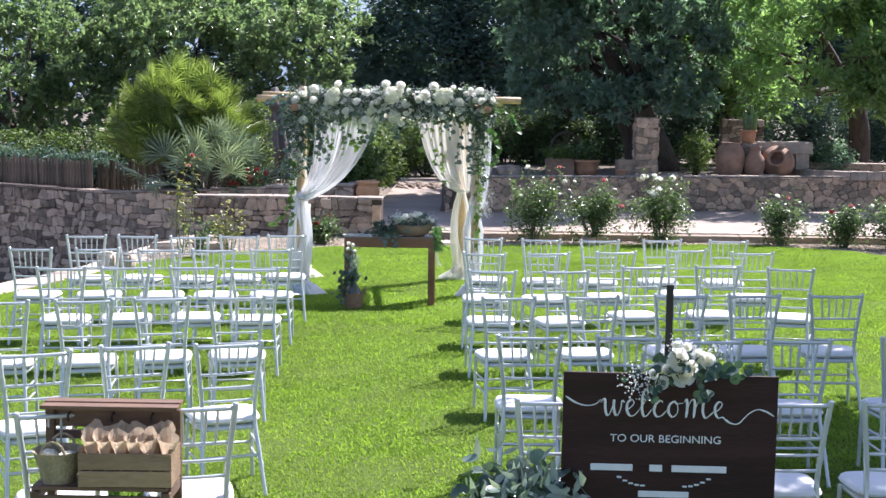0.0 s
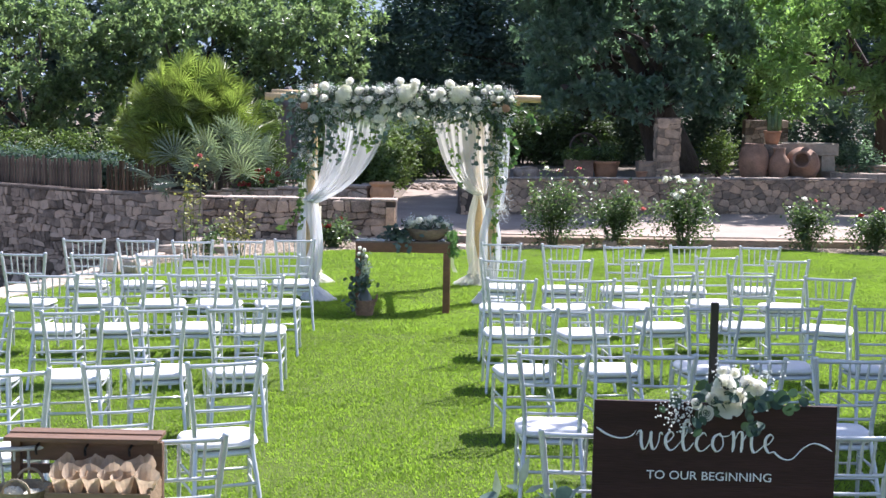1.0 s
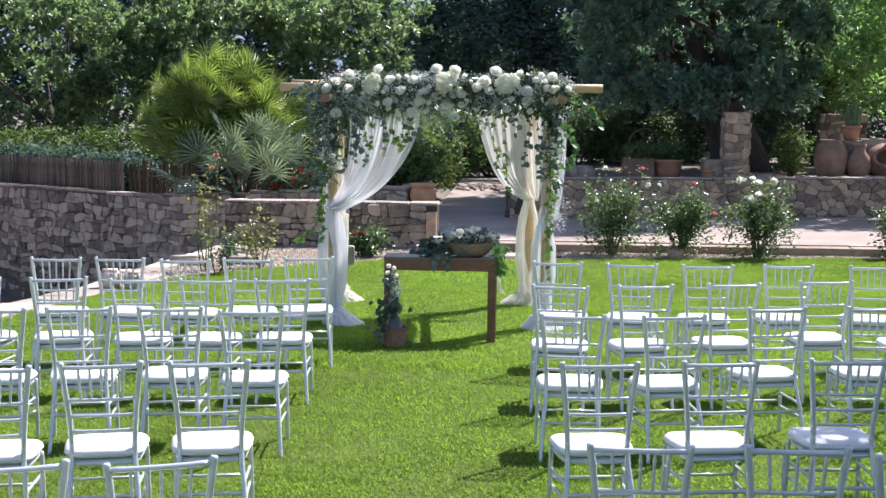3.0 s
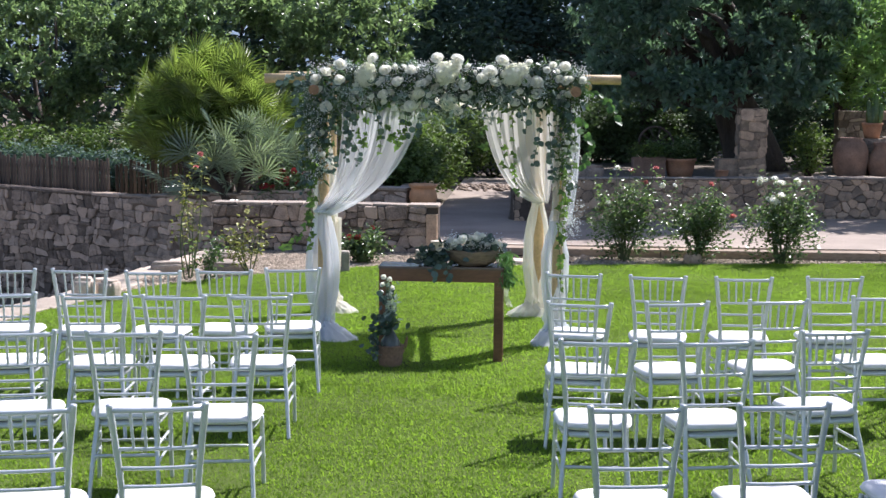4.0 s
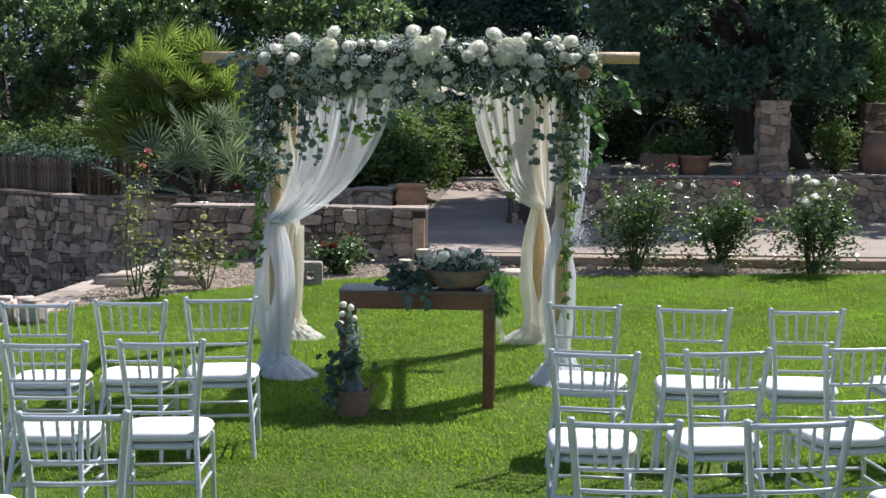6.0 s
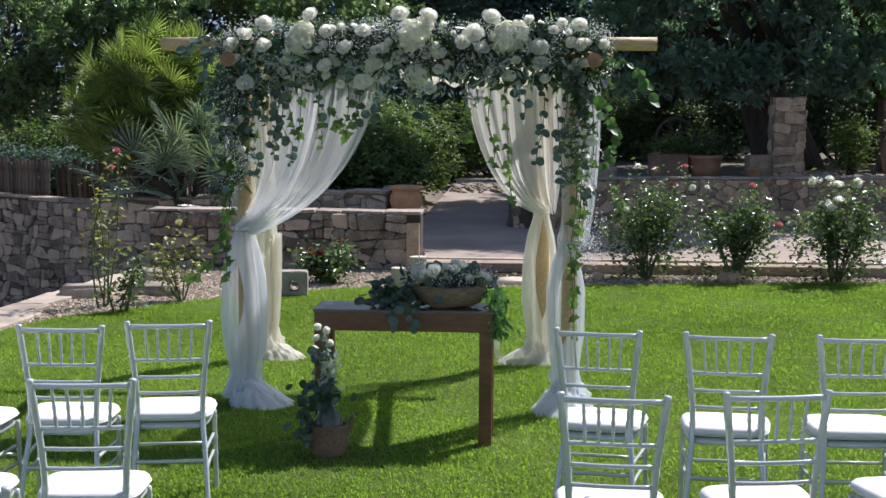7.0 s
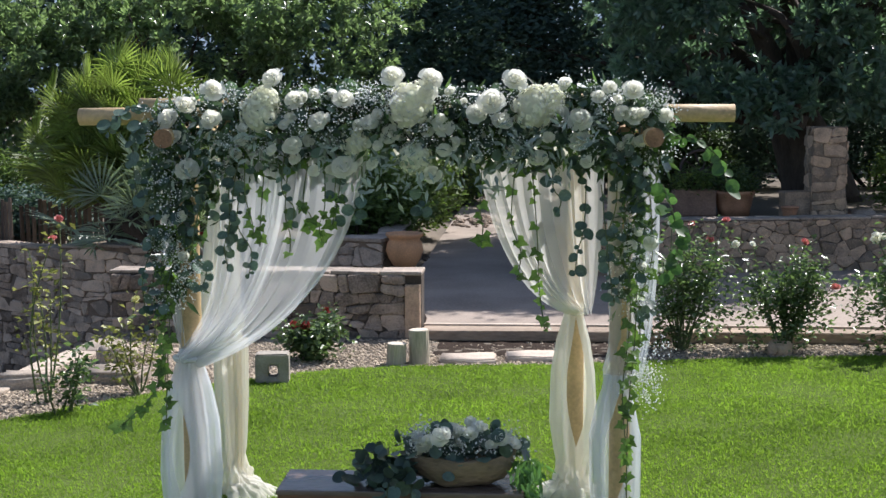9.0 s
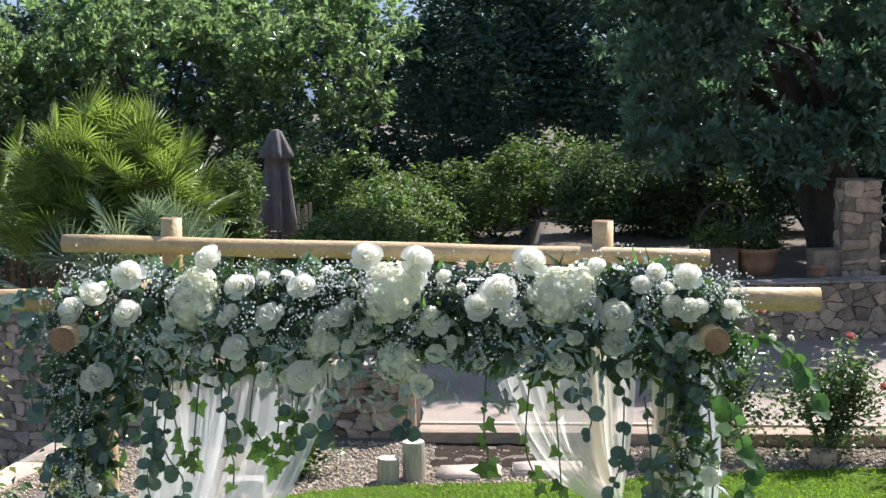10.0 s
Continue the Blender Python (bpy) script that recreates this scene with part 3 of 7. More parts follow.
# flagstones beside the drop
flags = thing("flagstone_path", "pale flagstone edging beside the lawn", "paving", kind="structure")
r = random.Random(5)
y = -3.2
while y < 7.2:
    step = r.uniform(0.5, 0.85)
    e, f = np.interp(y, EDGE_Y, EDGE_X), np.interp(y + step, EDGE_Y, EDGE_X)
    wide = 0.55 if y < 3.4 else 0.35
    bm = bmesh.new()
    z = float(ground_z(e + 0.6, y))
    pts = [(e + 0.02, y), (e + wide + r.uniform(-.06, .06), y + .01), (f + wide + r.uniform(-.06, .06), y + step - 0.02), (f + 0.02, y + step - 0.02)]
    low, high = [bm.verts.new((a, b, z - 0.12)) for a, b in pts], [bm.verts.new((a, b, z + 0.035 + r.uniform(-.008, .008))) for a, b in pts]
    bm.faces.new(high)
    for i in range(4):
        bm.faces.new((low[i], low[(i + 1) % 4], high[(i + 1) % 4], high[i]))
    bmesh.ops.bevel(bm, geom=[e_ for e_ in bm.edges], offset=0.012, segments=1, affect="EDGES")
    part("flagstone", bm, M_FLAG, flags)
    y += step


def rough_block(name, label, category, centre, size, material, turn=0.0, wear=0.012, cuts=2):
    bm = bmesh.new()
    bmesh.ops.create_cube(bm, size=1, matrix=Matrix.Diagonal((*size, 1)))
    bmesh.ops.bevel(bm, geom=list(bm.edges), offset=min(size) * 0.16, segments=2, affect="EDGES")
    bmesh.ops.subdivide_edges(bm, edges=list(bm.edges), cuts=cuts, use_grid_fill=True)
    for v in bm.verts:
        v.co += Vector(noise.noise_vector(v.co * 9 + Vector(centre) * 3)) * wear + v.co.normalized() * noise.noise(v.co * 4 + Vector(centre)) * wear
    ob = part(name, bm, material, smooth=True)
    ob.matrix_world = Matrix.Translation(centre) @ Matrix.Rotation(turn, 4, "Z")
    return tagged(ob, label, category)


def gz(x, y):
    return float(ground_z(x, y))


for x, y, s, h, tn in ((-4.12, 2.15, 0.24, 0.27, 0.2), (-3.82, 2.12, 0.20, 0.25, -0.3), (-4.05, 2.5, 0.26, 0.22, 0.6)):
    rough_block("edging_block", "pale cut stone block beside the flagstones", "stone block", (x, y, gz(x, y) + h / 2 - 0.01), (s, s * 0.9, h), M_SLAB, tn)
for x, y, s, h, tn in ((-3.9, 5.0, 0.5, 0.16, 0.2), (-3.2, 5.3, 0.55, 0.14, -0.1), (3.05, 6.95, 0.22, 0.17, 0.5), (1.55, 7.1, 0.12, 0.1, 0.2), (-3.5, 6.3, 0.4, 0.16, 0.4)):
    rough_block("boulder", "rounded pale boulder lying in the gravel bed", "boulder", (x, y, gz(x, y) + h / 2 - 0.03), (s, s * 0.7, h), M_STONE if x > 0 else M_FLAG, tn, 0.03)
for x, y, a, b in ((-0.05, 6.5, 0.55, 0.34), (0.62, 6.62, 0.6, 0.32)):
    rough_block("stepping_stone", "white rounded stepping stone before the timber step", "stepping stone", (x, y, gz(x, y) + 0.012), (a, b, 0.08), M_SLAB, 0.05, 0.024)


def log_post(x, y, rad, h, lean):
    bm = lathe([(rad * 1.03, 0), (rad, h * 0.3), (rad * 0.98, h * 0.7), (rad * 0.97, h - 0.012), (rad * 0.93, h), (rad * 0.5, h + 0.004), (0.004, h)], 18, 0.03)
    ob = part("log_stump", bm, M_STUMP, smooth=False)
    ob.data.materials.append(M_STUMP_END)
    for p in ob.data.polygons:
        p.material_index = 1 if p.normal.z > 0.6 else 0
    ob.matrix_world = Matrix.Translation((x, y, gz(x, y) - 0.03)) @ Matrix.Rotation(lean, 4, "Y")
    tagged(ob, "short sawn log standing upright in gravel", "log")


log_post(-0.74, 6.25, 0.095, 0.24, 0.03)
log_post(-0.52, 6.35, 0.10, 0.36, -0.02)

# concrete block with a square hole
cb = bmesh.new()
cx, cy = -1.76, 5.3
outer = [(-0.15, 0), (0.15, 0), (0.15, 0.285), (-0.15, 0.285)]
inner = [(-0.035, 0.075), (0.055, 0.075), (0.055, 0.185), (-0.035, 0.185)]
rings = [[cb.verts.new((x, y, z)) for x, z in pts] for y in (-0.1, 0.1) for pts in (outer, inner)]
for i in range(4):
    n = (i + 1) % 4
    cb.faces.new((rings[0][i], rings[0][n], rings[1][n], rings[1][i]))
    cb.faces.new((rings[2][n], rings[2][i], rings[3][i], rings[3][n]))
    cb.faces.new((rings[0][n], rings[0][i], rings[2][i], rings[2][n]))
    cb.faces.new((rings[1][i], rings[1][n], rings[3][n], rings[3][i]))
bmesh.ops.bevel(cb, geom=list(cb.edges), offset=0.012, segments=2, affect="EDGES")
bmesh.ops.subdivide_edges(cb, edges=list(cb.edges), cuts=2, use_grid_fill=True)
for v in cb.verts:
    v.co += Vector(noise.noise_vector(v.co * 22)) * 0.006
ob = part("concrete_block", cb, M_CONC)
ob.matrix_world = pose(cx, cy, gz(cx, cy) - 0.01, 0, 0, 6)
tagged(ob, "grey concrete block with a square hole", "concrete block")

# pillar on the raised bed
pl = thing("stone_pillar", "square rubble stone pillar on the raised bed", "pillar", Matrix.Translation((4.60, 13.4, 0)))
bm = box(bmesh.new(), (0.25, 0.27, 1.28), (0.48, 0.52, 1.38))
part("core", bm, M_MORTAR, pl)
for k, (ox, oy, tn) in enumerate(((0.01, 0.01, 0), (0.49, 0.01, 90), (0.49, 0.53, 180), (0.01, 0.53, 270))):
    face = thing("pillar_face", "", "", pose(ox, oy, 0, 0, 0, tn))
    face.parent = pl
    stones(face, [[(x, z + 0.62) for x, z in c] for c in coursed(0.52 if k % 2 else 0.48, 1.35, 0.19, 60 + k, 1.1)], M_STONE, 0.014, 0.001, 60 + k)
bm = box(bmesh.new(), (4.42, 13.62, 0.82), (0.40, 0.34, 0.42), 0.02, 0.1, 0.012)
tagged(part("masonry_stub", bm, M_STONE), "small grey masonry stub beside a pillar", "masonry")

# ---- chairs ----

def turned(r0, rings, n=14, width=0.030, proud=0.42):
    """Radii along a bar with bamboo-like rings."""
    out = []
    for i in range(n):
        f = i / (n - 1)
        out.append(r0 * (1 + sum(proud * math.exp(-((f - c) / width) ** 2) for c in rings)))
    return out


def spline(pts, n):
    pts = [Vector(p) for p in pts]
    out = []
    for i in range(n):
        f = i / (n - 1) * (len(pts) - 1)
        k = min(int(f), len(pts) - 2)
        t = f - k
        p0, p1, p2, p3 = pts[max(k - 1, 0)], pts[k], pts[k + 1], pts[min(k + 2, len(pts) - 1)]
        out.append(0.5 * ((2 * p1) + (p2 - p0) * t + (2 * p0 - 5 * p1 + 4 * p2 - p3) * t * t + (3 * p1 - p0 - 3 * p2 + p3) * t ** 3))
    return out


def pillow(wide_back, wide_front, y0, y1, z0, high, seg=28):
    bm = bmesh.new()
    rings = []
    for s, dz in ((0.90, 0.0), (0.985, 0.15), (1.0, 0.42), (0.985, 0.66), (0.93, 0.86), (0.75, 0.97), (0.4, 1.0)):
        ring = []
        for k in range(seg):
            a = 2 * math.pi * k / seg
            c, sn = math.cos(a), math.sin(a)
            ux, uy = math.copysign(abs(c) ** 0.42, c), math.copysign(abs(sn) ** 0.42, sn)
            wide = wide_back + (wide_front - wide_back) * (uy + 1) / 2
            ring.append(bm.verts.new((ux * s * wide / 2, (y0 + y1) / 2 + uy * s * (y1 - y0) / 2, z0 + dz * high)))
        rings.append(ring)
    for a, b in zip(rings, rings[1:]):
        for k in range(seg):
            bm.faces.new((a[k], a[(k + 1) % seg], b[(k + 1) % seg], b[k]))
    bm.faces.new(rings[0][::-1]), bm.faces.new(rings[-1])
    bmesh.ops.recalc_face_normals(bm, faces=bm.faces)
    return bm


def build_chair():
    ch = thing("chiavari_chair", "silver-white chiavari chair with a white seat cushion on grass", "chair", group="ceremony chairs")

    def post_at(z):
        p = spline([(0.188, -0.135, 0), (0.170, -0.04, 0.25), (0.155, 0.025, 0.45), (0.164, 0.024, 0.64), (0.196, -0.005, 0.925)], 60)
        q = min(p, key=lambda v: abs(v.z - z))
        return q

    for s in (-1, 1):
        pts = spline([(s * 0.188, -0.135, -0.02), (s * 0.170, -0.04, 0.25), (s * 0.155, 0.025, 0.45), (s * 0.164, 0.024, 0.64), (s * 0.196, -0.005, 0.925)], 72)
        radii = [q * (0.84 + 0.20 * i / 71) for i, q in enumerate(turned(0.0145, (0.2, 0.3, 0.55, 0.64, 0.73, 0.82, 0.91), 72, 0.008, 0.2))]
        part("back_post", tube(bmesh.new(), pts, radii, 8), M_CHAIR, ch, smooth=True)
        pts = [(s * (0.204 - 0.008 * f), 0.325 - 0.006 * f, -0.02 + 0.43 * f) for f in (i / 24 for i in range(25))]
        part("front_leg", tube(bmesh.new(), pts, turned(0.0125, (0.45, 0.66, 0.9), 25, 0.02, 0.25), 8), M_CHAIR, ch, smooth=True)
    for z, rad, name in ((0.900, 0.0115, "top_rail"), (0.732, 0.0085, "back_rail"), (0.648, 0.0085, "back_rail"), (0.568, 0.0085, "back_rail"), (0.244, 0.0100, "stretcher")):
        q = post_at(z)
        bow = 0.012 if z > 0.5 else 0
        pts = [(q.x * f, q.y - bow * (1 - f * f), z) for f in np.linspace(-1, 1, 9)]
        part(name, tube(bmesh.new(), pts, turned(rad, (0.16, 0.84), 9), 6), M_CHAIR, ch, smooth=True)
    a, b = post_at(0.732), post_at(0.900)
    for k in range(5):
        f = -0.58 + 0.29 * k
        pts = [((a.x * f) * (1 - t) + b.x * f * t, (a.y - 0.008) * (1 - t) + (b.y - 0.009) * t, 0.732 + 0.168 * t) for t in np.linspace(0, 1, 21)]
        part("spindle", tube(bmesh.new(), pts, turned(0.0066, (0.25, 0.5, 0.75), 21), 6), M_CHAIR, ch, smooth=True)
    for z in (0.290, 0.202):
        q = post_at(z)
        for s in (-1, 1):
            pts = [(s * q.x, q.y, z), (s * 0.181, (q.y + 0.32) / 2, z), (s * 0.192, 0.32, z - 0.004)]
            part("side_stretcher", tube(bmesh.new(), spline(pts, 7), turned(0.0085, (0.2, 0.8), 7), 6), M_CHAIR, ch, smooth=True)
    part("stretcher", tube(bmesh.new(), [(-0.19, 0.32, 0.236), (0, 0.32, 0.236), (0.19, 0.32, 0.236)], 0.0085, 6), M_CHAIR, ch, smooth=True)
    part("seat_frame", pillow(0.350, 0.415, 0.0, 0.345, 0.388, 0.036, 24), M_CHAIR, ch)
    cu = part("cushion", pillow(0.385, 0.440, 0.002, 0.362, 0.428, 0.050), M_CUSH, ch, "white cotton seat cushion", smooth=True)
    bm = bmesh.new()
    seam = []
    for k in range(33):
        a_ = 2 * math.pi * k / 32
        c, sn = math.cos(a_), math.sin(a_)
        ux, uy = math.copysign(abs(c) ** 0.42, c), math.copysign(abs(sn) ** 0.42, sn)
        wide = 0.385 + 0.055 * (uy + 1) / 2
        seam.append((ux * wide / 2 * 1.003, 0.182 + uy * 0.180 * 1.003, 0.446))
    part("piping", tube(bm, seam, 0.0035, 5, False), M_PIPE, cu, smooth=True)
    return ch


first = build_chair()
placed = []


def chair_row(*chairs):
    """Chairs side by side: place on the lawn and turn in degrees."""
    for x, y, turn in chairs:
        m = pose(x, y, gz(x, y), 0, 0, turn + rnd.uniform(-1.0, 1.0)) @ pose(0, 0, 0, rnd.uniform(-0.6, 0.6), rnd.uniform(-0.6, 0.6), 0)
        if placed:
            copy_thing(first, m)
        else:
            first.matrix_basis = m
        placed.append(m)


# one side of the aisle, from the arch back
chair_row((-0.967, -2.53, 11), (-1.446, -2.69, 5), (-1.918, -2.82, 3), (-2.475, -2.80, 2), (-2.990, -2.86, 9))
chair_row((-0.937, -3.88, 8), (-1.472, -3.96, 6), (-1.962, -4.00, 10), (-2.551, -4.01, 13), (-3.170, -4.07, 2))
chair_row((-0.862, -5.32, 6), (-1.395, -5.25, 9), (-1.953, -5.34, 14), (-2.474, -5.45, 9))
chair_row((-0.738, -6.94, 11), (-1.260, -7.04, 13), (-1.772, -7.22, 12), (-2.345, -7.33, 11))
chair_row((-0.470, -8.81, 22), (-1.012, -8.90, 22), (-1.495, -9.19, 22))
chair_row((-0.360, -10.44, 18), (-0.930, -10.58, 18), (-1.480, -10.72, 16))
# the other side
chair_row((1.095, -2.57, -9), (1.690, -2.62, -7), (2.302, -2.61, 0), (2.960, -2.51, 3), (3.642, -2.49, -2))
chair_row((1.077, -3.94, -2), (1.706, -3.85, 8), (2.345, -3.68, 14), (3.065, -3.42, 6), (3.678, -3.59, -4))
chair_row((1.133, -5.24, 2), (1.776, -5.18, 10), (2.460, -4.80, 14), (3.130, -4.70, 5), (3.754, -4.80, -14))
chair_row((1.235, -6.77, 7), (1.858, -6.66, 10), (2.520, -6.52, 7), (3.100, -6.45, 6), (3.732, -6.40, -1))
chair_row((1.318, -8.40, -1), (1.918, -8.36, 2), (2.410, -8.43, 2), (2.962, -8.39, 4), (3.690, -8.30, 1))
chair_row((1.357, -10.20, 1), (2.500, -10.15, 3), (3.065, -10.10, 1), (3.640, -10.05, 2))


# ---- leaves and trees ----
def leaf_cloud(centres, spread, per, size, flat=0.45, droop=0.0, slim=0.45, lift=0.0, outward=None):
    """Folded leaf blades scattered in clumps round the centres, facing outwards where told: arrays of verts and triangles."""
    c = np.repeat(np.asarray(centres, float), per, axis=0)
    n = len(c)
    p = c + rng.normal(0, 1, (n, 3)) * np.asarray(spread)
    a = rng.uniform(0, 2 * np.pi, n)
    way = np.stack([np.cos(a), np.sin(a), rng.normal(lift - droop, flat, n)], -1)
    way /= np.linalg.norm(way, axis=1)[:, None]
    up = np.stack([rng.normal(0, 0.5, n), rng.normal(0, 0.5, n), np.full(n, 0.8)], -1)
    if outward is not None:
        up = up + 0.9 * np.repeat(outward, per, axis=0) + 0.4 * rng.normal(0, 1, (n, 3))
    side = np.cross(way, up)
    side /= np.linalg.norm(side, axis=1)[:, None]
    up = np.cross(side, way)
    ln = rng.uniform(0.65, 1.25, n)[:, None] * size
    wd = ln * slim / 2
    base, tip = p - way * ln / 2, p + way * ln / 2 - up * ln * 0.12
    mid = p + up * ln * 0.04
    l, r_ = mid - side * wd + up * ln * 0.10, mid + side * wd + up * ln * 0.10
    v = np.stack([base, l, tip, r_], 1).reshape(-1, 3)
    i = 4 * np.arange(n)[:, None]
    f = np.concatenate([i + np.array([0, 2, 1]), i + np.array([0, 3, 2])], 1).reshape(-1, 3)
    return v, f


def lobes(shapes, n):
    """Clump centres in the outer shell of several lumpy masses (x, y, z, rx, ry, rz)."""
    s = np.array(shapes, float)
    vol = (s[:, 3] * s[:, 4] * s[:, 5]) ** 0.7
    which = rng.choice(len(s), n, p=vol / vol.sum())
    d = rng.normal(0, 1, (n, 3))
    d /= np.linalg.norm(d, axis=1)[:, None]
    rad = rng.uniform(0.62, 1.0, n) ** 0.5 * (1 + 0.12 * np.sin(d[:, 0] * 7 + which) + 0.12 * np.sin(d[:, 2] * 9 + 2 * which))
    return s[which, :3] + d * s[which, 3:] * rad[:, None], d


def rosettes(centres, dirs, per, size, slim=0.42, wide=0.85):
    """Leaves that spring from the end of each twig like a star: arrays."""
    n = len(centres) * per
    c, d = np.repeat(np.asarray(centres, float), per, axis=0), np.repeat(dirs, per, axis=0)
    sp = rng.normal(0, 1, (n, 3))
    sp /= np.linalg.norm(sp, axis=1)[:, None]
    way = d * 0.7 + sp * wide + np.array([0, 0, 0.12])
    way /= np.linalg.norm(way, axis=1)[:, None]
    side = np.cross(way, d + np.array([0, 0, 0.6]) + rng.normal(0, 0.35, (n, 3)))
    side /= np.linalg.norm(side, axis=1)[:, None]
    up = np.cross(side, way)
    ln = rng.uniform(0.6, 1.2, n)[:, None] * size
    base = c + way * ln * rng.uniform(0.05, 0.5, (n, 1))
    mid, tip = base + way * ln * 0.55 + up * ln * 0.08, base + way * ln - up * ln * 0.05
    wd = side * ln * slim / 2
    v = np.stack([base, mid - wd + up * ln * 0.05, tip, mid + wd + up * ln * 0.05], 1).reshape(-1, 3)
    i = 4 * np.arange(n)[:, None]
    return v, np.concatenate([i + np.array([0, 2, 1]), i + np.array([0, 3, 2])], 1).reshape(-1, 3)


def bumps(shapes, n, size, seed):
    """Small leafy tufts over the sides of large masses."""
    r = random.Random(seed)
    out = []
    weight = [s_[3] * s_[5] for s_ in shapes]
    while len(out) < n:
        x, y, z, rx, ry, rz = r.choices(shapes, weight)[0]
        a, t = r.uniform(math.pi * 0.95, math.pi * 2.05), r.uniform(-0.8, 1.0)
        c = math.sqrt(1 - min(1.0, t * t))
        k = size * r.uniform(0.65, 1.25)
        out.append((x + rx * c * math.cos(a), y + ry * c * math.sin(a), z + rz * t, k, k * 0.9, k * 0.62))
    return out


def limb(bm, a, b, r0, r1, bend=0.25, n=7, seg=8):
    a, b = Vector(a), Vector(b)
    off = Vector((rnd.uniform(-1, 1), rnd.uniform(-1, 1), rnd.uniform(-0.3, 0.3))) * (b - a).length * bend
    pts = [a.lerp(b, f) + off * math.sin(f * math.pi) for f in (i / (n - 1) for i in range(n))]
    tube(bm, pts, [r0 + (r1 - r0) * i / (n - 1) for i in range(n)], seg)
    return pts


def tree(label, foot, fork, shapes, clumps, per, spread, size, leaf, trunk_r=0.16, limbs=7, slim=0.45, droop=0.0, category="tree", star=False, tufts=0, tuft=0.5):
    t = thing("tree", label, category, Matrix.Translation(foot))
    f = Vector(foot)
    bm = bmesh.new()
    top = Vector(fork) - f
    limb(bm, (0, 0, -0.15), top, trunk_r * 1.3, trunk_r * 0.8, 0.08, 9, 12)
    tr = part("trunk", bm, M_BARK, t, smooth=True)
    for k in range(limbs):
        s = shapes[k % len(shapes)]
        goal = Vector((s[0] + rnd.uniform(-.6, .6) * s[3], s[1] + rnd.uniform(-.6, .6) * s[4], s[2] + rnd.uniform(-.3, .7) * s[5])) - f
        bm = bmesh.new()
        pts = limb(bm, top - Vector((0, 0, 0.1)), goal, trunk_r * 0.6, trunk_r * 0.12, 0.16)
        for j in range(3):
            b = pts[3 + j]
            limb(bm, b, b + Vector((rnd.uniform(-1, 1), rnd.uniform(-1, 1), rnd.uniform(-0.2, 1))) * 0.9, trunk_r * 0.22, 0.012, 0.2, 5, 6)
        part("branch", bm, M_BARK, tr, smooth=True)
    c, d = lobes(shapes, clumps)
    if tufts:
        c2, d2 = lobes(bumps(shapes, tufts, tuft, clumps), clumps * 2)
        c, d = np.concatenate([c, c2]), np.concatenate([d, d2])
    if star:
        v, fc = rosettes(c - np.array(foot), d, per, size, slim)
    else:
        v, fc = leaf_cloud(c - np.array(foot), spread, per, size, droop=droop, slim=slim, outward=d)
    mesh_part("crown", np_mesh("crown", v, fc), leaf, t)
    return t


# sunlit trees behind the fence
tree("broad leafy tree with bright sunlit green foliage", (-7.5, 26.0, 0), (-7.3, 25.6, 1.4),
     [(-8.4, 24.9, 2.2, 2.2, 0.8, 1.3), (-5.6, 25.3, 2.3, 2.0, 0.8, 1.3), (-7.2, 24.2, 4.0, 2.6, 1.2, 1.0), (-4.4, 24.8, 3.8, 1.8, 1.2, 1.0), (-8.2, 25.6, 4.4, 2.4, 0.9, 1.0), (-5.2, 26.0, 4.4, 2.0, 0.9, 1.0), (-6.4, 26.8, 5.0, 2.4, 0.9, 0.7), (-3.6, 26.2, 4.8, 1.2, 0.8, 0.8)],
     520, 20, (0.2, 0.2, 0.2), 0.185, M_LEAF_A, droop=0.4, star=True, tufts=70, tuft=0.55)
tree("wide leafy tree with glossy green foliage behind a picket fence", (-13.2, 25.5, 0), (-13.0, 25.2, 1.3),
     [(-13.8, 24.6, 2.0, 2.2, 0.8, 1.3), (-11.0, 24.8, 2.0, 1.6, 0.8, 1.3), (-12.4, 24.0, 3.7, 2.8, 1.2, 1.0), (-11.2, 25.6, 4.4, 2.4, 0.9, 1.0), (-14.0, 26.0, 4.6, 2.4, 0.9, 1.0), (-16.5, 24.5, 3.6, 2, 1, 1.8)],
     430, 20, (0.2, 0.2, 0.2), 0.185, M_LEAF_A, droop=0.4, star=True, tufts=56, tuft=0.55)
# dark evergreen over the raised bed
tree("large dark evergreen carob tree with a twisted trunk", (5.55, 17.0, 0.6), (4.9, 17.1, 2.2),
     [(4.0, 15.8, 3.4, 1.9, 0.8, 1.1), (3.0, 16.6, 3.6, 1.1, 0.8, 1.2), (5.9, 15.2, 3.3, 0.95, 0.7, 1.0), (5.5, 15.4, 4.7, 1.5, 0.8, 0.9), (4.3, 16.6, 4.9, 1.9, 0.9, 1.1), (3.0, 15.3, 2.5, 0.9, 0.6, 0.45), (5.4, 14.9, 2.5, 0.9, 0.55, 0.42), (2.8, 16.6, 2.6, 0.7, 0.5, 0.5), (3.7, 15.1, 2.3, 0.55, 0.45, 0.4), (4.35, 14.7, 2.15, 0.3, 0.3, 0.28), (6.1, 15.1, 2.5, 0.45, 0.4, 0.4), (4.0, 19.6, 4.2, 2.5, 1.5, 1.0), (6.6, 18.4, 4.3, 1.8, 1.5, 1.0)],
     560, 24, (0.13, 0.13, 0.09), 0.175, M_LEAF_B, 0.52, 14, 0.42, star=True, tufts=110, tuft=0.38)
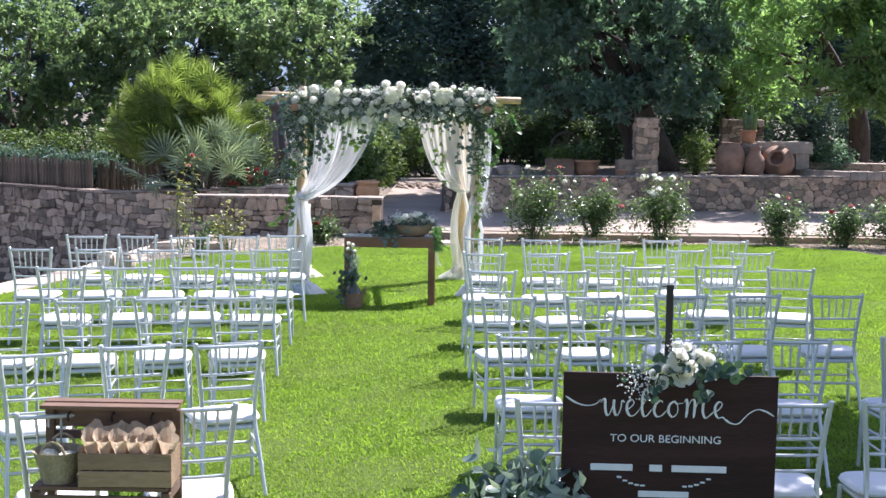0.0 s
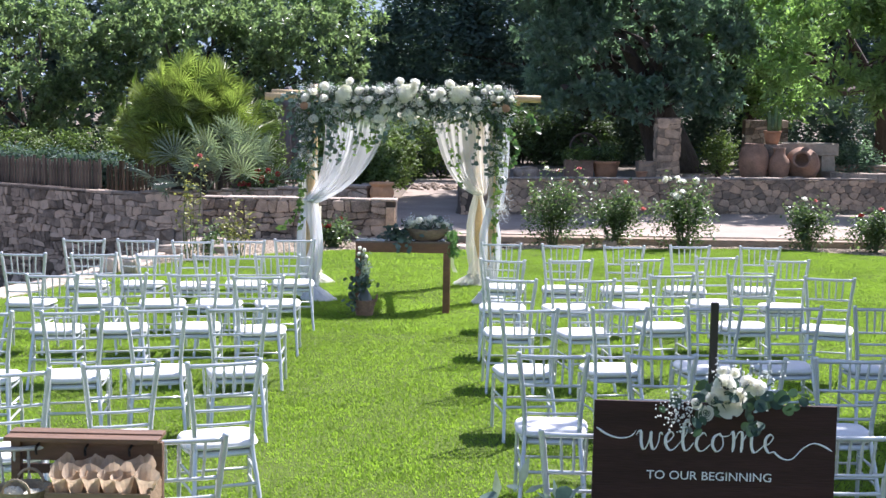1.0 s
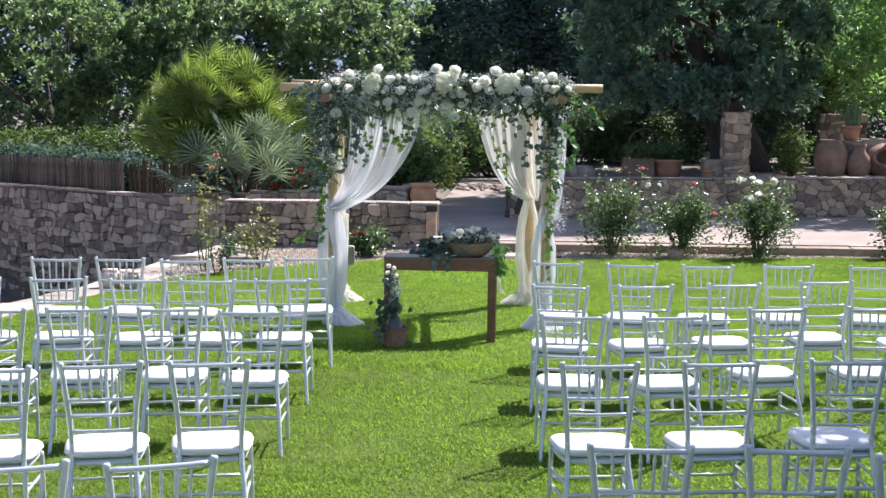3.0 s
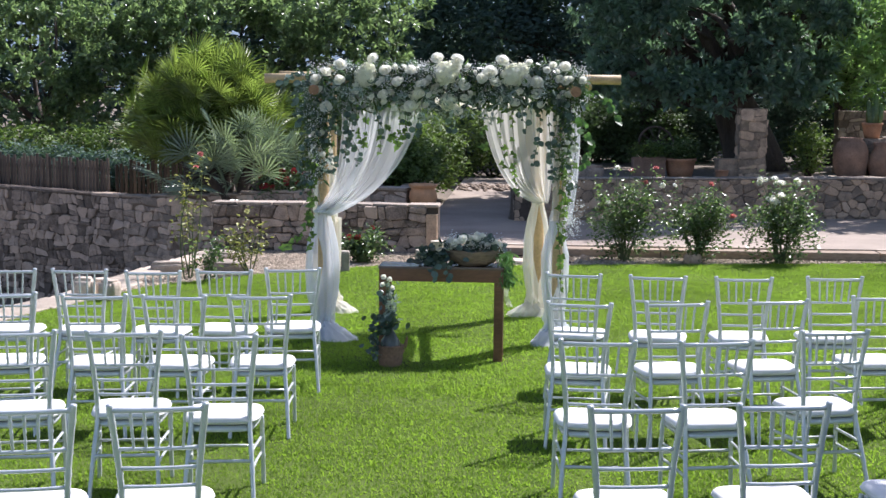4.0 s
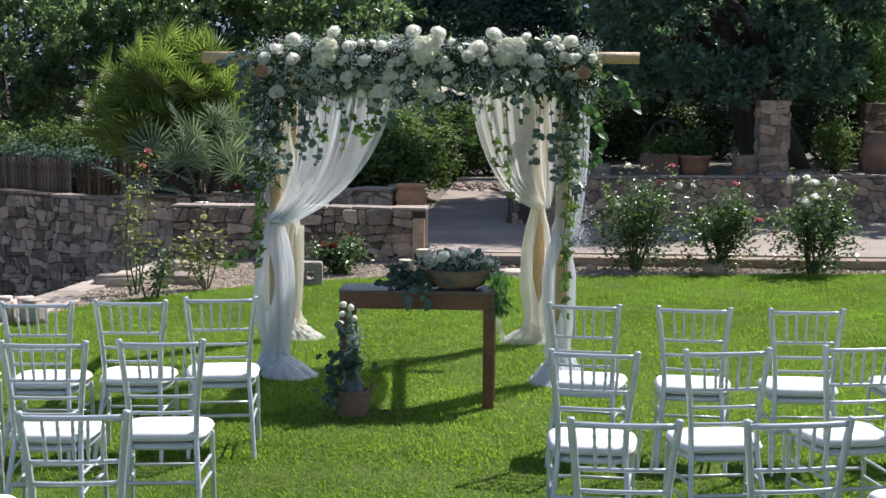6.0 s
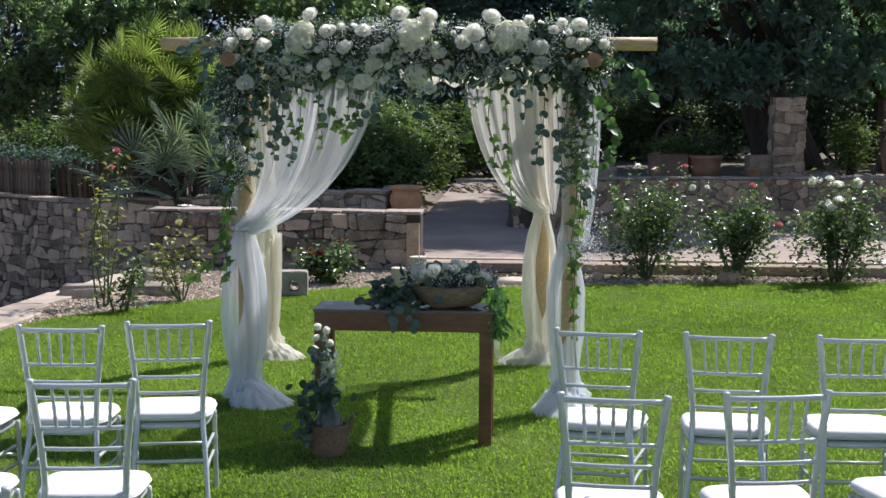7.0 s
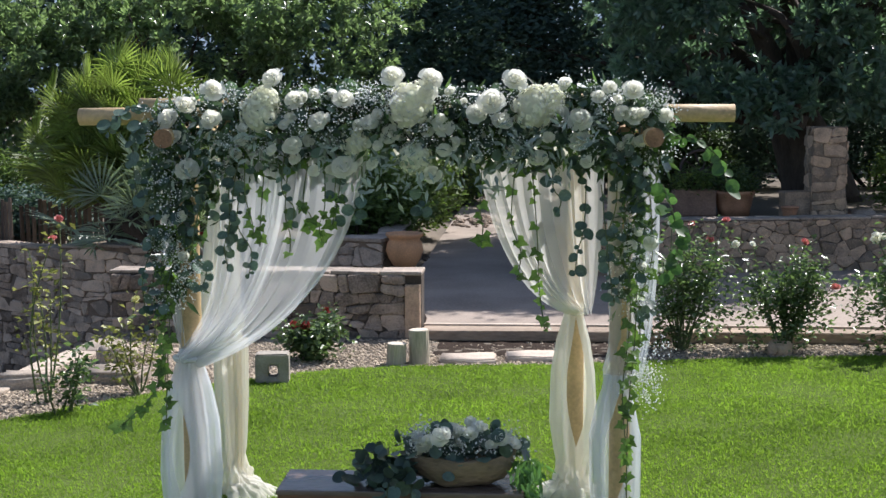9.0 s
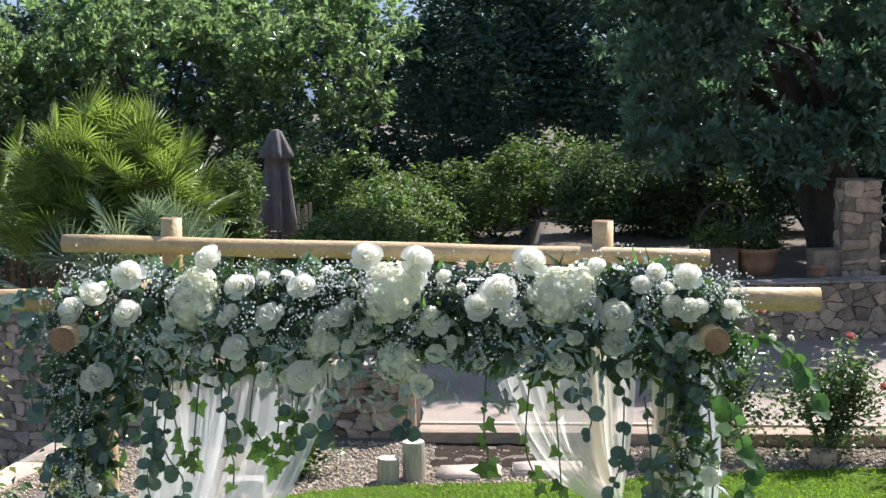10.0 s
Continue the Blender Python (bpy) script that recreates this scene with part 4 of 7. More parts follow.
tree("tall dark tree filling the back of the garden", (6.4, 30.6, 0), (6.4, 30.6, 2.4),
     [(-0.6, 29.0, 4.0, 2.2, 0.9, 2.0), (2.4, 29.0, 4.6, 2.4, 0.9, 2.6), (6.0, 29, 5.0, 3.0, 0.9, 3.0), (10.5, 29, 5.0, 3.0, 0.9, 3.2), (14.5, 29, 4.5, 2.6, 0.9, 3.0)],
     2800, 26, (0.26, 0.26, 0.2), 0.205, M_LEAF_E, 0.25)
# This high crown is out of view, placed only to shade the terrace.
tree("unseen tall evergreen added to shade the terrace", (3.6, 19.6, 0.6), (3.7, 19.0, 5.7),
     [(3.6, 18.0, 7.5, 1.4, 1.2, 0.6), (4.93, 15.05, 7.0, 2.0, 1.2, 0.7), (5.36, 15.24, 8.3, 1.9, 1.2, 0.7), (3.94, 15.3, 7.6, 1.8, 1.2, 0.7), (4.45, 16.5, 8.8, 1.7, 1.4, 0.6), (4.22, 18.17, 9.2, 1.6, 1.2, 0.5), (4.48, 20.19, 9.0, 1.7, 1.6, 0.6), (3.43, 15.14, 5.9, 1.8, 1.3, 0.8), (1.99, 16.11, 6.2, 1.7, 1.4, 0.8), (0.75, 17.08, 6.6, 1.4, 1.3, 0.7), (5.5, 14.7, 6.3, 1.5, 1.0, 0.7)],
     2300, 24, (0.2, 0.2, 0.12), 0.22, M_LEAF_B, 0.3, 5, 0.42)
# light hanging branches over the terrace
tree("light green pepper tree with hanging branches", (10.6, 17.6, 0.6), (10.2, 17.2, 2.9),
     [(7.2, 14.4, 3.5, 0.6, 0.5, 0.9), (8.2, 14.2, 3.6, 0.9, 0.6, 1.1), (9.4, 14.0, 3.4, 1.0, 0.6, 1.2), (10.6, 14.0, 3.3, 1.1, 0.7, 1.3), (8.6, 14.6, 4.7, 1.9, 0.8, 0.8), (10.6, 14.8, 4.7, 1.6, 0.8, 0.8), (12.2, 14.8, 4.0, 1.2, 0.8, 1.4), (8.4, 13.9, 2.5, 0.35, 0.3, 0.6), (9.4, 13.9, 2.6, 0.4, 0.3, 0.5)],
     330, 20, (0.12, 0.12, 0.22), 0.21, M_LEAF_C, 0.24, 9, 0.30, 0.6, star=True, tufts=60, tuft=0.4)
tree("feathery tree with yellow-green sunlit leaves", (7.6, 19.5, 0.6), (7.7, 19.4, 2.2),
     [(7.3, 18.9, 3.9, 1.0, 0.6, 1.9), (8.3, 19.2, 3.2, 1.1, 0.6, 1.4)],
     300, 20, (0.17, 0.17, 0.2), 0.19, M_LEAF_C, 0.15, 5, 0.36, 0.3)
# a tree added out of view beside the lawn; its crown shades the last chairs
tree("leafy shade tree added out of view beside the lawn", (8.6, -4.9, 0), (8.3, -5.0, 3.4),
     [(7.11, -4.51, 5.2, 1.4, 1.2, 0.5), (6.56, -5.91, 5.2, 1.6, 1.5, 0.5), (6.49, -7.4, 5.1, 1.6, 1.3, 0.5), (7.78, -5.64, 5.6, 1.5, 1.7, 0.6), (9.21, -5.26, 5.8, 1.6, 1.6, 0.8), (7.74, -7.42, 5.4, 1.5, 1.3, 0.5), (6.01, -3.91, 5.2, 1.3, 0.9, 0.5), (5.01, -5.91, 5.2, 1.2, 1.0, 0.5)],
     820, 24, (0.2, 0.2, 0.12), 0.22, M_LEAF_E, 0.2, 8, 0.42)


def hedge_mass():
    """Far woodland behind the garden, uncountable."""
    n = 2600
    x = rng.uniform(-34, 34, n)
    top = np.interp(x, [-34, -14, -9, -5.2, -3.4, -2.0, -0.5, 3, 34], [6.5, 6.0, 6.1, 5.9, 5.2, 5.2, 6.4, 8, 9]) + rng.normal(0, 0.3, n)
    z = rng.uniform(0, 1, n) ** 0.8 * top
    y = 34 + rng.normal(0, 0.5, n) + 0.15 * z
    v, f = leaf_cloud(np.stack([x, y, z], -1), (0.42, 0.3, 0.34), 30, 0.34, slim=0.6)
    tagged(mesh_part("woodland", np_mesh("woodland", v, f), M_LEAF_E), "dense dark woodland behind the garden", "trees", kind="stuff")


hedge_mass()


def shrub(label, x, y, z, shapes, clumps, per, leaf, size=0.10, category="shrub"):
    t = thing("shrub", label, category, Matrix.Translation((x, y, z)))
    for k in range(5):
        s = shapes[k % len(shapes)]
        bm = bmesh.new()
        limb(bm, (rnd.uniform(-.1, .1), rnd.uniform(-.1, .1), -0.1), (s[0] + rnd.uniform(-.4, .4) * s[3], s[1], s[2]), 0.035, 0.01, 0.15, 6, 6)
        part("stem", bm, M_BARK, t, smooth=True)
    c, d = lobes(shapes, clumps)
    v, f = leaf_cloud(c, (0.11, 0.11, 0.09), per, size, outward=d)
    mesh_part("foliage", np_mesh("foliage", v, f), leaf, t)
    return t


for k, (x, y, w_, h) in enumerate(((-3.4, 24.0, 1.3, 1.8), (-1.3, 24.6, 1.3, 1.95), (0.7, 23.5, 1.2, 1.62), (2.6, 23.0, 1.2, 1.58), (4.4, 22.5, 1.1, 1.75),
                                   (-9.6, 20.6, 1.3, 1.25), (-11.9, 20.5, 1.4, 1.15), (-7.6, 21.2, 1.2, 1.3), (-5.5, 22.6, 1.0, 1.5), (-14, 20.5, 1.5, 1.2), (1.9, 19.6, 0.9, 1.5), (3.3, 19.2, 0.8, 1.55), (-2.2, 14.6, 0.8, 1.15), (-1.9, 16.4, 0.7, 1.4), (-1.8, 18.2, 0.8, 1.6))):
    # bushes from x = 1 on take the leaf colour darkened for shade
    shrub("rounded citrus bush, leaf colour set for sun or shade by place", x, y, gz(x, y),
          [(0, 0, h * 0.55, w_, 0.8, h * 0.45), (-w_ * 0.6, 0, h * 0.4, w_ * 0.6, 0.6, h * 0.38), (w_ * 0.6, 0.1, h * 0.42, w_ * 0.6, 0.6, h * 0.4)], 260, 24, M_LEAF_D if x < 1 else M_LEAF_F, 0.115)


# Added shrubs; their dark leaf colour stands for the shade under the trees.
for k, (x, y, w_, h) in enumerate(((-13.2, 19.0, 1.3, 0.8), (-11.4, 17.9, 1.3, 0.85), (-9.7, 16.7, 1.2, 0.8), (-8.2, 15.9, 1.0, 0.75), (-4.6, 27.6, 1.5, 2.7), (-2.5, 27.9, 1.5, 2.7), (-0.4, 27.6, 1.5, 2.7), (-6.8, 27.8, 1.5, 2.6), (5.6, 20.2, 1.4, 2.3), (9.0, 20.4, 1.4, 2.2), (11.0, 20.2, 1.4, 2.0), (13.0, 20.0, 1.5, 2.0), (7.2, 20.6, 1.3, 2.2), (4.0, 20.8, 1.2, 1.9))):
    shrub("added shrub, leaves coloured dark for the shade under trees", x, y, gz(x, y),
          [(0, 0, h * 0.5, w_, 0.5, h * 0.5), (-w_ * 0.6, 0, h * 0.4, w_ * 0.6, 0.4, h * 0.4), (w_ * 0.6, 0.1, h * 0.42, w_ * 0.6, 0.4, h * 0.4)], 260, 20, M_LEAF_E, 0.13)


shrub("slender bush with light leaves beside a palm", -4.2, 16.2, gz(-4.2, 16.2), [(0, 0, 0.7, 0.34, 0.3, 0.6), (0, 0, 1.5, 0.26, 0.25, 0.6)], 130, 26, M_LEAF_D, 0.10)


# ---- palms ----
def fan_palm(label, x, y, z, heads, leaf, blade=0.62, rays=20, per_head=26):
    t = thing("fan_palm", label, "palm tree", Matrix.Translation((x, y, z)))
    for k, (hx, hy, hz) in enumerate(heads):
        bm = bmesh.new()
        tube(bm, spline([(hx * 0.3, hy * 0.3, -0.2), (hx * 0.5, hy * 0.5, hz * 0.5), (hx, hy, hz)], 9), [0.13, 0.12, 0.14, 0.12, 0.14, 0.12, 0.13, 0.12, 0.1], 10)
        for v in bm.verts:
            v.co += Vector(noise.noise_vector(v.co * 14)) * 0.03
        part("trunk", bm, M_BARK, t)
        for j in range(per_head):
            g = (j + 0.5) / per_head
            az = j * 2.39996 + k
            el = 1.35 - 1.95 * g + rnd.uniform(-0.15, 0.15)
            stalk = rnd.uniform(0.55, 0.9) * (0.7 + 0.4 * math.sin(g * 3.1))
            way = Vector((math.cos(az) * math.cos(el), math.sin(az) * math.cos(el), math.sin(el)))
            a = Vector((hx, hy, hz))
            hub = a + way * stalk - Vector((0, 0, 0.10 * stalk))
            bm = bmesh.new()
            tube(bm, [a, a.lerp(hub, 0.5) + Vector((0, 0, 0.03)), hub], [0.012, 0.009, 0.006], 5)
            side = way.cross(Vector((0, 0, 1)))
            side = side.normalized() if side.length > 0.1 else Vector((1, 0, 0))
            up = side.cross(way)
            size = blade * rnd.uniform(0.8, 1.15)
            tip = rnd.uniform(0.25, 1.15)
            way, up = way * math.cos(tip) + up * math.sin(tip), up * math.cos(tip) - way * math.sin(tip)
            for q in range(rays):
                ang = (q / (rays - 1) - 0.5) * 3.9
                d = (way * math.cos(ang) + side * math.sin(ang) + up * 0.12 * math.cos(ang * 1.5)).normalized()
                ln = size * (0.78 + 0.22 * math.cos(ang))
                wv = d.cross(up).normalized() * size * 0.030
                sag = Vector((0, 0, -1)) * ln * rnd.uniform(0.04, 0.2)
                v0, v1, v2 = bm.verts.new(hub), bm.verts.new(hub + d * ln * 0.55 - wv + sag * 0.25), bm.verts.new(hub + d * ln * 0.55 + wv + sag * 0.25)
                v3, v4 = bm.verts.new(hub + d * ln * 0.55 + up * size * 0.03 + sag * 0.25), bm.verts.new(hub + d * ln + sag)
                bm.faces.new((v0, v1, v3)), bm.faces.new((v0, v3, v2)), bm.faces.new((v1, v4, v3)), bm.faces.new((v3, v4, v2))
            part("frond", bm, leaf, t)
    return t


fan_palm("bushy fan palm with sunlit yellow-green fronds", -5.55, 13.6, 0.1,
         [(0.1, 0.2, 2.15), (-0.65, 0.1, 1.45), (0.80, 0.1, 1.55), (-0.2, -0.2, 1.15), (0.5, 0.0, 1.9), (-0.4, 0.2, 1.85)], M_PALM, 0.62, 24, 34)
fan_palm("smaller silvery blue fan palm", -4.6, 12.6, 0.2, [(0.10, 0, 0.85), (-0.70, -0.1, 0.45), (0.55, 0, 0.40)], M_PALM_B, 0.66, 18, 15)


# ---- fence ----
def fence(label, points, high, gap, seed, wood=None):
    r = random.Random(seed)
    t = thing("picket_fence", label, "fence")
    for (x0, y0), (x1, y1) in zip(points, points[1:]):
        ln = math.hypot(x1 - x0, y1 - y0)
        tn = math.atan2(y1 - y0, x1 - x0)
        n = int(ln / gap)
        for k in range(n):
            f = (k + 0.5) / n
            x, y = x0 + (x1 - x0) * f, y0 + (y1 - y0) * f
            z, h = gz(x, y), high * r.uniform(0.9, 1.08)
            bm = box(bmesh.new(), (0, 0, h / 2 - 0.03), (gap * 0.62, 0.025, h))
            ob = part("picket", bm, wood or M_PICKET, t)
            ob.matrix_basis = Matrix.Translation((x, y, z)) @ Matrix.Rotation(tn, 4, "Z") @ Matrix.Rotation(r.uniform(-.03, .03), 4, "Y")
        for hz in (0.25, 0.75):
            a, b = Vector((x0, y0 + 0.03, gz(x0, y0) + high * hz)), Vector((x1, y1 + 0.03, gz(x1, y1) + high * hz))
            part("fence_wire", tube(bmesh.new(), [a, b], 0.012, 6), wood or M_PICKET, t)


fence("weathered grey split picket fence", [(-14.2, 18.35), (-7.6, 14.2)], 0.80, 0.105, 3)
fence("weathered split picket fence below dark trees", [(-7.5, 14.2), (-4.0, 18.2), (-2.9, 19.5)], 0.75, 0.10, 4)

fence("pale weathered picket fence behind a parasol", [(-6.3, 20.5), (-3.7, 20.7)], 1.02, 0.085, 5, M_PICKET_P)

# ---- hills ----
hx = np.linspace(-900, 900, 61)
hv = []
for x in hx:
    top = 66 + 16 * noise.noise((x * 0.004, 2, 0)) + 7 * noise.noise((x * 0.02, 5, 0))
    hv += [(x, 640, -5), (x, 690, top * 0.55), (x, 760, top)]
hf = [(3 * i + j, 3 * i + 3 + j, 3 * i + 4 + j, 3 * i + 1 + j) for i in range(60) for j in range(2)]
tagged(mesh_part("backdrop", np_mesh("backdrop", hv, hf), M_HILL, smooth=True), "hazy blue hills on the horizon", "hills", kind="structure")


# ---- wedding arch ----
def log_beam(name, a, b, rad, parent, label=""):
    a, b = Vector(a), Vector(b)
    n = 13
    pts = [a.lerp(b, i / (n - 1)) + Vector((0, 0, 0.002 * math.sin(i * 1.3))) for i in range(n)]
    bm = tube(bmesh.new(), pts, [rad * (1 + 0.012 * math.sin(i * 2.1)) for i in range(n)], 16)
    ob = part(name, bm, M_LOG, parent, label, smooth=False)
    ob.data.materials.append(M_LOG_END)
    for p in ob.data.polygons:
        p.use_smooth = len(p.vertices) == 4
        p.material_index = 0 if len(p.vertices) == 4 else 1
    return ob


arch = thing("wedding_arch", "square arch of peeled pine logs on the lawn", "wedding arch")
FL, FR, RL, RR = (-1.13, 0.0), (1.02, 0.0), (-1.31, 1.72), (0.85, 1.72)
for px, py, top in ((*FL, 2.27), (*FR, 2.27), (*RL, 2.49), (*RR, 2.47)):
    log_beam("post", (px, py, gz(px, py) - 0.05), (px, py, top), 0.052, arch)
log_beam("front_beam", (-1.66, -0.02, 2.325), (1.55, -0.02, 2.335), 0.043, arch)
log_beam("rear_beam", (-1.84, 1.64, 2.372), (1.36, 1.64, 2.290), 0.045, arch)
log_beam("side_beam", (-1.17, -0.30, 2.225), (-1.42, 2.0, 2.225), 0.046, arch)
log_beam("side_beam", (1.15, -0.28, 2.225), (0.97, 2.05, 2.225), 0.046, arch)


def cloth(name, label, rows, material, parent=None):
    """A draped sheet through rows of points (all rows the same length)."""
    n, k = len(rows), len(rows[0])
    v = [p for row in rows for p in row]
    f = [(i * k + j, i * k + j + 1, (i + 1) * k + j + 1, (i + 1) * k + j) for i in range(n - 1) for j in range(k - 1)]
    return mesh_part(name, np_mesh(name, v, f), material, parent, label, smooth=True)


def bez(p0, p1, p2, p3, t):
    return tuple(a * (1 - t) ** 3 + 3 * b * t * (1 - t) ** 2 + 3 * c * t * t * (1 - t) + d * t ** 3 for a, b, c, d in zip(p0, p1, p2, p3))


def swag(outer, inner, folds, y, deep, n=46, k=300, seed=0.0):
    """Cloth that hangs from a beam between two edge curves, gathered to a tie in overlapping folds."""
    rows = []
    for i in range(n):
        t = i / (n - 1)
        a, b = bez(*outer, t), bez(*inner, t)
        row = []
        for j in range(k):
            u = j / (k - 1)
            ph = (u + 0.07 * noise.noise((u * 5, seed, t * 0.6)) + 0.03 * noise.noise((u * 14, seed + 3, t * 0.8))) * folds * 2 * math.pi + 2.4 * math.sin(u * 4 + seed)
            tuck = (1.0 + 1.8 * t) * max(0.1, 0.6 + 1.0 * noise.noise((u * 9, 7 + seed, t * 0.5)))
            uu = u + 0.03 * math.sin(7 * u + seed + 2 * t) * math.sin(u * math.pi) + tuck * math.sin(ph * 2 + 0.7) / (folds * 4 * math.pi)
            sag = 0.02 * t * math.sin(ph + 1.1)
            x, z = a[0] + (b[0] - a[0]) * uu, a[1] + (b[1] - a[1]) * uu - sag
            amp = deep * (0.35 + 0.65 * math.sin(min(t * 1.25, 1) * math.pi * 0.5)) * (0.6 + 0.4 * math.sin(5 * u + seed * 3))
            row.append((x, y + amp * math.sin(ph) + 0.012 * math.sin(z * 7 + u * 11), z))
        rows.append(row)
    return rows


def column(cx, cy, z0, z1, profile, folds, n=64, k=140, seed=0.0, slot=0.0, slot_at=-1.57, twist=0.0, slot_z=(0.3, 0.95)):
    """Cloth bunched round a post, falling to the ground, parted by a slot where told. profile: (height, radius) pairs from the foot up."""
    hs, rs = [p[0] for p in profile], [p[1] for p in profile]
    rows = []
    for i in range(n):
        t = (i / (n - 1)) ** 0.8
        z = z1 + (z0 - z1) * t
        h = z - z0
        foot = max(0.0, 1 - h / 0.24)
        part_by = slot * math.sin(math.pi * min(1.0, max(0.0, (h - slot_z[0]) / (slot_z[1] - slot_z[0])))) ** 0.8
        row = []
        for j in range(k):
            a = slot_at + twist * h + part_by / 2 + (2 * math.pi - part_by) * j / (k - 1)
            ca, sa = math.cos(a), math.sin(a)
            rad = float(np.interp(h, hs, rs))
            rad *= 1 + 0.09 * math.sin(folds * a + seed + 1.6 * math.sin(2 * a + seed) + z * 1.6) + 0.045 * math.sin(2.0 * folds * a + z * 3)
            rad *= 1 + min(1.0, 2 * foot) * (0.10 * math.sin(3 * a + seed * 2) + 0.55 * noise.noise((ca * 2.0, sa * 2.0, seed + h * 7)) + 0.3 * noise.noise((ca * 5, sa * 5, seed + h * 16)))
            lump = 0.09 * foot * noise.noise((ca * 3.1 + seed, sa * 3.1, h * 9))
            row.append((cx + rad * ca, cy + rad * sa * 0.8, max(z0 + 0.006, z + lump + 0.012)))
        rows.append(row)
    return rows


def heap(cx, cy, z0, rx, ry, high, seed):
    """The end of a curtain lying crumpled on the grass round a post."""
    rows = []
    n, k = 26, 90
    for i in range(n):
        f = i / (n - 1)
        row = []
        for j in range(k):
            a = 2 * math.pi * j / (k - 1)
            ca, sa = math.cos(a), math.sin(a)
            edge = 1 + 0.35 * noise.noise((ca * 1.6, sa * 1.6, seed)) + 0.12 * noise.noise((ca * 5, sa * 5, seed))
            d = 0.10 + 0.90 * f
            crease = noise.noise((ca * 4.2 + seed, sa * 4.2, f * 3.5)) + 0.6 * noise.noise((ca * 9, sa * 9 + seed, f * 7))
            z = high * (0.75 * (1 - f) ** 2.4 + 0.25 * (1 - f)) + 0.045 * (1 - abs(2 * f - 1)) + 0.022 * crease * math.sin(f * math.pi) ** 0.5
            off = 0.03 * noise.noise((f * 6, ca * 3, sa * 3 + seed))
            row.append((cx + (rx[0] + rx[1]) / 2 * f + (rx[1] - rx[0]) / 2 * d * ca * edge + off, cy + (ry[0] + ry[1]) / 2 * f + (ry[1] - ry[0]) / 2 * d * sa * edge, z0 + max(0.012, z)))
        rows.append(row)
    return rows


OPEN_L = [(-0.94, 2.22), (-0.92, 1.75), (-0.92, 1.36), (-1.18, 1.13)], [(-0.20, 2.24), (-0.26, 1.66), (-0.55, 1.27), (-1.06, 1.10)]
FOLD_L = [(-0.96, 2.22), (-0.94, 1.75), (-0.96, 1.36), (-1.19, 1.13)], [(-0.62, 2.24), (-0.63, 1.72), (-0.72, 1.32), (-1.10, 1.11)]
EDGE_L = [(-1.27, 2.10), (-1.28, 1.80), (-1.25, 1.40), (-1.18, 1.13)], [(-1.19, 2.10), (-1.18, 1.80), (-1.17, 1.40), (-1.14, 1.13)]
drapes = thing("curtain", "sheer white tulle curtain tied to an arch post", "curtain", group="arch curtains")
cloth("swag", "", swag(*OPEN_L, 11, -0.10, 0.03), M_TULLE, drapes)
cloth("swag", "", swag(*FOLD_L, 9, -0.06, 0.03, k=180, seed=1.7), M_TULLE, drapes)
cloth("swag", "", swag(*EDGE_L, 3, -0.02, 0.03, k=90, seed=3.1), M_TULLE, drapes)
FALL = [(0.08, 0.13), (0.16, 0.10), (0.25, 0.098), (0.4, 0.135), (0.6, 0.15), (0.85, 0.138), (1.02, 0.105), (1.2, 0.05)]
for q, (grow, folds, sd) in enumerate(((1.0, 7, 1.0), (0.8, 5, 2.3))):
    cloth("fall", "", column(-1.13, -0.05, gz(*FL) + 0.06, 1.16, [(h - 0.06, r_ * grow) for h, r_ in FALL], folds, seed=sd, slot=0.95, slot_at=-1.9, slot_z=(0.42, 0.92)), M_TULLE_T, drapes)
cloth("hem", "", heap(-1.12, -0.07, gz(*FL), (-0.10, 0.38), (-0.24, 0.16), 0.24, 1.0), M_HEAP, drapes)
part("tie", tube(bmesh.new(), [(-1.13 + 0.07 * math.cos(a), -0.06 + 0.06 * math.sin(a), 1.125) for a in np.linspace(0, 6.3, 20)], 0.014, 6), M_HEAP, drapes, smooth=True)

drapes = thing("curtain", "sheer tulle curtain wrapped round an arch post", "curtain", group="arch curtains")
cloth("swag", "", swag([(1.05, 2.2), (1.06, 1.8), (1.08, 1.4), (1.05, 1.04)], [(1.20, 2.1), (1.21, 1.75), (1.20, 1.3), (1.12, 1.04)], 5, -0.02, 0.035, k=120, seed=2.0), M_TULLE_T, drapes)
cloth("wrap", "", column(1.02, -0.0, 1.0, 2.2, [(0, 0.07), (0.3, 0.062), (0.6, 0.072), (1.2, 0.062)], 4, seed=2.0), M_TULLE, drapes)
for q, (grow, folds, sd) in enumerate(((1.0, 7, 3.0), (0.8, 5, 4.4))):
    cloth("fall", "", column(1.0, -0.05, gz(*FR) + 0.06, 1.05, [(h, r_ * grow) for h, r_ in ((0, 0.15), (0.12, 0.10), (0.24, 0.085), (0.45, 0.115), (0.75, 0.12), (0.9, 0.09), (1.0, 0.06))], folds, seed=sd, slot=1.3, slot_at=-2.35, twist=1.1, slot_z=(0.35, 1.0)), M_TULLE_T, drapes)
cloth("hem", "", heap(1.0, -0.08, gz(*FR), (-0.26, 0.24), (-0.26, 0.16), 0.22, 3.0), M_HEAP, drapes)

OPEN_R = [(1.0, 2.24), (1.02, 1.8), (1.0, 1.4), (0.95, 1.11)], [(0.22, 2.24), (0.26, 1.72), (0.43, 1.2), (0.84, 1.10)]
drapes = thing("curtain", "cream voile curtain swept aside on a rear arch post", "curtain", group="arch curtains")
cloth("swag", "", swag(*OPEN_R, 8, 1.60, 0.05, seed=2.0), M_CREAM, drapes)
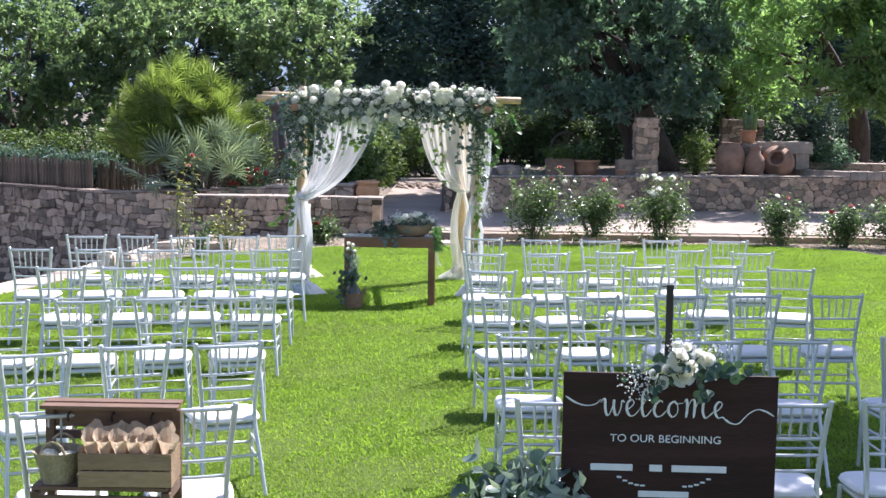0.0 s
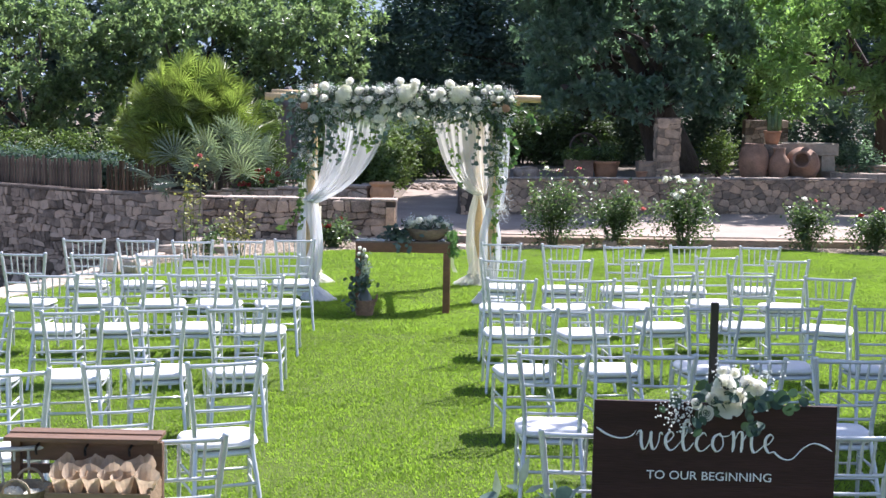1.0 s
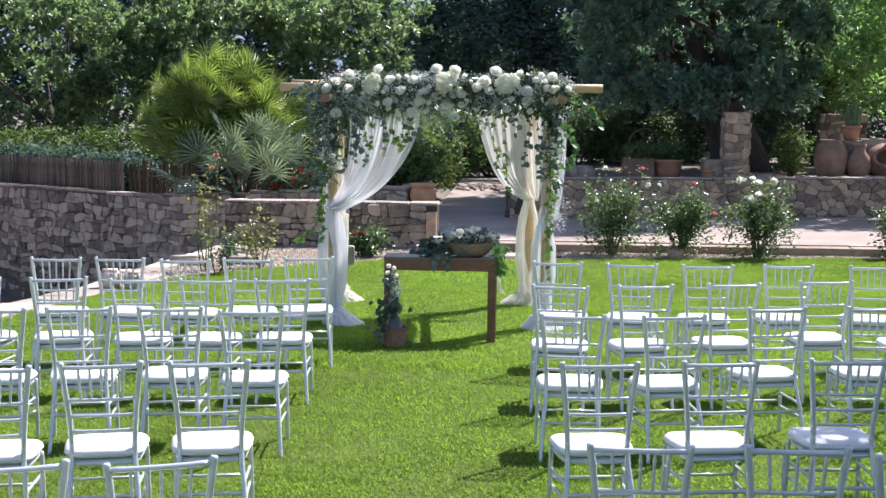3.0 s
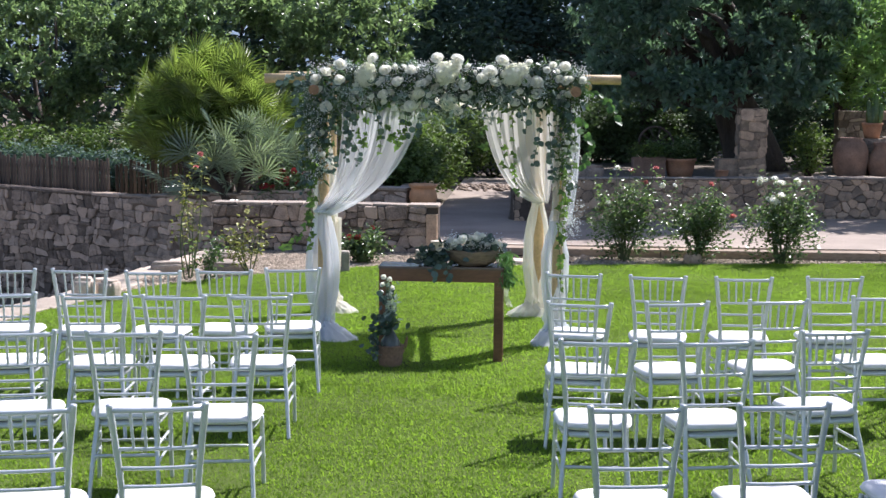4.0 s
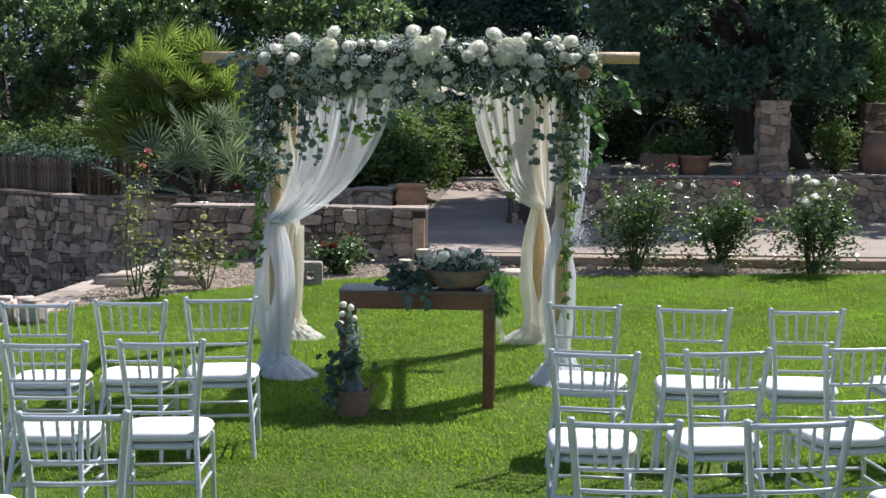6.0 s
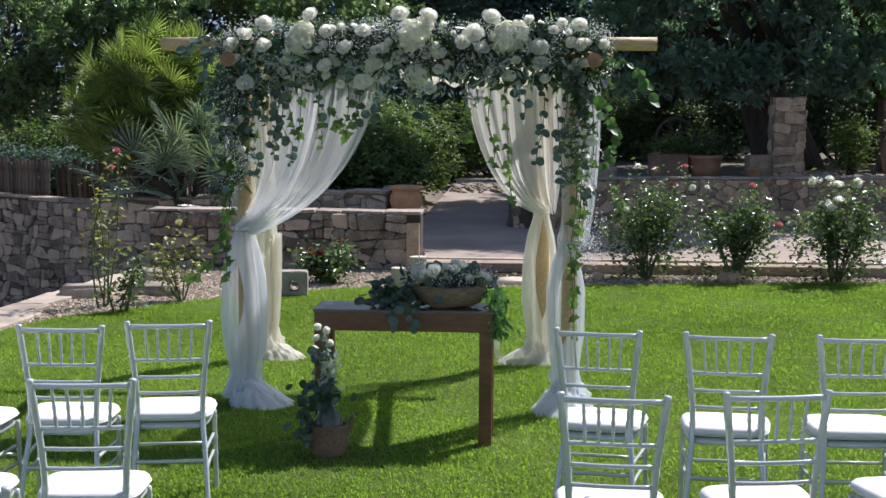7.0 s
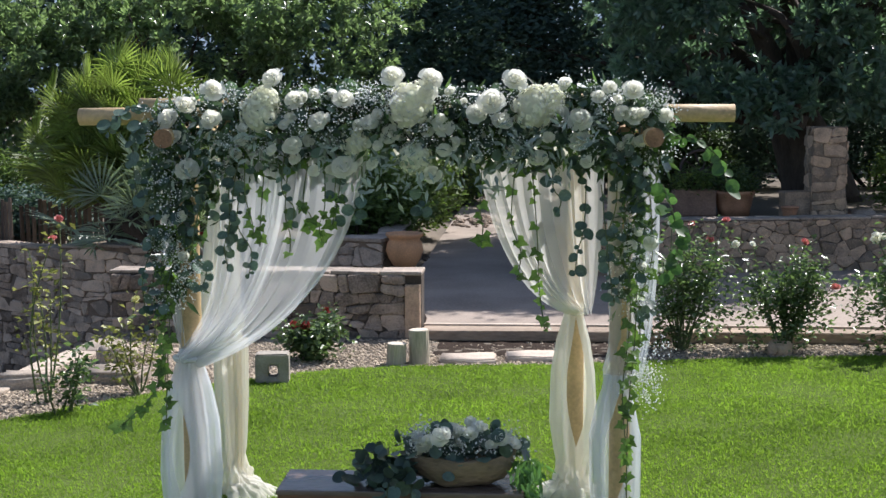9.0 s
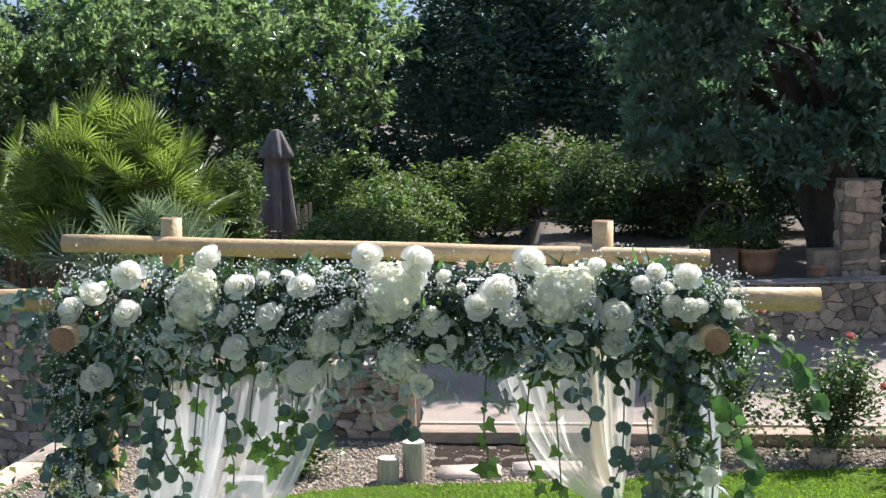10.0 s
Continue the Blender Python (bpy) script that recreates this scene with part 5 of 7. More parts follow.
cloth("fall", "", column(0.84, 1.64, gz(*RR) + 0.05, 1.14, [(0, 0.13), (0.14, 0.10), (0.45, 0.14), (0.75, 0.13), (0.95, 0.10), (1.1, 0.06)], 5, seed=4.0, slot=0.9, slot_at=-1.45, slot_z=(0.3, 1.1)), M_CREAM_T, drapes)
cloth("hem", "", heap(0.82, 1.62, gz(*RR), (-0.36, 0.16), (-0.22, 0.16), 0.2, 4.0), M_CREAM_T, drapes)

drapes = thing("curtain", "cream voile curtain falling along a rear arch post", "curtain", group="arch curtains")
cloth("wrap", "", column(-1.36, 1.62, 0.85, 2.24, [(0, 0.105), (0.15, 0.12), (0.35, 0.115), (0.6, 0.09), (0.85, 0.05), (1.4, 0.04)], 8, seed=5.0), M_CREAM_T, drapes)
cloth("fall", "", column(-1.31, 1.66, gz(*RL) + 0.05, 0.9, [(0, 0.12), (0.15, 0.075), (0.3, 0.085), (0.55, 0.10), (0.95, 0.105)], 8, seed=6.0), M_CREAM_T, drapes)
cloth("hem", "", heap(-1.29, 1.64, gz(*RL), (-0.10, 0.34), (-0.20, 0.14), 0.17, 6.0), M_CREAM_T, drapes)

# Added cloth, mostly hidden by the garland, sized to shade the grass below.
drapes = thing("curtain", "added tulle across the arch top, sized to shade the grass", "curtain", group="arch curtains")
for q, (drop, sd) in enumerate(((0.0, 0.3), (0.035, 2.1))):
    rows = []
    for i in range(40):
        f = i / 39
        y = 0.03 + 1.56 * f
        sag = 4 * f * (1 - f)
        rows.append([(-0.12 - 0.10 * f + 1.10 * (j / 99), y + 0.01 * math.sin(j * 0.5 + sd), 2.27 - drop - 0.12 * sag - 0.05 * math.sin(math.pi * j / 99) + 0.018 * math.sin(j * 0.42 + sd + 2.0 * f) + 0.03 * noise.noise((j * 0.06, f * 2, sd))) for j in range(100)])
    cloth("roof_cloth", "", rows, M_CREAM_T, drapes)

# ---- table ----
tab = thing("console_table", "dark stained wooden console table on the lawn", "table", pose(0.03, -0.96, gz(0, -1.0)))
part("table_frame", box(box(bmesh.new(), (0, -0.125, 0.74), (1.04, 0.075, 0.105), 0.006), (0, 0.125, 0.74), (1.04, 0.075, 0.105), 0.006), M_TABLE, tab)
part("tabletop", box(bmesh.new(), (0, 0, 0.802), (1.05, 0.335, 0.022), 0.006), M_TABLE_TOP, tab, "greyish varnished tabletop")
for sx in (-1, 1):
    part("end_rail", box(bmesh.new(), (sx * 0.4815, 0, 0.74), (0.077, 0.172, 0.10), 0.005), M_TABLE, tab)
    for sy in (-1, 1):
        part("leg", box(bmesh.new(), (sx * 0.482, sy * 0.125, 0.337), (0.076, 0.074, 0.70), 0.006), M_TABLE, tab)


# ---- flowers and sprays ----
def scatter(shape, tris, pos, way, up, size):
    """Copies of a flat shape (points across, along, up) set along directions: arrays."""
    way = way / np.linalg.norm(way, axis=1)[:, None]
    side = np.cross(way, up)
    side /= np.linalg.norm(side, axis=1)[:, None] + 1e-9
    nrm = np.cross(side, way)
    s = np.asarray(shape, float)
    size = np.broadcast_to(np.asarray(size, float), (len(pos),))[:, None, None]
    v = pos[:, None] + size * (s[None, :, 0:1] * side[:, None] + s[None, :, 1:2] * way[:, None] + s[None, :, 2:3] * nrm[:, None])
    f = np.asarray(tris)[None] + len(s) * np.arange(len(pos))[:, None, None]
    return v.reshape(-1, 3), f.reshape(-1, 3)


ROUND = ([(0, 0, 0), (-0.24, 0.09, 0.03), (-0.41, 0.27, 0.06), (-0.46, 0.52, 0.08), (-0.36, 0.78, 0.05), (-0.14, 0.96, 0), (0.06, 1.0, -0.02), (0.3, 0.86, 0.03), (0.44, 0.62, 0.07), (0.43, 0.34, 0.06), (0.27, 0.1, 0.03), (0, 0.5, -0.04)],
         [(11, (i + 1) % 11, i) for i in range(11)])
LOBED = ([(0, 0.1, 0), (-0.42, -0.05, 0.04), (-0.55, 0.38, 0.06), (-0.28, 0.5, 0.02), (0, 1.05, -0.06), (0.28, 0.5, 0.02), (0.55, 0.38, 0.06), (0.42, -0.05, 0.04), (0, 0.4, -0.03)],
         [(8, 1, 0), (8, 2, 1), (8, 3, 2), (8, 4, 3), (8, 5, 4), (8, 6, 5), (8, 7, 6), (8, 0, 7)])
SLIM = ([(0, 0, 0), (-0.14, 0.4, 0.04), (0, 1, -0.06), (0.14, 0.4, 0.04), (0, 0.45, -0.01)], [(4, 1, 0), (4, 2, 1), (4, 3, 2), (4, 0, 3)])


def join(*arrays):
    vs, fs, n = [], [], 0
    for v, f in arrays:
        vs.append(v), fs.append(f + n)
        n += len(v)
    return np.concatenate(vs), np.concatenate(fs)


def rand_way(n, bias=(0, 0, 0), amount=1.0):
    return rng.normal(0, amount, (n, 3)) + np.asarray(bias)


def rose_mesh(seed, opened=1.0):
    """A rose of about radius 1: a tight heart and looser outer petals that curl back."""
    r = random.Random(seed)
    bm = bmesh.new()
    heart = bm.verts.new((0, 0, -0.7))
    for layer, (rad, count, top, flare) in enumerate(((0.30, 3, 0.58, 0.0), (0.54, 4, 0.50, 0.06), (0.76, 5, 0.34, 0.16), (0.88, 6, 0.10, 0.30 * opened))):
        for k in range(count):
            a0 = 2 * math.pi * (k + 0.37 * layer) / count + r.uniform(-.2, .2)
            half = math.pi / count * 1.3
            tall, out, size = top * r.uniform(0.85, 1.15), flare * r.uniform(0.6, 1.5), rad * r.uniform(0.92, 1.08)
            grid = []
            for i in range(4):
                t = (i + 1) / 4
                row = []
                for j in range(5):
                    e = j / 2 - 1
                    a = a0 + half * e * (1 - 0.25 * t * t)
                    rr = size * math.sin(min(1.0, t * 1.25) * math.pi / 2) + out * t ** 3 - 0.04 * abs(e) * t
                    z = -0.7 + (0.7 + tall) * t - 0.16 * e * e * t - 0.5 * out * t ** 4 + 0.07 * t ** 3 * math.sin(4 * e + 5 * tall * 9) + r.uniform(-.03, .03)
                    row.append(bm.verts.new((rr * math.cos(a), rr * math.sin(a), z)))
                grid.append(row)
            for j in range(4):
                bm.faces.new((heart, grid[0][j + 1], grid[0][j]))
                for i in range(3):
                    bm.faces.new((grid[i][j], grid[i][j + 1], grid[i + 1][j + 1], grid[i + 1][j]))
    me = bpy.data.meshes.new("rose")
    bm.to_mesh(me)
    bm.free()
    me.shade_smooth()
    me.materials.append(M_PETAL)
    return me


ROSES = [rose_mesh(s, o) for s, o in ((1, 1.0), (2, 0.7), (3, 1.2), (4, 0.85))]


def add_rose(parent, at, rad, face=(0, -1, 0.5), name="rose", mesh=None):
    ob = new(name, mesh or rnd.choice(ROSES))
    ob.parent = parent
    q = (Vector(face) + Vector((rnd.uniform(-.45, .45), rnd.uniform(-.2, .2), rnd.uniform(-.3, .35)))).to_track_quat("Z", "Y")
    ob.matrix_basis = Matrix.Translation(at) @ q.to_matrix().to_4x4() @ Matrix.Rotation(rnd.uniform(0, 6.3), 4, "Z") @ Matrix.Scale(rad, 4)
    return ob


def add_hydrangea(parent, at, rad, name="hydrangea"):
    n = 210
    d = rng.normal(0, 1, (n, 3))
    d /= np.linalg.norm(d, axis=1)[:, None]
    pos = d * rad * rng.uniform(0.88, 1.04, (n, 1)) * np.array([1, 0.8, 1.05])
    arrays = []
    any_up = rng.normal(0, 1, (n, 3))
    t1 = np.cross(d, any_up)
    t1 /= np.linalg.norm(t1, axis=1)[:, None]
    t2 = np.cross(d, t1)
    petal = ([(-0.3, 0.05, 0), (-0.45, 0.6, 0.08), (0, 1, 0.02), (0.45, 0.6, 0.08), (0.3, 0.05, 0), (0, 0.5, -0.04)], [(5, 1, 0), (5, 2, 1), (5, 3, 2), (5, 4, 3), (5, 0, 4)])
    for w_ in (t1, -t1, t2, -t2):
        arrays.append(scatter(*petal, pos, w_ + d * 0.25, d, rad * 0.17))
    bm = bmesh.new()
    bmesh.ops.create_icosphere(bm, subdivisions=2, radius=rad * 0.87)
    core = np.array([p_.co[:] for p_ in bm.verts]) * np.array([1, 0.8, 1.05]), np.array([[q.index for q in fc.verts] for fc in bm.faces])
    bm.free()
    v, f = join(*arrays, core)
    ob = mesh_part(name, np_mesh(name, v, f), M_HYDR, parent, "creamy white hydrangea head", kind="stuff")
    ob.location = at
    return ob


TETRA = ([(0, 1, 0), (0.9, -0.5, 0), (-0.9, -0.5, 0), (0, 0, 1.2)], [(0, 1, 3), (1, 2, 3), (2, 0, 3), (0, 2, 1)])


def breath(centres, spread, per, size=0.006):
    c = np.repeat(np.asarray(centres, float), per, axis=0)
    pos = c + rng.normal(0, 1, (len(c), 3)) * spread
    return scatter(*TETRA, pos, rand_way(len(pos)), rand_way(len(pos)), size * rng.uniform(0.6, 1.4, len(pos)))


def leaf_mesh(name, shape, material):
    me = np_mesh(name, shape[0], shape[1])
    me.materials.append(material)
    me.shade_smooth()
    return me


IVY_LEAF, ROUND_LEAF = leaf_mesh("ivy_leaf", LOBED, M_IVY), leaf_mesh("round_leaf", ROUND, M_EUC)
LIGHT_LEAF = leaf_mesh("round_leaf", ROUND, M_BRANCH)


def leafy_vine(name, parent, path, leaf, every, size, label=""):
    """A hanging stem with a leaf to either side at each step."""
    length = sum((Vector(b) - Vector(a)).length for a, b in zip(path, path[1:]))
    pts = spline(path, max(10, int(40 * length)))
    ob = part(name, tube(bmesh.new(), pts, 0.003, 5), M_STEM, parent, label)
    n = max(3, int(length / every))
    for k in range(n):
        if rnd.random() < 0.18:
            continue
        q = pts[min(len(pts) - 1, max(0, int((k + 0.5 + rnd.uniform(-.6, .6)) / n * len(pts))))]
        way = Vector(((1 if k % 2 else -1) * 0.8 + rnd.gauss(0, 0.4), -0.3 + rnd.gauss(0, 0.35), -0.55 + rnd.gauss(0, 0.4))).normalized()
        up = Vector((rnd.gauss(0, 0.5), -1, 0.5 + rnd.gauss(0, 0.3)))
        side = way.cross(up).normalized()
        rot = Matrix((side, way, side.cross(way))).transposed().to_4x4()
        lf_ = new("leaf", leaf)
        lf_.parent = ob
        lf_.matrix_basis = Matrix.Translation(q) @ rot @ Matrix.Scale(size * rnd.choice((0.5, 0.7, 0.85, 1.0, 1.2)), 4)
    return ob


# the garland on the arch
gar = thing("floral_garland", "white rose and hydrangea garland with eucalyptus on an arch beam", "garland", Matrix.Translation((0, 0, 0)))
HYDRANGEAS = [(-0.73, 2.34, 0.105), (0.0, 2.37, 0.125), (0.59, 2.36, 0.115), (-0.27, 2.2, 0.075), (0.02, 2.13, 0.085), (0.66, 2.40, 0.08), (-0.70, 2.40, 0.075)]
for x, z, r_ in HYDRANGEAS:
    add_hydrangea(gar, (x, -0.17, z), r_ * 0.92)
BIG_ROSES = [(-1.07, 2.40), (-0.94, 2.48), (-0.66, 2.54), (-0.95, 2.32), (-1.17, 2.32), (-1.07, 2.08), (-0.56, 2.19), (-0.43, 2.31), (-0.31, 2.43), (-0.10, 2.24),
             (0.16, 2.28), (-0.08, 2.55), (0.10, 2.53), (0.09, 2.46), (0.32, 2.35), (0.39, 2.41), (0.44, 2.31), (0.50, 2.53), (0.70, 2.34), (0.80, 2.31)]
MORE_ROSES = [(0.80, 2.21), (0.82, 2.50), (0.92, 2.56), (1.05, 2.47), (0.98, 2.18), (1.15, 2.03), (0.61, 2.13), (0.34, 2.13), (0.24, 2.14), (-0.31, 2.09), (-0.01, 2.03)]
SMALL_ROSES = [(0.89, 2.42), (1.0, 2.34), (1.06, 2.33), (1.2, 2.33), (0.11, 2.05), (0.73, 2.48), (0.94, 2.46), (-0.81, 2.22), (-0.19, 2.30), (-0.55, 2.41)]
for x, z in BIG_ROSES + MORE_ROSES[::3]:
    add_rose(gar, (x, -0.235 + rnd.uniform(-.02, .03), z - 0.12 * max(0.0, z - 2.30)), rnd.uniform(0.041, 0.055))
for x, z in SMALL_ROSES:
    add_rose(gar, (x, -0.22, z), rnd.uniform(0.030, 0.040))
for k in range(56):
    x = rnd.uniform(-1.15, 1.2)
    add_rose(gar, (x, rnd.uniform(-0.24, -0.16), rnd.uniform(2.06, 2.46)), rnd.uniform(0.020, 0.030), name="small_bud")
for k in range(9):
    add_rose(gar, (rnd.choice((-1.12, 1.06)) + rnd.uniform(-.09, .09), -0.2, rnd.uniform(1.6, 2.1)), rnd.uniform(0.022, 0.034), name="small_bud")


def garland_places(n):
    x = rng.uniform(-1.27, 1.24, n)
    low = np.interp(x, [-1.27, -1.1, -0.85, -0.5, 0, 0.45, 0.62, 0.75, 1.0, 1.24], [1.84, 1.78, 2.00, 2.08, 2.11, 2.09, 2.04, 2.07, 1.98, 2.06])
    high = np.interp(x, [-1.27, -1.1, -0.6, 0, 0.5, 0.95, 1.24], [2.36, 2.44, 2.46, 2.45, 2.45, 2.48, 2.38])
    t = rng.beta(1.5, 1.0, n)
    z = low + (high - low) * t
    half = 0.125 * np.sin(np.clip((z - low) / (high - low), 0.08, 0.95) * np.pi) ** 0.5
    y = -0.085 + rng.uniform(-1, 1, n) * half
    return np.stack([x, y, z], -1)


def post_places(n):
    """Foliage that runs down both front posts below the beam."""
    k = rng.random(n) < 0.62
    z = np.where(k, 1.28 + 0.95 * rng.beta(1.5, 1.0, n), 1.36 + 0.75 * rng.beta(1.3, 1.0, n))
    mid = np.where(k, np.interp(z, [1.25, 1.7, 2.2], [-1.24, -1.15, -1.12]), np.interp(z, [1.3, 2.1], [1.06, 1.06]))
    half = np.where(k, np.interp(z, [1.25, 1.6, 2.2], [0.06, 0.13, 0.16]), 0.085)
    return np.stack([mid + rng.normal(0, 0.55, n) * half, -0.14 + rng.normal(0, 0.035, n), z], -1)


p = np.concatenate([garland_places(1750), post_places(290)])
v1 = scatter(*ROUND, p, rand_way(len(p), (0, -0.5, -0.5)), rand_way(len(p), (0, -0.8, 0.5), 0.6), rng.uniform(0.035, 0.07, len(p)))
mesh_part("eucalyptus", np_mesh("eucalyptus", *v1), M_EUC, gar, "grey-green round eucalyptus leaves", kind="stuff")
p = np.concatenate([garland_places(2700), post_places(300)])
v1 = scatter(*SLIM, p, rand_way(len(p), (0, -0.5, -0.3)), rand_way(len(p), (0, -0.8, 0.5), 0.6), rng.uniform(0.05, 0.11, len(p)))
mesh_part("greenery", np_mesh("greenery", *v1), M_FILL, gar, "dark green filler foliage", kind="stuff")
c = garland_places(125)
c[:, 1] -= 0.09
c[:, 2] = np.where(rng.random(125) < 0.7, np.clip(c[:, 2] + 0.05, 2.0, 2.42), c[:, 2])
extra = [(-1.2, -0.16, 1.62), (-1.1, -0.2, 1.55), (-1.22, -0.12, 1.5), (1.12, -0.16, 1.5), (1.06, -0.2, 1.42), (1.16, -0.1, 1.05), (1.15, -0.12, 0.95), (1.2, -0.1, 1.2), (1.02, -0.2, 1.62), (-1.17, -0.2, 1.68), (-1.12, -0.2, 1.62), (-1.06, -0.2, 1.57), (-1.2, -0.2, 1.45), (1.0, -0.2, 1.5), (1.1, -0.2, 1.6), (1.05, -0.2, 1.8), (-1.2, -0.2, 1.9)] + [(1.12 + rnd.uniform(-.04, .05), -0.16, rnd.uniform(0.95, 1.4)) for _ in range(9)] + [(-1.16 + rnd.uniform(-.08, .08), -0.2, rnd.uniform(1.42, 1.75)) for _ in range(8)]
sprigs = [(rnd.uniform(-1.22, 1.2), rnd.uniform(-0.2, 0.0), rnd.uniform(2.36, 2.45)) for _ in range(16)]
v1 = breath(np.concatenate([c, extra, sprigs]), np.array([0.04, 0.03, 0.038]), 46, 0.0052)
mesh_part("baby_breath", np_mesh("baby_breath", *v1), M_BREATH, gar, "cloud of tiny white gypsophila", kind="stuff")
# silvery dusty leaves in the middle of the spray
c = np.array([(0.46, -0.2, 2.24), (0.52, -0.22, 2.18), (-0.38, -0.18, 2.18), (-0.05, -0.2, 2.0), (0.4, -0.18, 2.02), (-0.9, -0.18, 2.15)])
c = np.concatenate([c, np.stack([rng.uniform(-1.15, 1.15, 14), np.full(14, -0.2), rng.uniform(1.98, 2.3, 14)], -1)])
n = 26 * len(c)
p = np.repeat(c, 26, axis=0) + rng.normal(0, 1, (n, 3)) * np.array([0.06, 0.03, 0.05])
v1 = scatter(*SLIM, p, rand_way(n, (0, -0.3, -0.5)), rand_way(n, (0, -1, 0.4), 0.5), rng.uniform(0.04, 0.085, n))
mesh_part("dusty_leaves", np_mesh("dusty_leaves", *v1), M_DUSTY, gar, "silvery grey dusty miller leaves", kind="stuff")
TRAILS = [(-1.22, 1.80, 1.02, 0), (-1.17, 1.70, 0.80, 0), (-1.27, 2.05, 1.30, 1), (-1.03, 1.80, 1.50, 1), (-0.89, 1.92, 1.60, 1), (-0.83, 1.95, 1.56, 1), (-0.72, 1.95, 1.70, 0),
          (-0.60, 1.98, 1.66, 0), (-0.50, 2.0, 1.78, 0), (-0.42, 2.0, 1.72, 0), (-0.33, 2.02, 1.80, 0), (-0.24, 2.02, 1.84, 1), (0.05, 2.0, 1.86, 1), (0.34, 1.98, 1.72, 0),
          (0.50, 1.98, 1.55, 0), (0.58, 1.98, 1.30, 0), (0.84, 1.92, 1.58, 1), (0.91, 1.90, 1.44, 1), (1.08, 1.85, 0.46, 0), (1.02, 1.80, 0.66, 0),
          (1.14, 1.90, 1.22, 0)]
for k in range(6):
    x = rnd.uniform(-1.1, -0.2) if k < 4 else rnd.uniform(0.3, 1.0)
    TRAILS.append((x, 2.06, rnd.uniform(1.62, 1.88), rnd.choice((0, 1, 1))))
for k, (x, za, zb, kind) in enumerate(TRAILS):
    s1, s2 = rnd.uniform(-.03, .03), rnd.uniform(-.05, .05)
    y = -0.19 + rnd.uniform(-.03, .03)
    path = [(x, y + 0.06, za + 0.1), (x + s1, y - 0.02, za - (za - zb) * 0.35), (x + s2, y, za - (za - zb) * 0.7), (x + s1 + s2, y, zb)]
    if kind == 0:
        leafy_vine("ivy_trail", gar, path, IVY_LEAF, 0.036, 0.052, "trailing green ivy")
    else:
        leafy_vine("eucalyptus_trail", gar, path, ROUND_LEAF, 0.030, 0.054, "hanging silver-dollar eucalyptus")
leafy_vine("ivy_trail", gar, [(-1.2, -0.18, 1.55), (-1.22, -0.2, 1.2), (-1.27, -0.21, 0.98), (-1.45, -0.2, 0.80)], IVY_LEAF, 0.022, 0.056, "trailing green ivy")
for path in ([(1.16, -0.16, 2.2), (1.33, -0.2, 2.22), (1.46, -0.2, 2.12), (1.50, -0.2, 1.98)], [(1.2, -0.16, 2.0), (1.25, -0.2, 1.85), (1.27, -0.2, 1.7), (1.22, -0.2, 1.58)],
             [(-1.1, -0.16, 2.25), (-1.3, -0.18, 2.3), (-1.36, -0.15, 2.15), (-1.34, -0.15, 1.9)], [(-1.15, -0.1, 2.3), (-1.32, -0.1, 2.38), (-1.45, -0.1, 2.33), (-1.5, -0.1, 2.25)]):
    leafy_vine("eucalyptus_trail", gar, path, LIGHT_LEAF if path[0][0] > 0 else ROUND_LEAF, 0.017, 0.062, "arching eucalyptus branch")

# bowl of flowers on the table
TZ = gz(0, -1) + 0.813
bowl = thing("flower_bowl", "carved pale wooden bowl of white flowers on the table", "flower arrangement", Matrix.Translation((0.285, -0.97, TZ)))
prof = [(0.55, 0.0), (0.8, 0.02), (0.96, 0.07), (1.0, 0.125), (0.95, 0.13), (0.85, 0.10), (0.5, 0.09)]
bm = lathe(prof, 28)
for v in bm.verts:
    v.co.x *= 0.235
    v.co.y *= 0.12
    v.co.z += 0.02 * (v.co.x / 0.235) ** 2
    v.co += Vector(noise.noise_vector(v.co * 9)) * 0.016
part("bowl", bm, M_TROUGH, bowl, "carved pale wooden trough bowl", smooth=True)
for k in range(24):
    f_ = (k + 0.5) / 24
    add_rose(bowl, (-0.2 + 0.42 * f_ + rnd.uniform(-.02, .02), rnd.uniform(-0.12, 0.05), rnd.uniform(0.14, 0.20) + 0.07 * math.sin(f_ * math.pi)), rnd.choice((0.02, 0.024, 0.03, 0.042)), (rnd.uniform(-.5, .5), -0.7, 0.8))
c = np.stack([rng.uniform(-0.22, 0.24, 26), rng.uniform(-0.1, 0.08, 26), rng.uniform(0.15, 0.23, 26)], -1)
mesh_part("baby_breath", np_mesh("baby_breath", *breath(c, np.array([0.03, 0.025, 0.025]), 26)), M_BREATH, bowl, kind="stuff")
p = np.concatenate([np.stack([rng.uniform(-0.26, 0.28, 120), rng.uniform(-0.1, 0.1, 120), rng.uniform(0.1, 0.22, 120)], -1),
                    np.stack([rng.normal(-0.31, 0.08, 120), rng.uniform(-0.14, 0.05, 120), 0.01 + np.abs(rng.normal(0.05, 0.05, 120))], -1)])
v1 = scatter(*ROUND, p, rand_way(len(p), (-0.2, -0.5, 0.1)), rand_way(len(p), (0, -0.5, 0.8), 0.5), rng.uniform(0.04, 0.075, len(p)))
mesh_part("eucalyptus", np_mesh("eucalyptus", *v1), M_EUC, bowl, kind="stuff")
p = np.stack([rng.normal(0.285, 0.032, 420), rng.normal(-0.08, 0.05, 420), rng.uniform(-0.14, 0.13, 420)], -1)
v1 = scatter(*SLIM, p, rand_way(420, (0.2, -0.3, -1.2), 0.6), rand_way(420, (0, -1, 0.2), 0.5), rng.uniform(0.035, 0.07, 420))
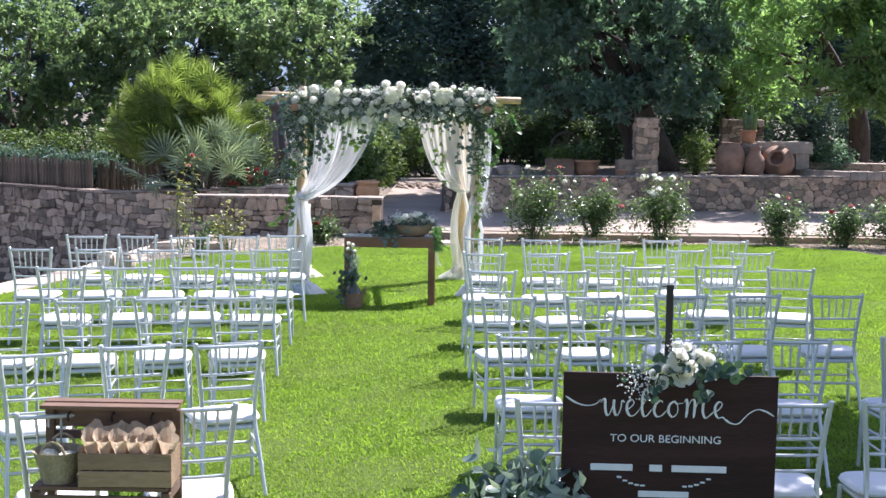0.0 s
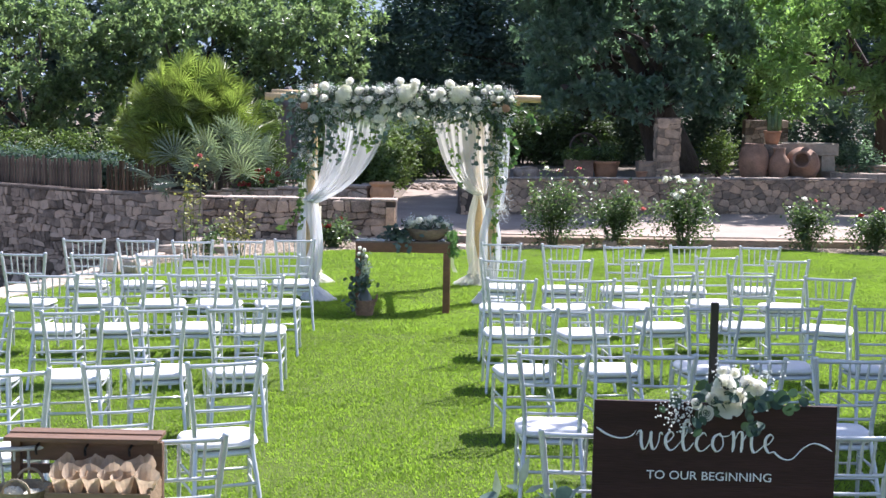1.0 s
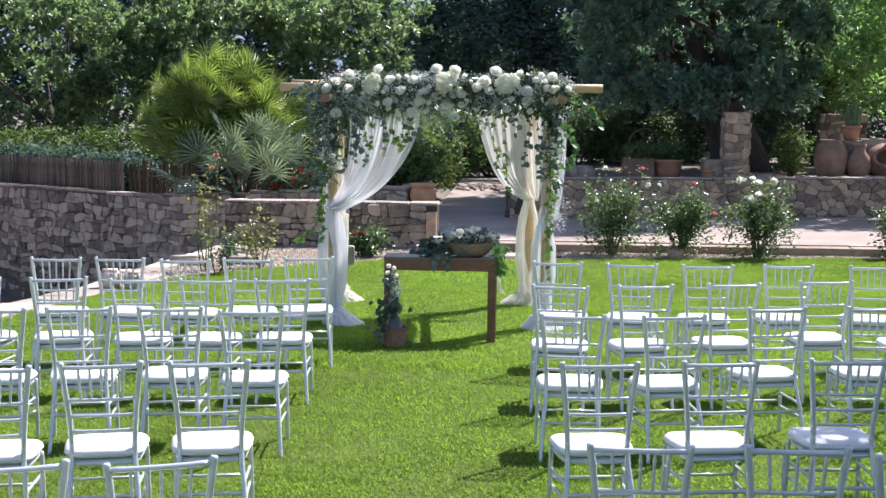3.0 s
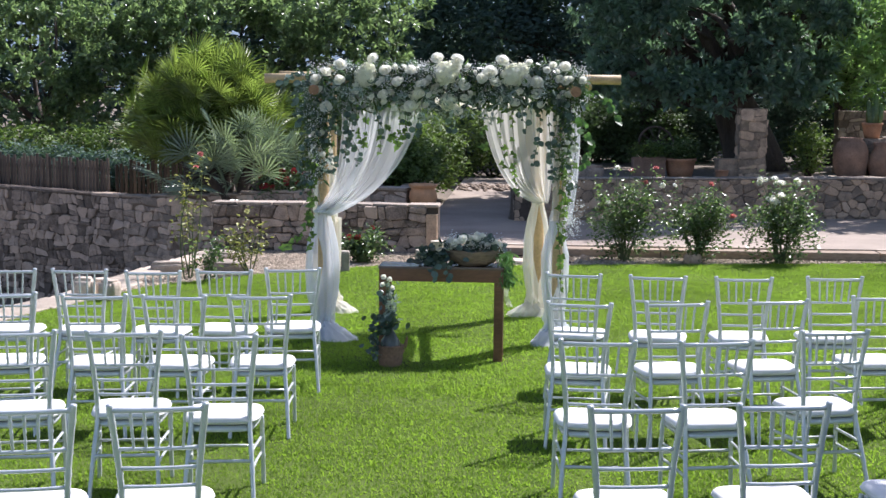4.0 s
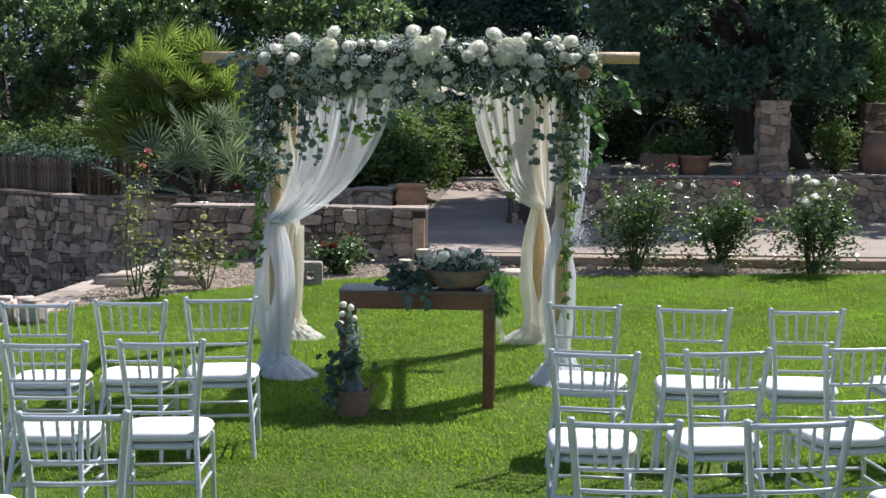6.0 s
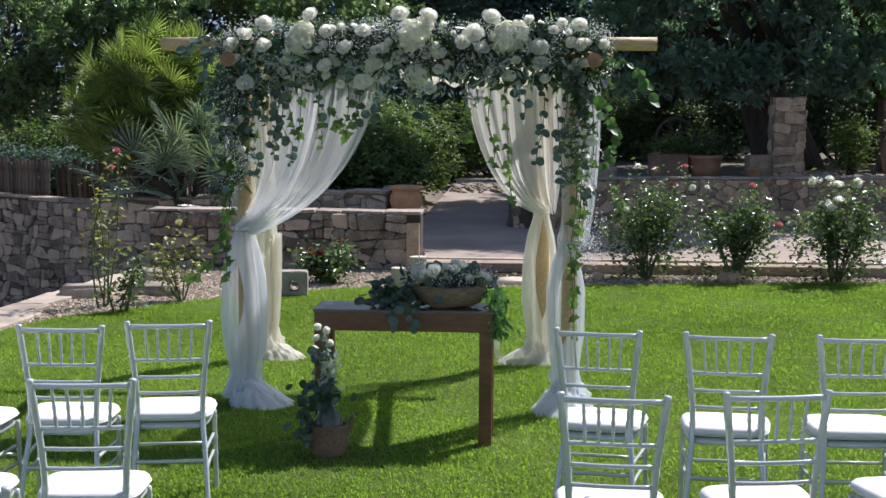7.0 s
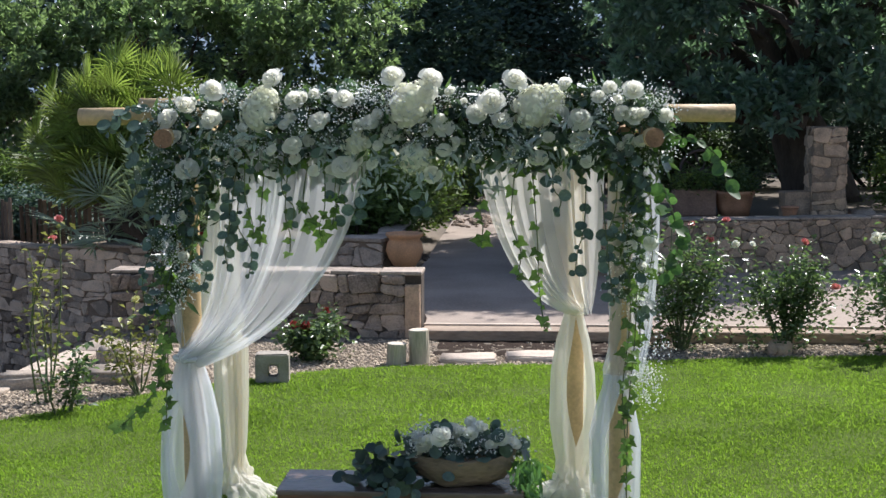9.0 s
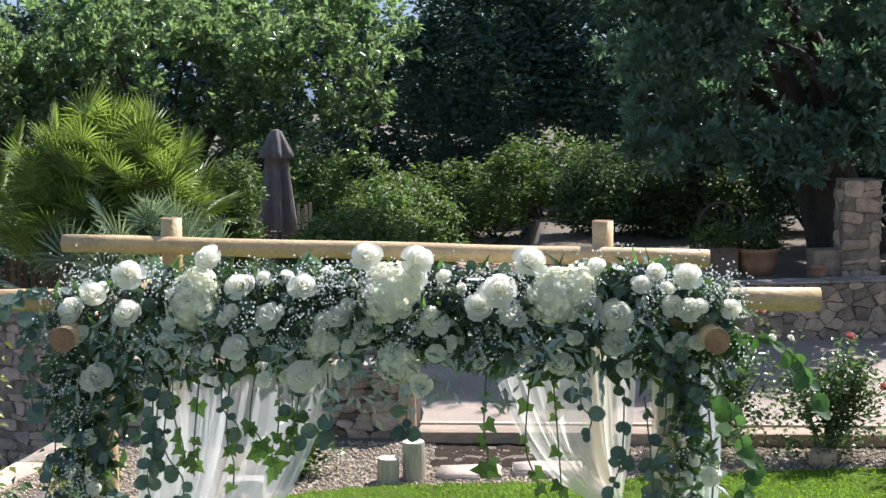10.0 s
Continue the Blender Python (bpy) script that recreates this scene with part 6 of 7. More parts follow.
mesh_part("fern", np_mesh("fern", *v1), M_BRANCH, bowl, "drooping green fern", kind="stuff")
for x in (-0.3, -0.2):
    leafy_vine("eucalyptus_trail", bowl, [(x, -0.14, 0.03), (x, -0.21, 0.0), (x + 0.02, -0.22, -0.08)], ROUND_LEAF, 0.022, 0.06)
# a ribbon hangs behind the table leg
rows = [[(0.565 + 0.02 * math.sin(i * 0.5) + u * (0.03 + 0.02 * i / 14), -0.83 + 0.01 * math.sin(u * 9 + i), TZ - 0.02 - 0.35 * i / 14) for u in (0, 0.33, 0.66, 1)] for i in range(15)]
ob = cloth("ribbon", "", rows, M_CREAM)
tagged(ob, "pale frayed ribbon hanging from the table end", "ribbon")

# basket bottle with greenery on the grass
dj = thing("bottle_planter", "glass demijohn in a brown basket with trailing eucalyptus", "planter", Matrix.Translation((-0.36, -1.42, gz(-0.36, -1.42))))
part("basket", lathe([(0.085, 0), (0.098, 0.06), (0.106, 0.14), (0.112, 0.19), (0.10, 0.195), (0.09, 0.15)], 22, 0.02), M_TERRA_D, dj, "brown woven basket")
part("bottle", lathe([(0.07, 0.05), (0.085, 0.15), (0.08, 0.22), (0.05, 0.275), (0.024, 0.32), (0.022, 0.38), (0.026, 0.39), (0.015, 0.395)], 20), M_GLASS, dj, "smoky glass bottle", smooth=True)
for s in (-1, 1):
    part("handle", tube(bmesh.new(), spline([(s * 0.108, -0.02, 0.13), (s * 0.135, 0, 0.2), (s * 0.135, 0, 0.26), (s * 0.11, 0.02, 0.17)], 10), 0.007, 6), M_TERRA_D, dj)
p = np.concatenate([np.stack([rng.normal(-0.02, 0.026, 70), rng.normal(-0.03, 0.03, 70), rng.uniform(0.3, 0.70, 70)], -1),
                    np.stack([rng.normal(-0.105, 0.036, 70), rng.normal(-0.06, 0.04, 70), rng.uniform(0.1, 0.46, 70)], -1),
                    np.stack([rng.normal(0.02, 0.055, 36), rng.normal(-0.06, 0.04, 36), rng.uniform(0.3, 0.46, 36)], -1)])
v1 = scatter(*ROUND, p, rand_way(len(p), (0, -0.5, -0.4)), rand_way(len(p), (0, -0.9, 0.5), 0.5), rng.uniform(0.034, 0.058, len(p)))
mesh_part("eucalyptus", np_mesh("eucalyptus", *v1), M_EUC, dj, kind="stuff")
p = rng.normal(0, 1, (60, 3)) * np.array([0.025, 0.02, 0.06]) + np.array([0.02, -0.08, 0.5])
v1 = scatter(*SLIM, p, rand_way(60, (0, -0.3, 0.6), 0.6), rand_way(60, (0, -1, 0.2), 0.4), rng.uniform(0.05, 0.08, 60))
mesh_part("dusty_leaves", np_mesh("dusty_leaves", *v1), M_DUSTY, dj, kind="stuff")
for x, z in ((-0.06, 0.70), (0.02, 0.67), (-0.02, 0.6), (-0.05, 0.76), (0.0, 0.74)):
    add_rose(dj, (x, -0.07, z), 0.019, name="lisianthus")
part("flower_stem", tube(bmesh.new(), spline([(0.0, 0, 0.38), (-0.03, -0.02, 0.55), (-0.03, -0.05, 0.75)], 8), 0.004, 5), M_STEM, dj)


# ---- rose bed ----
def rose_bush(x, y, wide, high, leaf, flowers, label, seed, shoots=0, canes=13):
    wide = wide * 1.15
    r = random.Random(seed)
    t = thing("rose_bush", label, "rose bush", Matrix.Translation((x, y, gz(x, y))), group="rose bushes")
    centres = []
    for k in range(canes + shoots):
        az, out = r.uniform(0, 6.28), r.uniform(0.2, 1) * wide / 2
        h = high * r.uniform(0.66, 0.98) if k < canes else high * r.uniform(1.02, 1.15)
        tip = Vector((math.cos(az) * out, math.sin(az) * out * 0.7, h))
        bm = bmesh.new()
        pts = limb(bm, (r.uniform(-.06, .06), r.uniform(-.06, .06), -0.05), tip, 0.011, 0.004, 0.08, 8, 5)
        part("cane", bm, M_STEM, t)
        for q in pts[3:]:
            centres += [q] * (3 if 3 < k < canes else 1)
        if k >= canes or k < len(flowers) - shoots:
            colour = flowers[k % len(flowers)]
            for extra in range(2 if len(flowers) > 6 else 0):
                add_rose(t, tip + Vector((r.uniform(-.07, .07), r.uniform(-.07, .03), r.uniform(-.06, .04))), r.uniform(0.035, 0.055), (0, -0.6, 0.8), "bloom")
            f = add_rose(t, tip + Vector((0, 0, 0.01)), r.uniform(0.03, 0.048), (0, -0.6, 0.8), "bloom")
            if colour is not M_PETAL:
                f.data = f.data.copy()
                f.data.materials.clear()
                f.data.materials.append(colour)
    body = [(0, 0, high * 0.36, wide * 0.48, wide * 0.34, high * 0.36), (wide * 0.2, 0, high * 0.6, wide * 0.25, wide * 0.22, high * 0.2), (-wide * 0.2, 0, high * 0.55, wide * 0.25, wide * 0.22, high * 0.22)]
    c = np.concatenate([np.array(centres), lobes(body, int(130 * wide * high * (canes > 5)) + 2)[0]])
    v, f = leaf_cloud(c, (0.06, 0.06, 0.06), 7, 0.068, slim=0.6)
    mesh_part("foliage", np_mesh("foliage", v, f), leaf, t)


W, P, Y, R = M_PETAL, M_PINK, M_YELLOW, M_RED
rose_bush(2.10, 7.22, 0.90, 1.22, M_ROSELEAF, [P, W, P, P, W], "leafy rose bush with pink blooms in gravel", 1, 3)
rose_bush(3.12, 7.20, 0.92, 0.98, M_ROSELEAF, [P, P, W, W], "leafy rose bush with coral blooms in gravel", 2, 3)
rose_bush(4.26, 7.05, 1.02, 1.10, M_ROSELEAF, [W, W, Y, W, W, W, W, W], "rose bush full of white blooms in gravel", 3, 4)
rose_bush(6.45, 7.25, 0.80, 0.80, M_ROSELEAF, [W, P], "loose rose bush in gravel beside the terrace", 4, 2)
rose_bush(7.45, 6.95, 0.85, 0.70, M_ROSELEAF, [R, P, W], "low rose bush with a few red blooms", 5, 2)
rose_bush(8.35, 6.75, 1.0, 0.85, M_ROSELEAF, [R, W, P], "broad rose bush with red blooms", 6, 2)
rose_bush(9.6, 6.3, 0.9, 0.8, M_ROSELEAF, [W, P], "rose bush with pale blooms beside the terrace", 7, 2)
rose_bush(-3.18, 3.88, 0.66, 0.52, M_ROSELEAF, [W], "small sparse rose bush in pale gravel", 8, 0, 5)
rose_bush(-2.82, 4.72, 0.55, 0.72, M_YELLOWLEAF, [Y], "yellowing rose bush in pale gravel", 9, 1, 5)
rose_bush(-1.58, 6.42, 0.60, 0.42, M_ROSELEAF, [R, R, P], "low rose bush with red blooms below the wall", 10, 1)
rose_bush(-3.5, 4.3, 0.30, 1.35, M_YELLOWLEAF, [P], "tall thin rose with sparse leaves on a few canes", 11, 2, 3)

# ---- pots and jars on the raised bed ----
BED = 0.64


def jar(name, label, x, y, z, rad, high, kind, material):
    prof = {"jar": [(0.62, 0), (0.85, 0.15), (1.0, 0.45), (0.97, 0.7), (0.8, 0.88), (0.62, 0.95), (0.66, 1.0), (0.56, 1.0), (0.5, 0.9)],
            "jug": [(0.6, 0), (0.85, 0.2), (1.0, 0.45), (0.9, 0.62), (0.55, 0.78), (0.48, 0.9), (0.6, 1.0), (0.5, 1.0), (0.42, 0.85)],
            "pot": [(0.66, 0), (0.8, 0.35), (0.9, 0.7), (0.92, 0.82), (1.0, 0.84), (1.0, 1.0), (0.9, 1.0), (0.84, 0.8)],
            "belly": [(0.55, 0), (0.85, 0.25), (1.0, 0.5), (0.92, 0.72), (0.8, 0.8), (0.86, 0.86), (1.0, 0.93), (1.0, 1.0), (0.88, 1.0), (0.75, 0.85)]}[kind]
    t = thing(name, label, "pot", Matrix.Translation((x, y, z - 0.01)))
    part("body", lathe([(r_ * rad, h * high) for r_, h in prof], 26), material, t, smooth=True)
    return t


jar("storage_jar", "large brown clay storage jar on the raised bed", 6.82, 14.15, BED, 0.33, 0.80, "jar", M_TERRA_D)
jar("clay_jug", "tall clay jug beside a storage jar", 7.36, 14.1, BED, 0.25, 0.72, "jug", M_TERRA_D)
pt = jar("cactus_pot", "terracotta pot with cactus stems on a jug", 7.28, 14.5, BED + 0.78, 0.2, 0.3, "pot", M_TERRA)
for k, (dx, h) in enumerate(((-0.06, 0.5), (0.05, 0.62), (0.0, 0.4), (0.12, 0.45))):
    bm = tube(bmesh.new(), [(dx, 0, 0.2), (dx * 1.2, 0, 0.2 + h * 0.5), (dx * 1.3, 0.02, 0.2 + h), (dx * 1.3, 0.02, 0.23 + h)], [0.05, 0.055, 0.045, 0.01], 10)
    part("cactus_stem", bm, M_ROSELEAF, pt, smooth=True)
bm = box(bmesh.new(), (0, 0, 0.39), (0.42, 0.42, 0.78), 0.02, 0, 0.01)
ob = part("stone_plinth", bm, M_STONE_D)
ob.location = (7.28, 14.5, BED - 0.005)
tagged(ob, "grey stone plinth under a cactus pot", "plinth")
t = thing("tilted_jar", "old clay jar lying on its side with an open mouth", "pot", Matrix.Translation((7.9, 14.25, BED + 0.36)) @ Matrix.Rotation(radians(72), 4, "X") @ Matrix.Rotation(radians(-14), 4, "Y"))
part("body", lathe([(0.2, -0.5), (0.34, -0.35), (0.39, -0.05), (0.33, 0.2), (0.2, 0.33), (0.2, 0.37), (0.15, 0.37), (0.14, 0.25), (0.2, 0.1)], 26), M_TERRA_D, t, smooth=True)
t = thing("stone_trough", "rough grey stone trough on two supports", "trough", Matrix.Translation((8.15, 14.85, BED)))
bm = bmesh.new()
for c_, s_ in (((0, 0, 0.58), (1.25, 0.5, 0.1)), ((0, -0.22, 0.7), (1.25, 0.08, 0.2)), ((0, 0.22, 0.7), (1.25, 0.08, 0.2)), ((-0.58, 0, 0.7), (0.09, 0.4, 0.2)), ((0.58, 0, 0.7), (0.09, 0.4, 0.2))):
    box(bm, c_, s_, 0.02, 0, 0.005)
part("basin", bm, M_CONC, t)
for x in (-0.42, 0.42):
    part("support", box(bmesh.new(), (x, 0, 0.265), (0.3, 0.42, 0.55), 0.02, 0, 0.01), M_CONC, t)
pt = thing("round_planter", "broad terracotta planter with dark shrubs", "planter", Matrix.Translation((3.58, 14.0, BED - 0.01)))
part("body", lathe([(0.22, 0), (0.26, 0.16), (0.285, 0.31), (0.31, 0.33), (0.31, 0.38), (0.28, 0.38), (0.26, 0.3)], 28), M_TERRA, pt, smooth=True)
v, f = leaf_cloud(lobes([(0, 0, 0.5, 0.3, 0.26, 0.2)], 70)[0], (0.06, 0.06, 0.06), 16, 0.07)
mesh_part("foliage", np_mesh("foliage", v, f), M_ROSELEAF, pt)
pt = thing("trough_planter", "long brown clay planter with dark leaves", "planter", Matrix.Translation((2.98, 14.0, BED - 0.01)))
part("body", box(bmesh.new(), (0, 0, 0.2), (0.62, 0.42, 0.4), 0.03, 0, 0.008), M_TERRA_D, pt)
v, f = leaf_cloud(lobes([(0, 0, 0.5, 0.33, 0.25, 0.16)], 60)[0], (0.06, 0.06, 0.06), 14, 0.07)
mesh_part("foliage", np_mesh("foliage", v, f), M_LEAF_D, pt)
jar("small_pot", "small terracotta pot beside a pillar", 4.28, 13.30, BED + 0.04, 0.13, 0.16, "pot", M_TERRA)
wh = thing("cart_wheel", "old rusty iron cart wheel standing in leaves", "wheel", pose(3.15, 14.45, BED + 0.62, 78, 0, 10))
part("rim", tube(bmesh.new(), [(0.34 * math.cos(a), 0.34 * math.sin(a), 0) for a in np.linspace(0, 2 * math.pi, 33)], 0.022, 6, False), M_IRON, wh)
for k in range(10):
    a = k * math.pi / 5
    part("spoke", tube(bmesh.new(), [(0.05 * math.cos(a), 0.05 * math.sin(a), 0), (0.34 * math.cos(a), 0.34 * math.sin(a), 0)], 0.011, 5), M_IRON, wh)
part("hub", tube(bmesh.new(), [(0, 0, -0.07), (0, 0, 0.07)], 0.06, 10), M_IRON, wh)
pt = jar("wall_pot", "pale terracotta pot in an iron stand on the wall", -1.12, 11.15, 0.20, 0.25, 0.45, "belly", M_TERRA_P)
for s in (-1, 1):
    part("iron_scroll", tube(bmesh.new(), [(s * (0.28 + 0.05 * math.cos(a) * (1 - a / 14)), -0.05, 0.12 + 0.05 * math.sin(a) * (1 - a / 14)) for a in np.linspace(0, 9, 24)], 0.008, 5), M_IRON, pt)
for k, (x, y, s, h) in enumerate(((5.4, 13.7, 0.35, 0.14), (6.2, 13.75, 0.3, 0.12), (7.6, 13.75, 0.4, 0.12), (1.2, 12.6, 0.5, 0.35), (1.8, 12.75, 0.5, 0.3))):
    rough_block("boulder", "grey boulder on the raised bed", "boulder", (x, y, BED + h / 2 - 0.03), (s, s * 0.7, h), M_STONE_D if k > 2 else M_CAP, k, 0.03)
shrub("dark green conifer bush beside a trough", 9.35, 15.3, BED, [(0, 0, 0.36, 0.42, 0.32, 0.34)], 120, 30, M_LEAF_B, 0.09)
ledge = thing("stone_ledge", "low curved ledge of pale cut stones on the raised bed", "ledge", Matrix.Translation((9.6, 14.6, BED)))
for k in range(9):
    a = math.pi * (1.08 + 0.105 * k)
    ob = part("ledge_stone", box(bmesh.new(), (0, 0, 0.09), (0.36, 0.26, 0.20), 0.02, 0, 0.008), M_CAP, ledge)
    ob.matrix_basis = Matrix.Translation((1.05 * math.cos(a), 0.75 * math.sin(a), 0)) @ Matrix.Rotation(math.atan2(0.75 * math.cos(a), -1.05 * math.sin(a)), 4, "Z")
shrub("light leafy bush behind clay jars", 6.2, 15.0, BED, [(0, 0, 0.55, 0.3, 0.25, 0.4)], 70, 24, M_LEAF_D, 0.08)
# masonry remnant behind the jars
hut = thing("ruined_wall", "short pale stone wall remnant under trees", "wall remnant", Matrix.Translation((7.0, 16.2, 0)))
part("wall_core", box(bmesh.new(), (0.5, 0.2, 1.2), (1.0, 0.36, 1.44)), M_MORTAR, hut)
stones(hut, [[(x, z + 0.42) for x, z in c_] for c_ in coursed(1.0, 1.5, 0.16, 77, 1.4)], M_STONE_D, 0.03, 0.005, 77)

# red geraniums at the palm's foot
ger = shrub("red geraniums at the foot of a palm", -3.75, 12.25, gz(-3.75, 12.4), [(0, 0, 0.3, 0.45, 0.2, 0.2)], 60, 22, M_ROSELEAF, 0.07, "flowers")
for k in range(12):
    f_ = add_rose(ger, (rnd.uniform(-.42, .42), -0.2 + rnd.uniform(-.05, .1), rnd.uniform(0.18, 0.52)), 0.05, name="bloom")
    f_.data = f_.data.copy()
    f_.data.materials.clear()
    f_.data.materials.append(M_RED)

# closed parasol
um = thing("parasol", "closed grey parasol behind the fence", "parasol", Matrix.Translation((-4.27, 20.0, gz(-4.27, 20))))
part("pole", tube(bmesh.new(), [(0, 0, -0.05), (0, 0, 2.45)], 0.025, 8), M_IRON, um)
bm = bmesh.new()
rings = []
for z, r_, fold in ((2.47, 0.04, 0), (2.44, 0.10, 0.1), (2.25, 0.20, 0.2), (2.06, 0.30, 0.28), (1.97, 0.335, 0.34), (1.95, 0.31, 0.34), (1.97, 0.21, 0.25), (1.7, 0.245, 0.3), (1.3, 0.29, 0.4), (0.95, 0.34, 0.45), (0.5, 0.395, 0.5), (0.48, 0.33, 0.4)):
    wave = [1 - fold * (0.5 + 0.5 * math.cos(7 * a + 0.6 * math.sin(2 * a))) for a in (2 * math.pi * k / 48 for k in range(48))]
    rings.append([bm.verts.new((r_ * q * math.cos(2 * math.pi * k / 48), r_ * q * math.sin(2 * math.pi * k / 48), z - 0.05 * (1 - q) * (r_ > 0.3))) for k, q in enumerate(wave)])
for a, b in zip(rings, rings[1:]):
    for k in range(48):
        bm.faces.new((a[k], a[(k + 1) % 48], b[(k + 1) % 48], b[k]))
part("canopy", bm, M_CLOTH, um, "folded dark cloth canopy", smooth=True)


# ---- welcome sign ----
def lettering(text, size, material, parent, name, at, shear=0.0, wide=1.0, spacing=1.0):
    """Flat raised letters, centred on a place of the board (x along, z up)."""
    cu = bpy.data.curves.new(name, "FONT")
    cu.body, cu.size, cu.align_x, cu.extrude, cu.shear, cu.space_character = text, size, "CENTER", 0.0015, shear, spacing
    tmp = bpy.data.objects.new(name, cu)
    scene.collection.objects.link(tmp)
    me = bpy.data.meshes.new_from_object(tmp.evaluated_get(bpy.context.evaluated_depsgraph_get()))
    bpy.data.objects.remove(tmp)
    bm = bmesh.new()
    bm.from_mesh(me)
    left = set(bm.verts)
    while left:
        todo, found = [left.pop()], []
        while todo:
            v = todo.pop()
            found.append(v)
            for e in v.link_edges:
                o = e.other_vert(v)
                if o in left:
                    left.discard(o)
                    todo.append(o)
        place = {v: i for i, v in enumerate(found)}
        one = bpy.data.meshes.new(name)
        one.from_pydata([v.co[:] for v in found], [], [[place[v] for v in f.verts] for f in {f for v in found for f in v.link_faces}])
        ob = mesh_part(name, one, material, parent)
        ob.matrix_basis = Matrix.Translation(at) @ Matrix.Rotation(radians(90), 4, "X") @ Matrix.Diagonal((wide, 1, 1, 1))
    bm.free()


sg = thing("welcome_sign", "dark wooden welcome board with white lettering", "sign", pose(1.879, -10.38, 0.0, -3, 0.7, 0.5))
BZ = 0.752
bd = part("board", box(bmesh.new(), (0, 0.012, BZ), (1.016, 0.024, 0.66), 0.003), M_SIGN, sg, "dark walnut board")
lettering("TO OUR BEGINNING", 0.051, M_INK, bd, "letter", (-0.018, -0.004, BZ + 0.004), 0, 1.09)


def pen(name, at, size, *strokes):
    """A written letter: strokes of a broad pen, thicker where they run down."""
    bm = bmesh.new()
    for stroke in strokes:
        pts = spline([(at[0] + x * size, 0, BZ + at[1] + z * size * (0.82 if size < 0.5 else 1.0)) for x, z in stroke], 9 * len(stroke))
        rad = []
        for k in range(len(pts)):
            d = (pts[min(k + 1, len(pts) - 1)] - pts[max(k - 1, 0)]).normalized()
            rad.append((0.0030 + 0.0042 * max(0.0, -d.z)) * min(1.0, 0.35 + 0.12 * min(k, len(pts) - 1 - k)))
        tube(bm, pts, rad, 6)
    for v in bm.verts:
        v.co.y = v.co.y * 0.3 - 0.002
    part(name, bm, M_INK, bd, smooth=True)


SMALL_E = [(0, 0.35), (0.25, 0.5), (0.42, 0.8), (0.3, 0.98), (0.12, 0.75), (0.1, 0.35), (0.25, 0.04), (0.45, 0.08), (0.68, 0.4)]
SLOPE = 0.125
pen("letter", (-0.330, SLOPE), 0.10, [(0, 0.75), (0.12, 0.98), (0.2, 0.9), (0.22, 0.4), (0.3, 0.05), (0.42, 0.1), (0.55, 0.5), (0.62, 0.95), (0.62, 0.5), (0.7, 0.08), (0.82, 0.08), (0.95, 0.45), (1.0, 0.9), (1.12, 0.8)])
pen("letter", (-0.215, SLOPE), 0.10, SMALL_E)
pen("letter", (-0.150, SLOPE), 0.10, [(0, 0.35), (0.3, 0.9), (0.42, 1.45), (0.32, 1.62), (0.2, 1.3), (0.16, 0.5), (0.25, 0.05), (0.42, 0.1), (0.62, 0.45)])
pen("letter", (-0.085, SLOPE), 0.10, [(0.5, 0.8), (0.38, 0.97), (0.16, 0.75), (0.08, 0.35), (0.22, 0.03), (0.45, 0.1), (0.68, 0.4)])
pen("letter", (-0.018, SLOPE), 0.10, [(0.4, 0.97), (0.15, 0.75), (0.1, 0.3), (0.3, 0.02), (0.52, 0.3), (0.5, 0.75), (0.36, 0.95), (0.5, 0.8), (0.8, 0.86)])
pen("letter", (0.064, SLOPE), 0.112, [(0, 0.8), (0.1, 0.95), (0.14, 0.5), (0.1, 0)], [(0.12, 0.4), (0.3, 0.9), (0.44, 0.9), (0.45, 0.4), (0.42, 0)], [(0.45, 0.4), (0.64, 0.9), (0.8, 0.9), (0.8, 0.35), (0.9, 0.03), (1.05, 0.1), (1.3, 0.4)])
pen("letter", (0.202, SLOPE), 0.10, SMALL_E[:-1] + [(0.55, 0.05)])
pen("flourish", (0, 0), 1.0, [(-0.498, 0.215), (-0.45, 0.185), (-0.40, 0.172), (-0.355, 0.18), (-0.330, 0.205)])
pen("flourish", (0, 0), 1.0, [(0.25, 0.130), (0.285, 0.105), (0.325, 0.104), (0.37, 0.15), (0.41, 0.172), (0.45, 0.165), (0.492, 0.142)])
for x, wd in ((-0.27, 0.20), (-0.06, 0.06), (0.145, 0.26)):
    part("name_bar", box(bmesh.new(), (x, -0.003, BZ - 0.12), (wd, 0.006, 0.032), 0.002), M_INK, bd)
part("date_bar", box(bmesh.new(), (-0.02, -0.003, BZ - 0.245), (0.24, 0.006, 0.03), 0.002), M_INK, bd)
for s in (-1, 1):
    for k in range(5):
        x = -0.02 + s * (0.10 + 0.028 * k)
        part("printed_leaf", box(bmesh.new(), (x, -0.003, BZ - 0.205 + 0.004 * k * k * 0.6), (0.022, 0.005, 0.008), 0.001), M_INK, bd)

es = thing("easel", "black wooden easel holding the welcome board", "easel", pose(1.893, -10.35, 0))
part("mast", box(bmesh.new(), (-0.015, 0.06, 0.755), (0.034, 0.02, 1.50), 0.006), M_BLACK, es)
for s in (-1, 1):
    part("leg", tube(bmesh.new(), [(s * 0.06, 0.055, 1.12), (s * 0.33, 0.045, -0.02)], 0.015, 6), M_BLACK, es)
part("leg", tube(bmesh.new(), [(-0.015, 0.09, 1.15), (-0.015, 0.21, -0.02)], 0.015, 6), M_BLACK, es)
part("ledge", box(bmesh.new(), (0, -0.01, 0.408), (0.7, 0.14, 0.02), 0.004), M_BLACK, es)

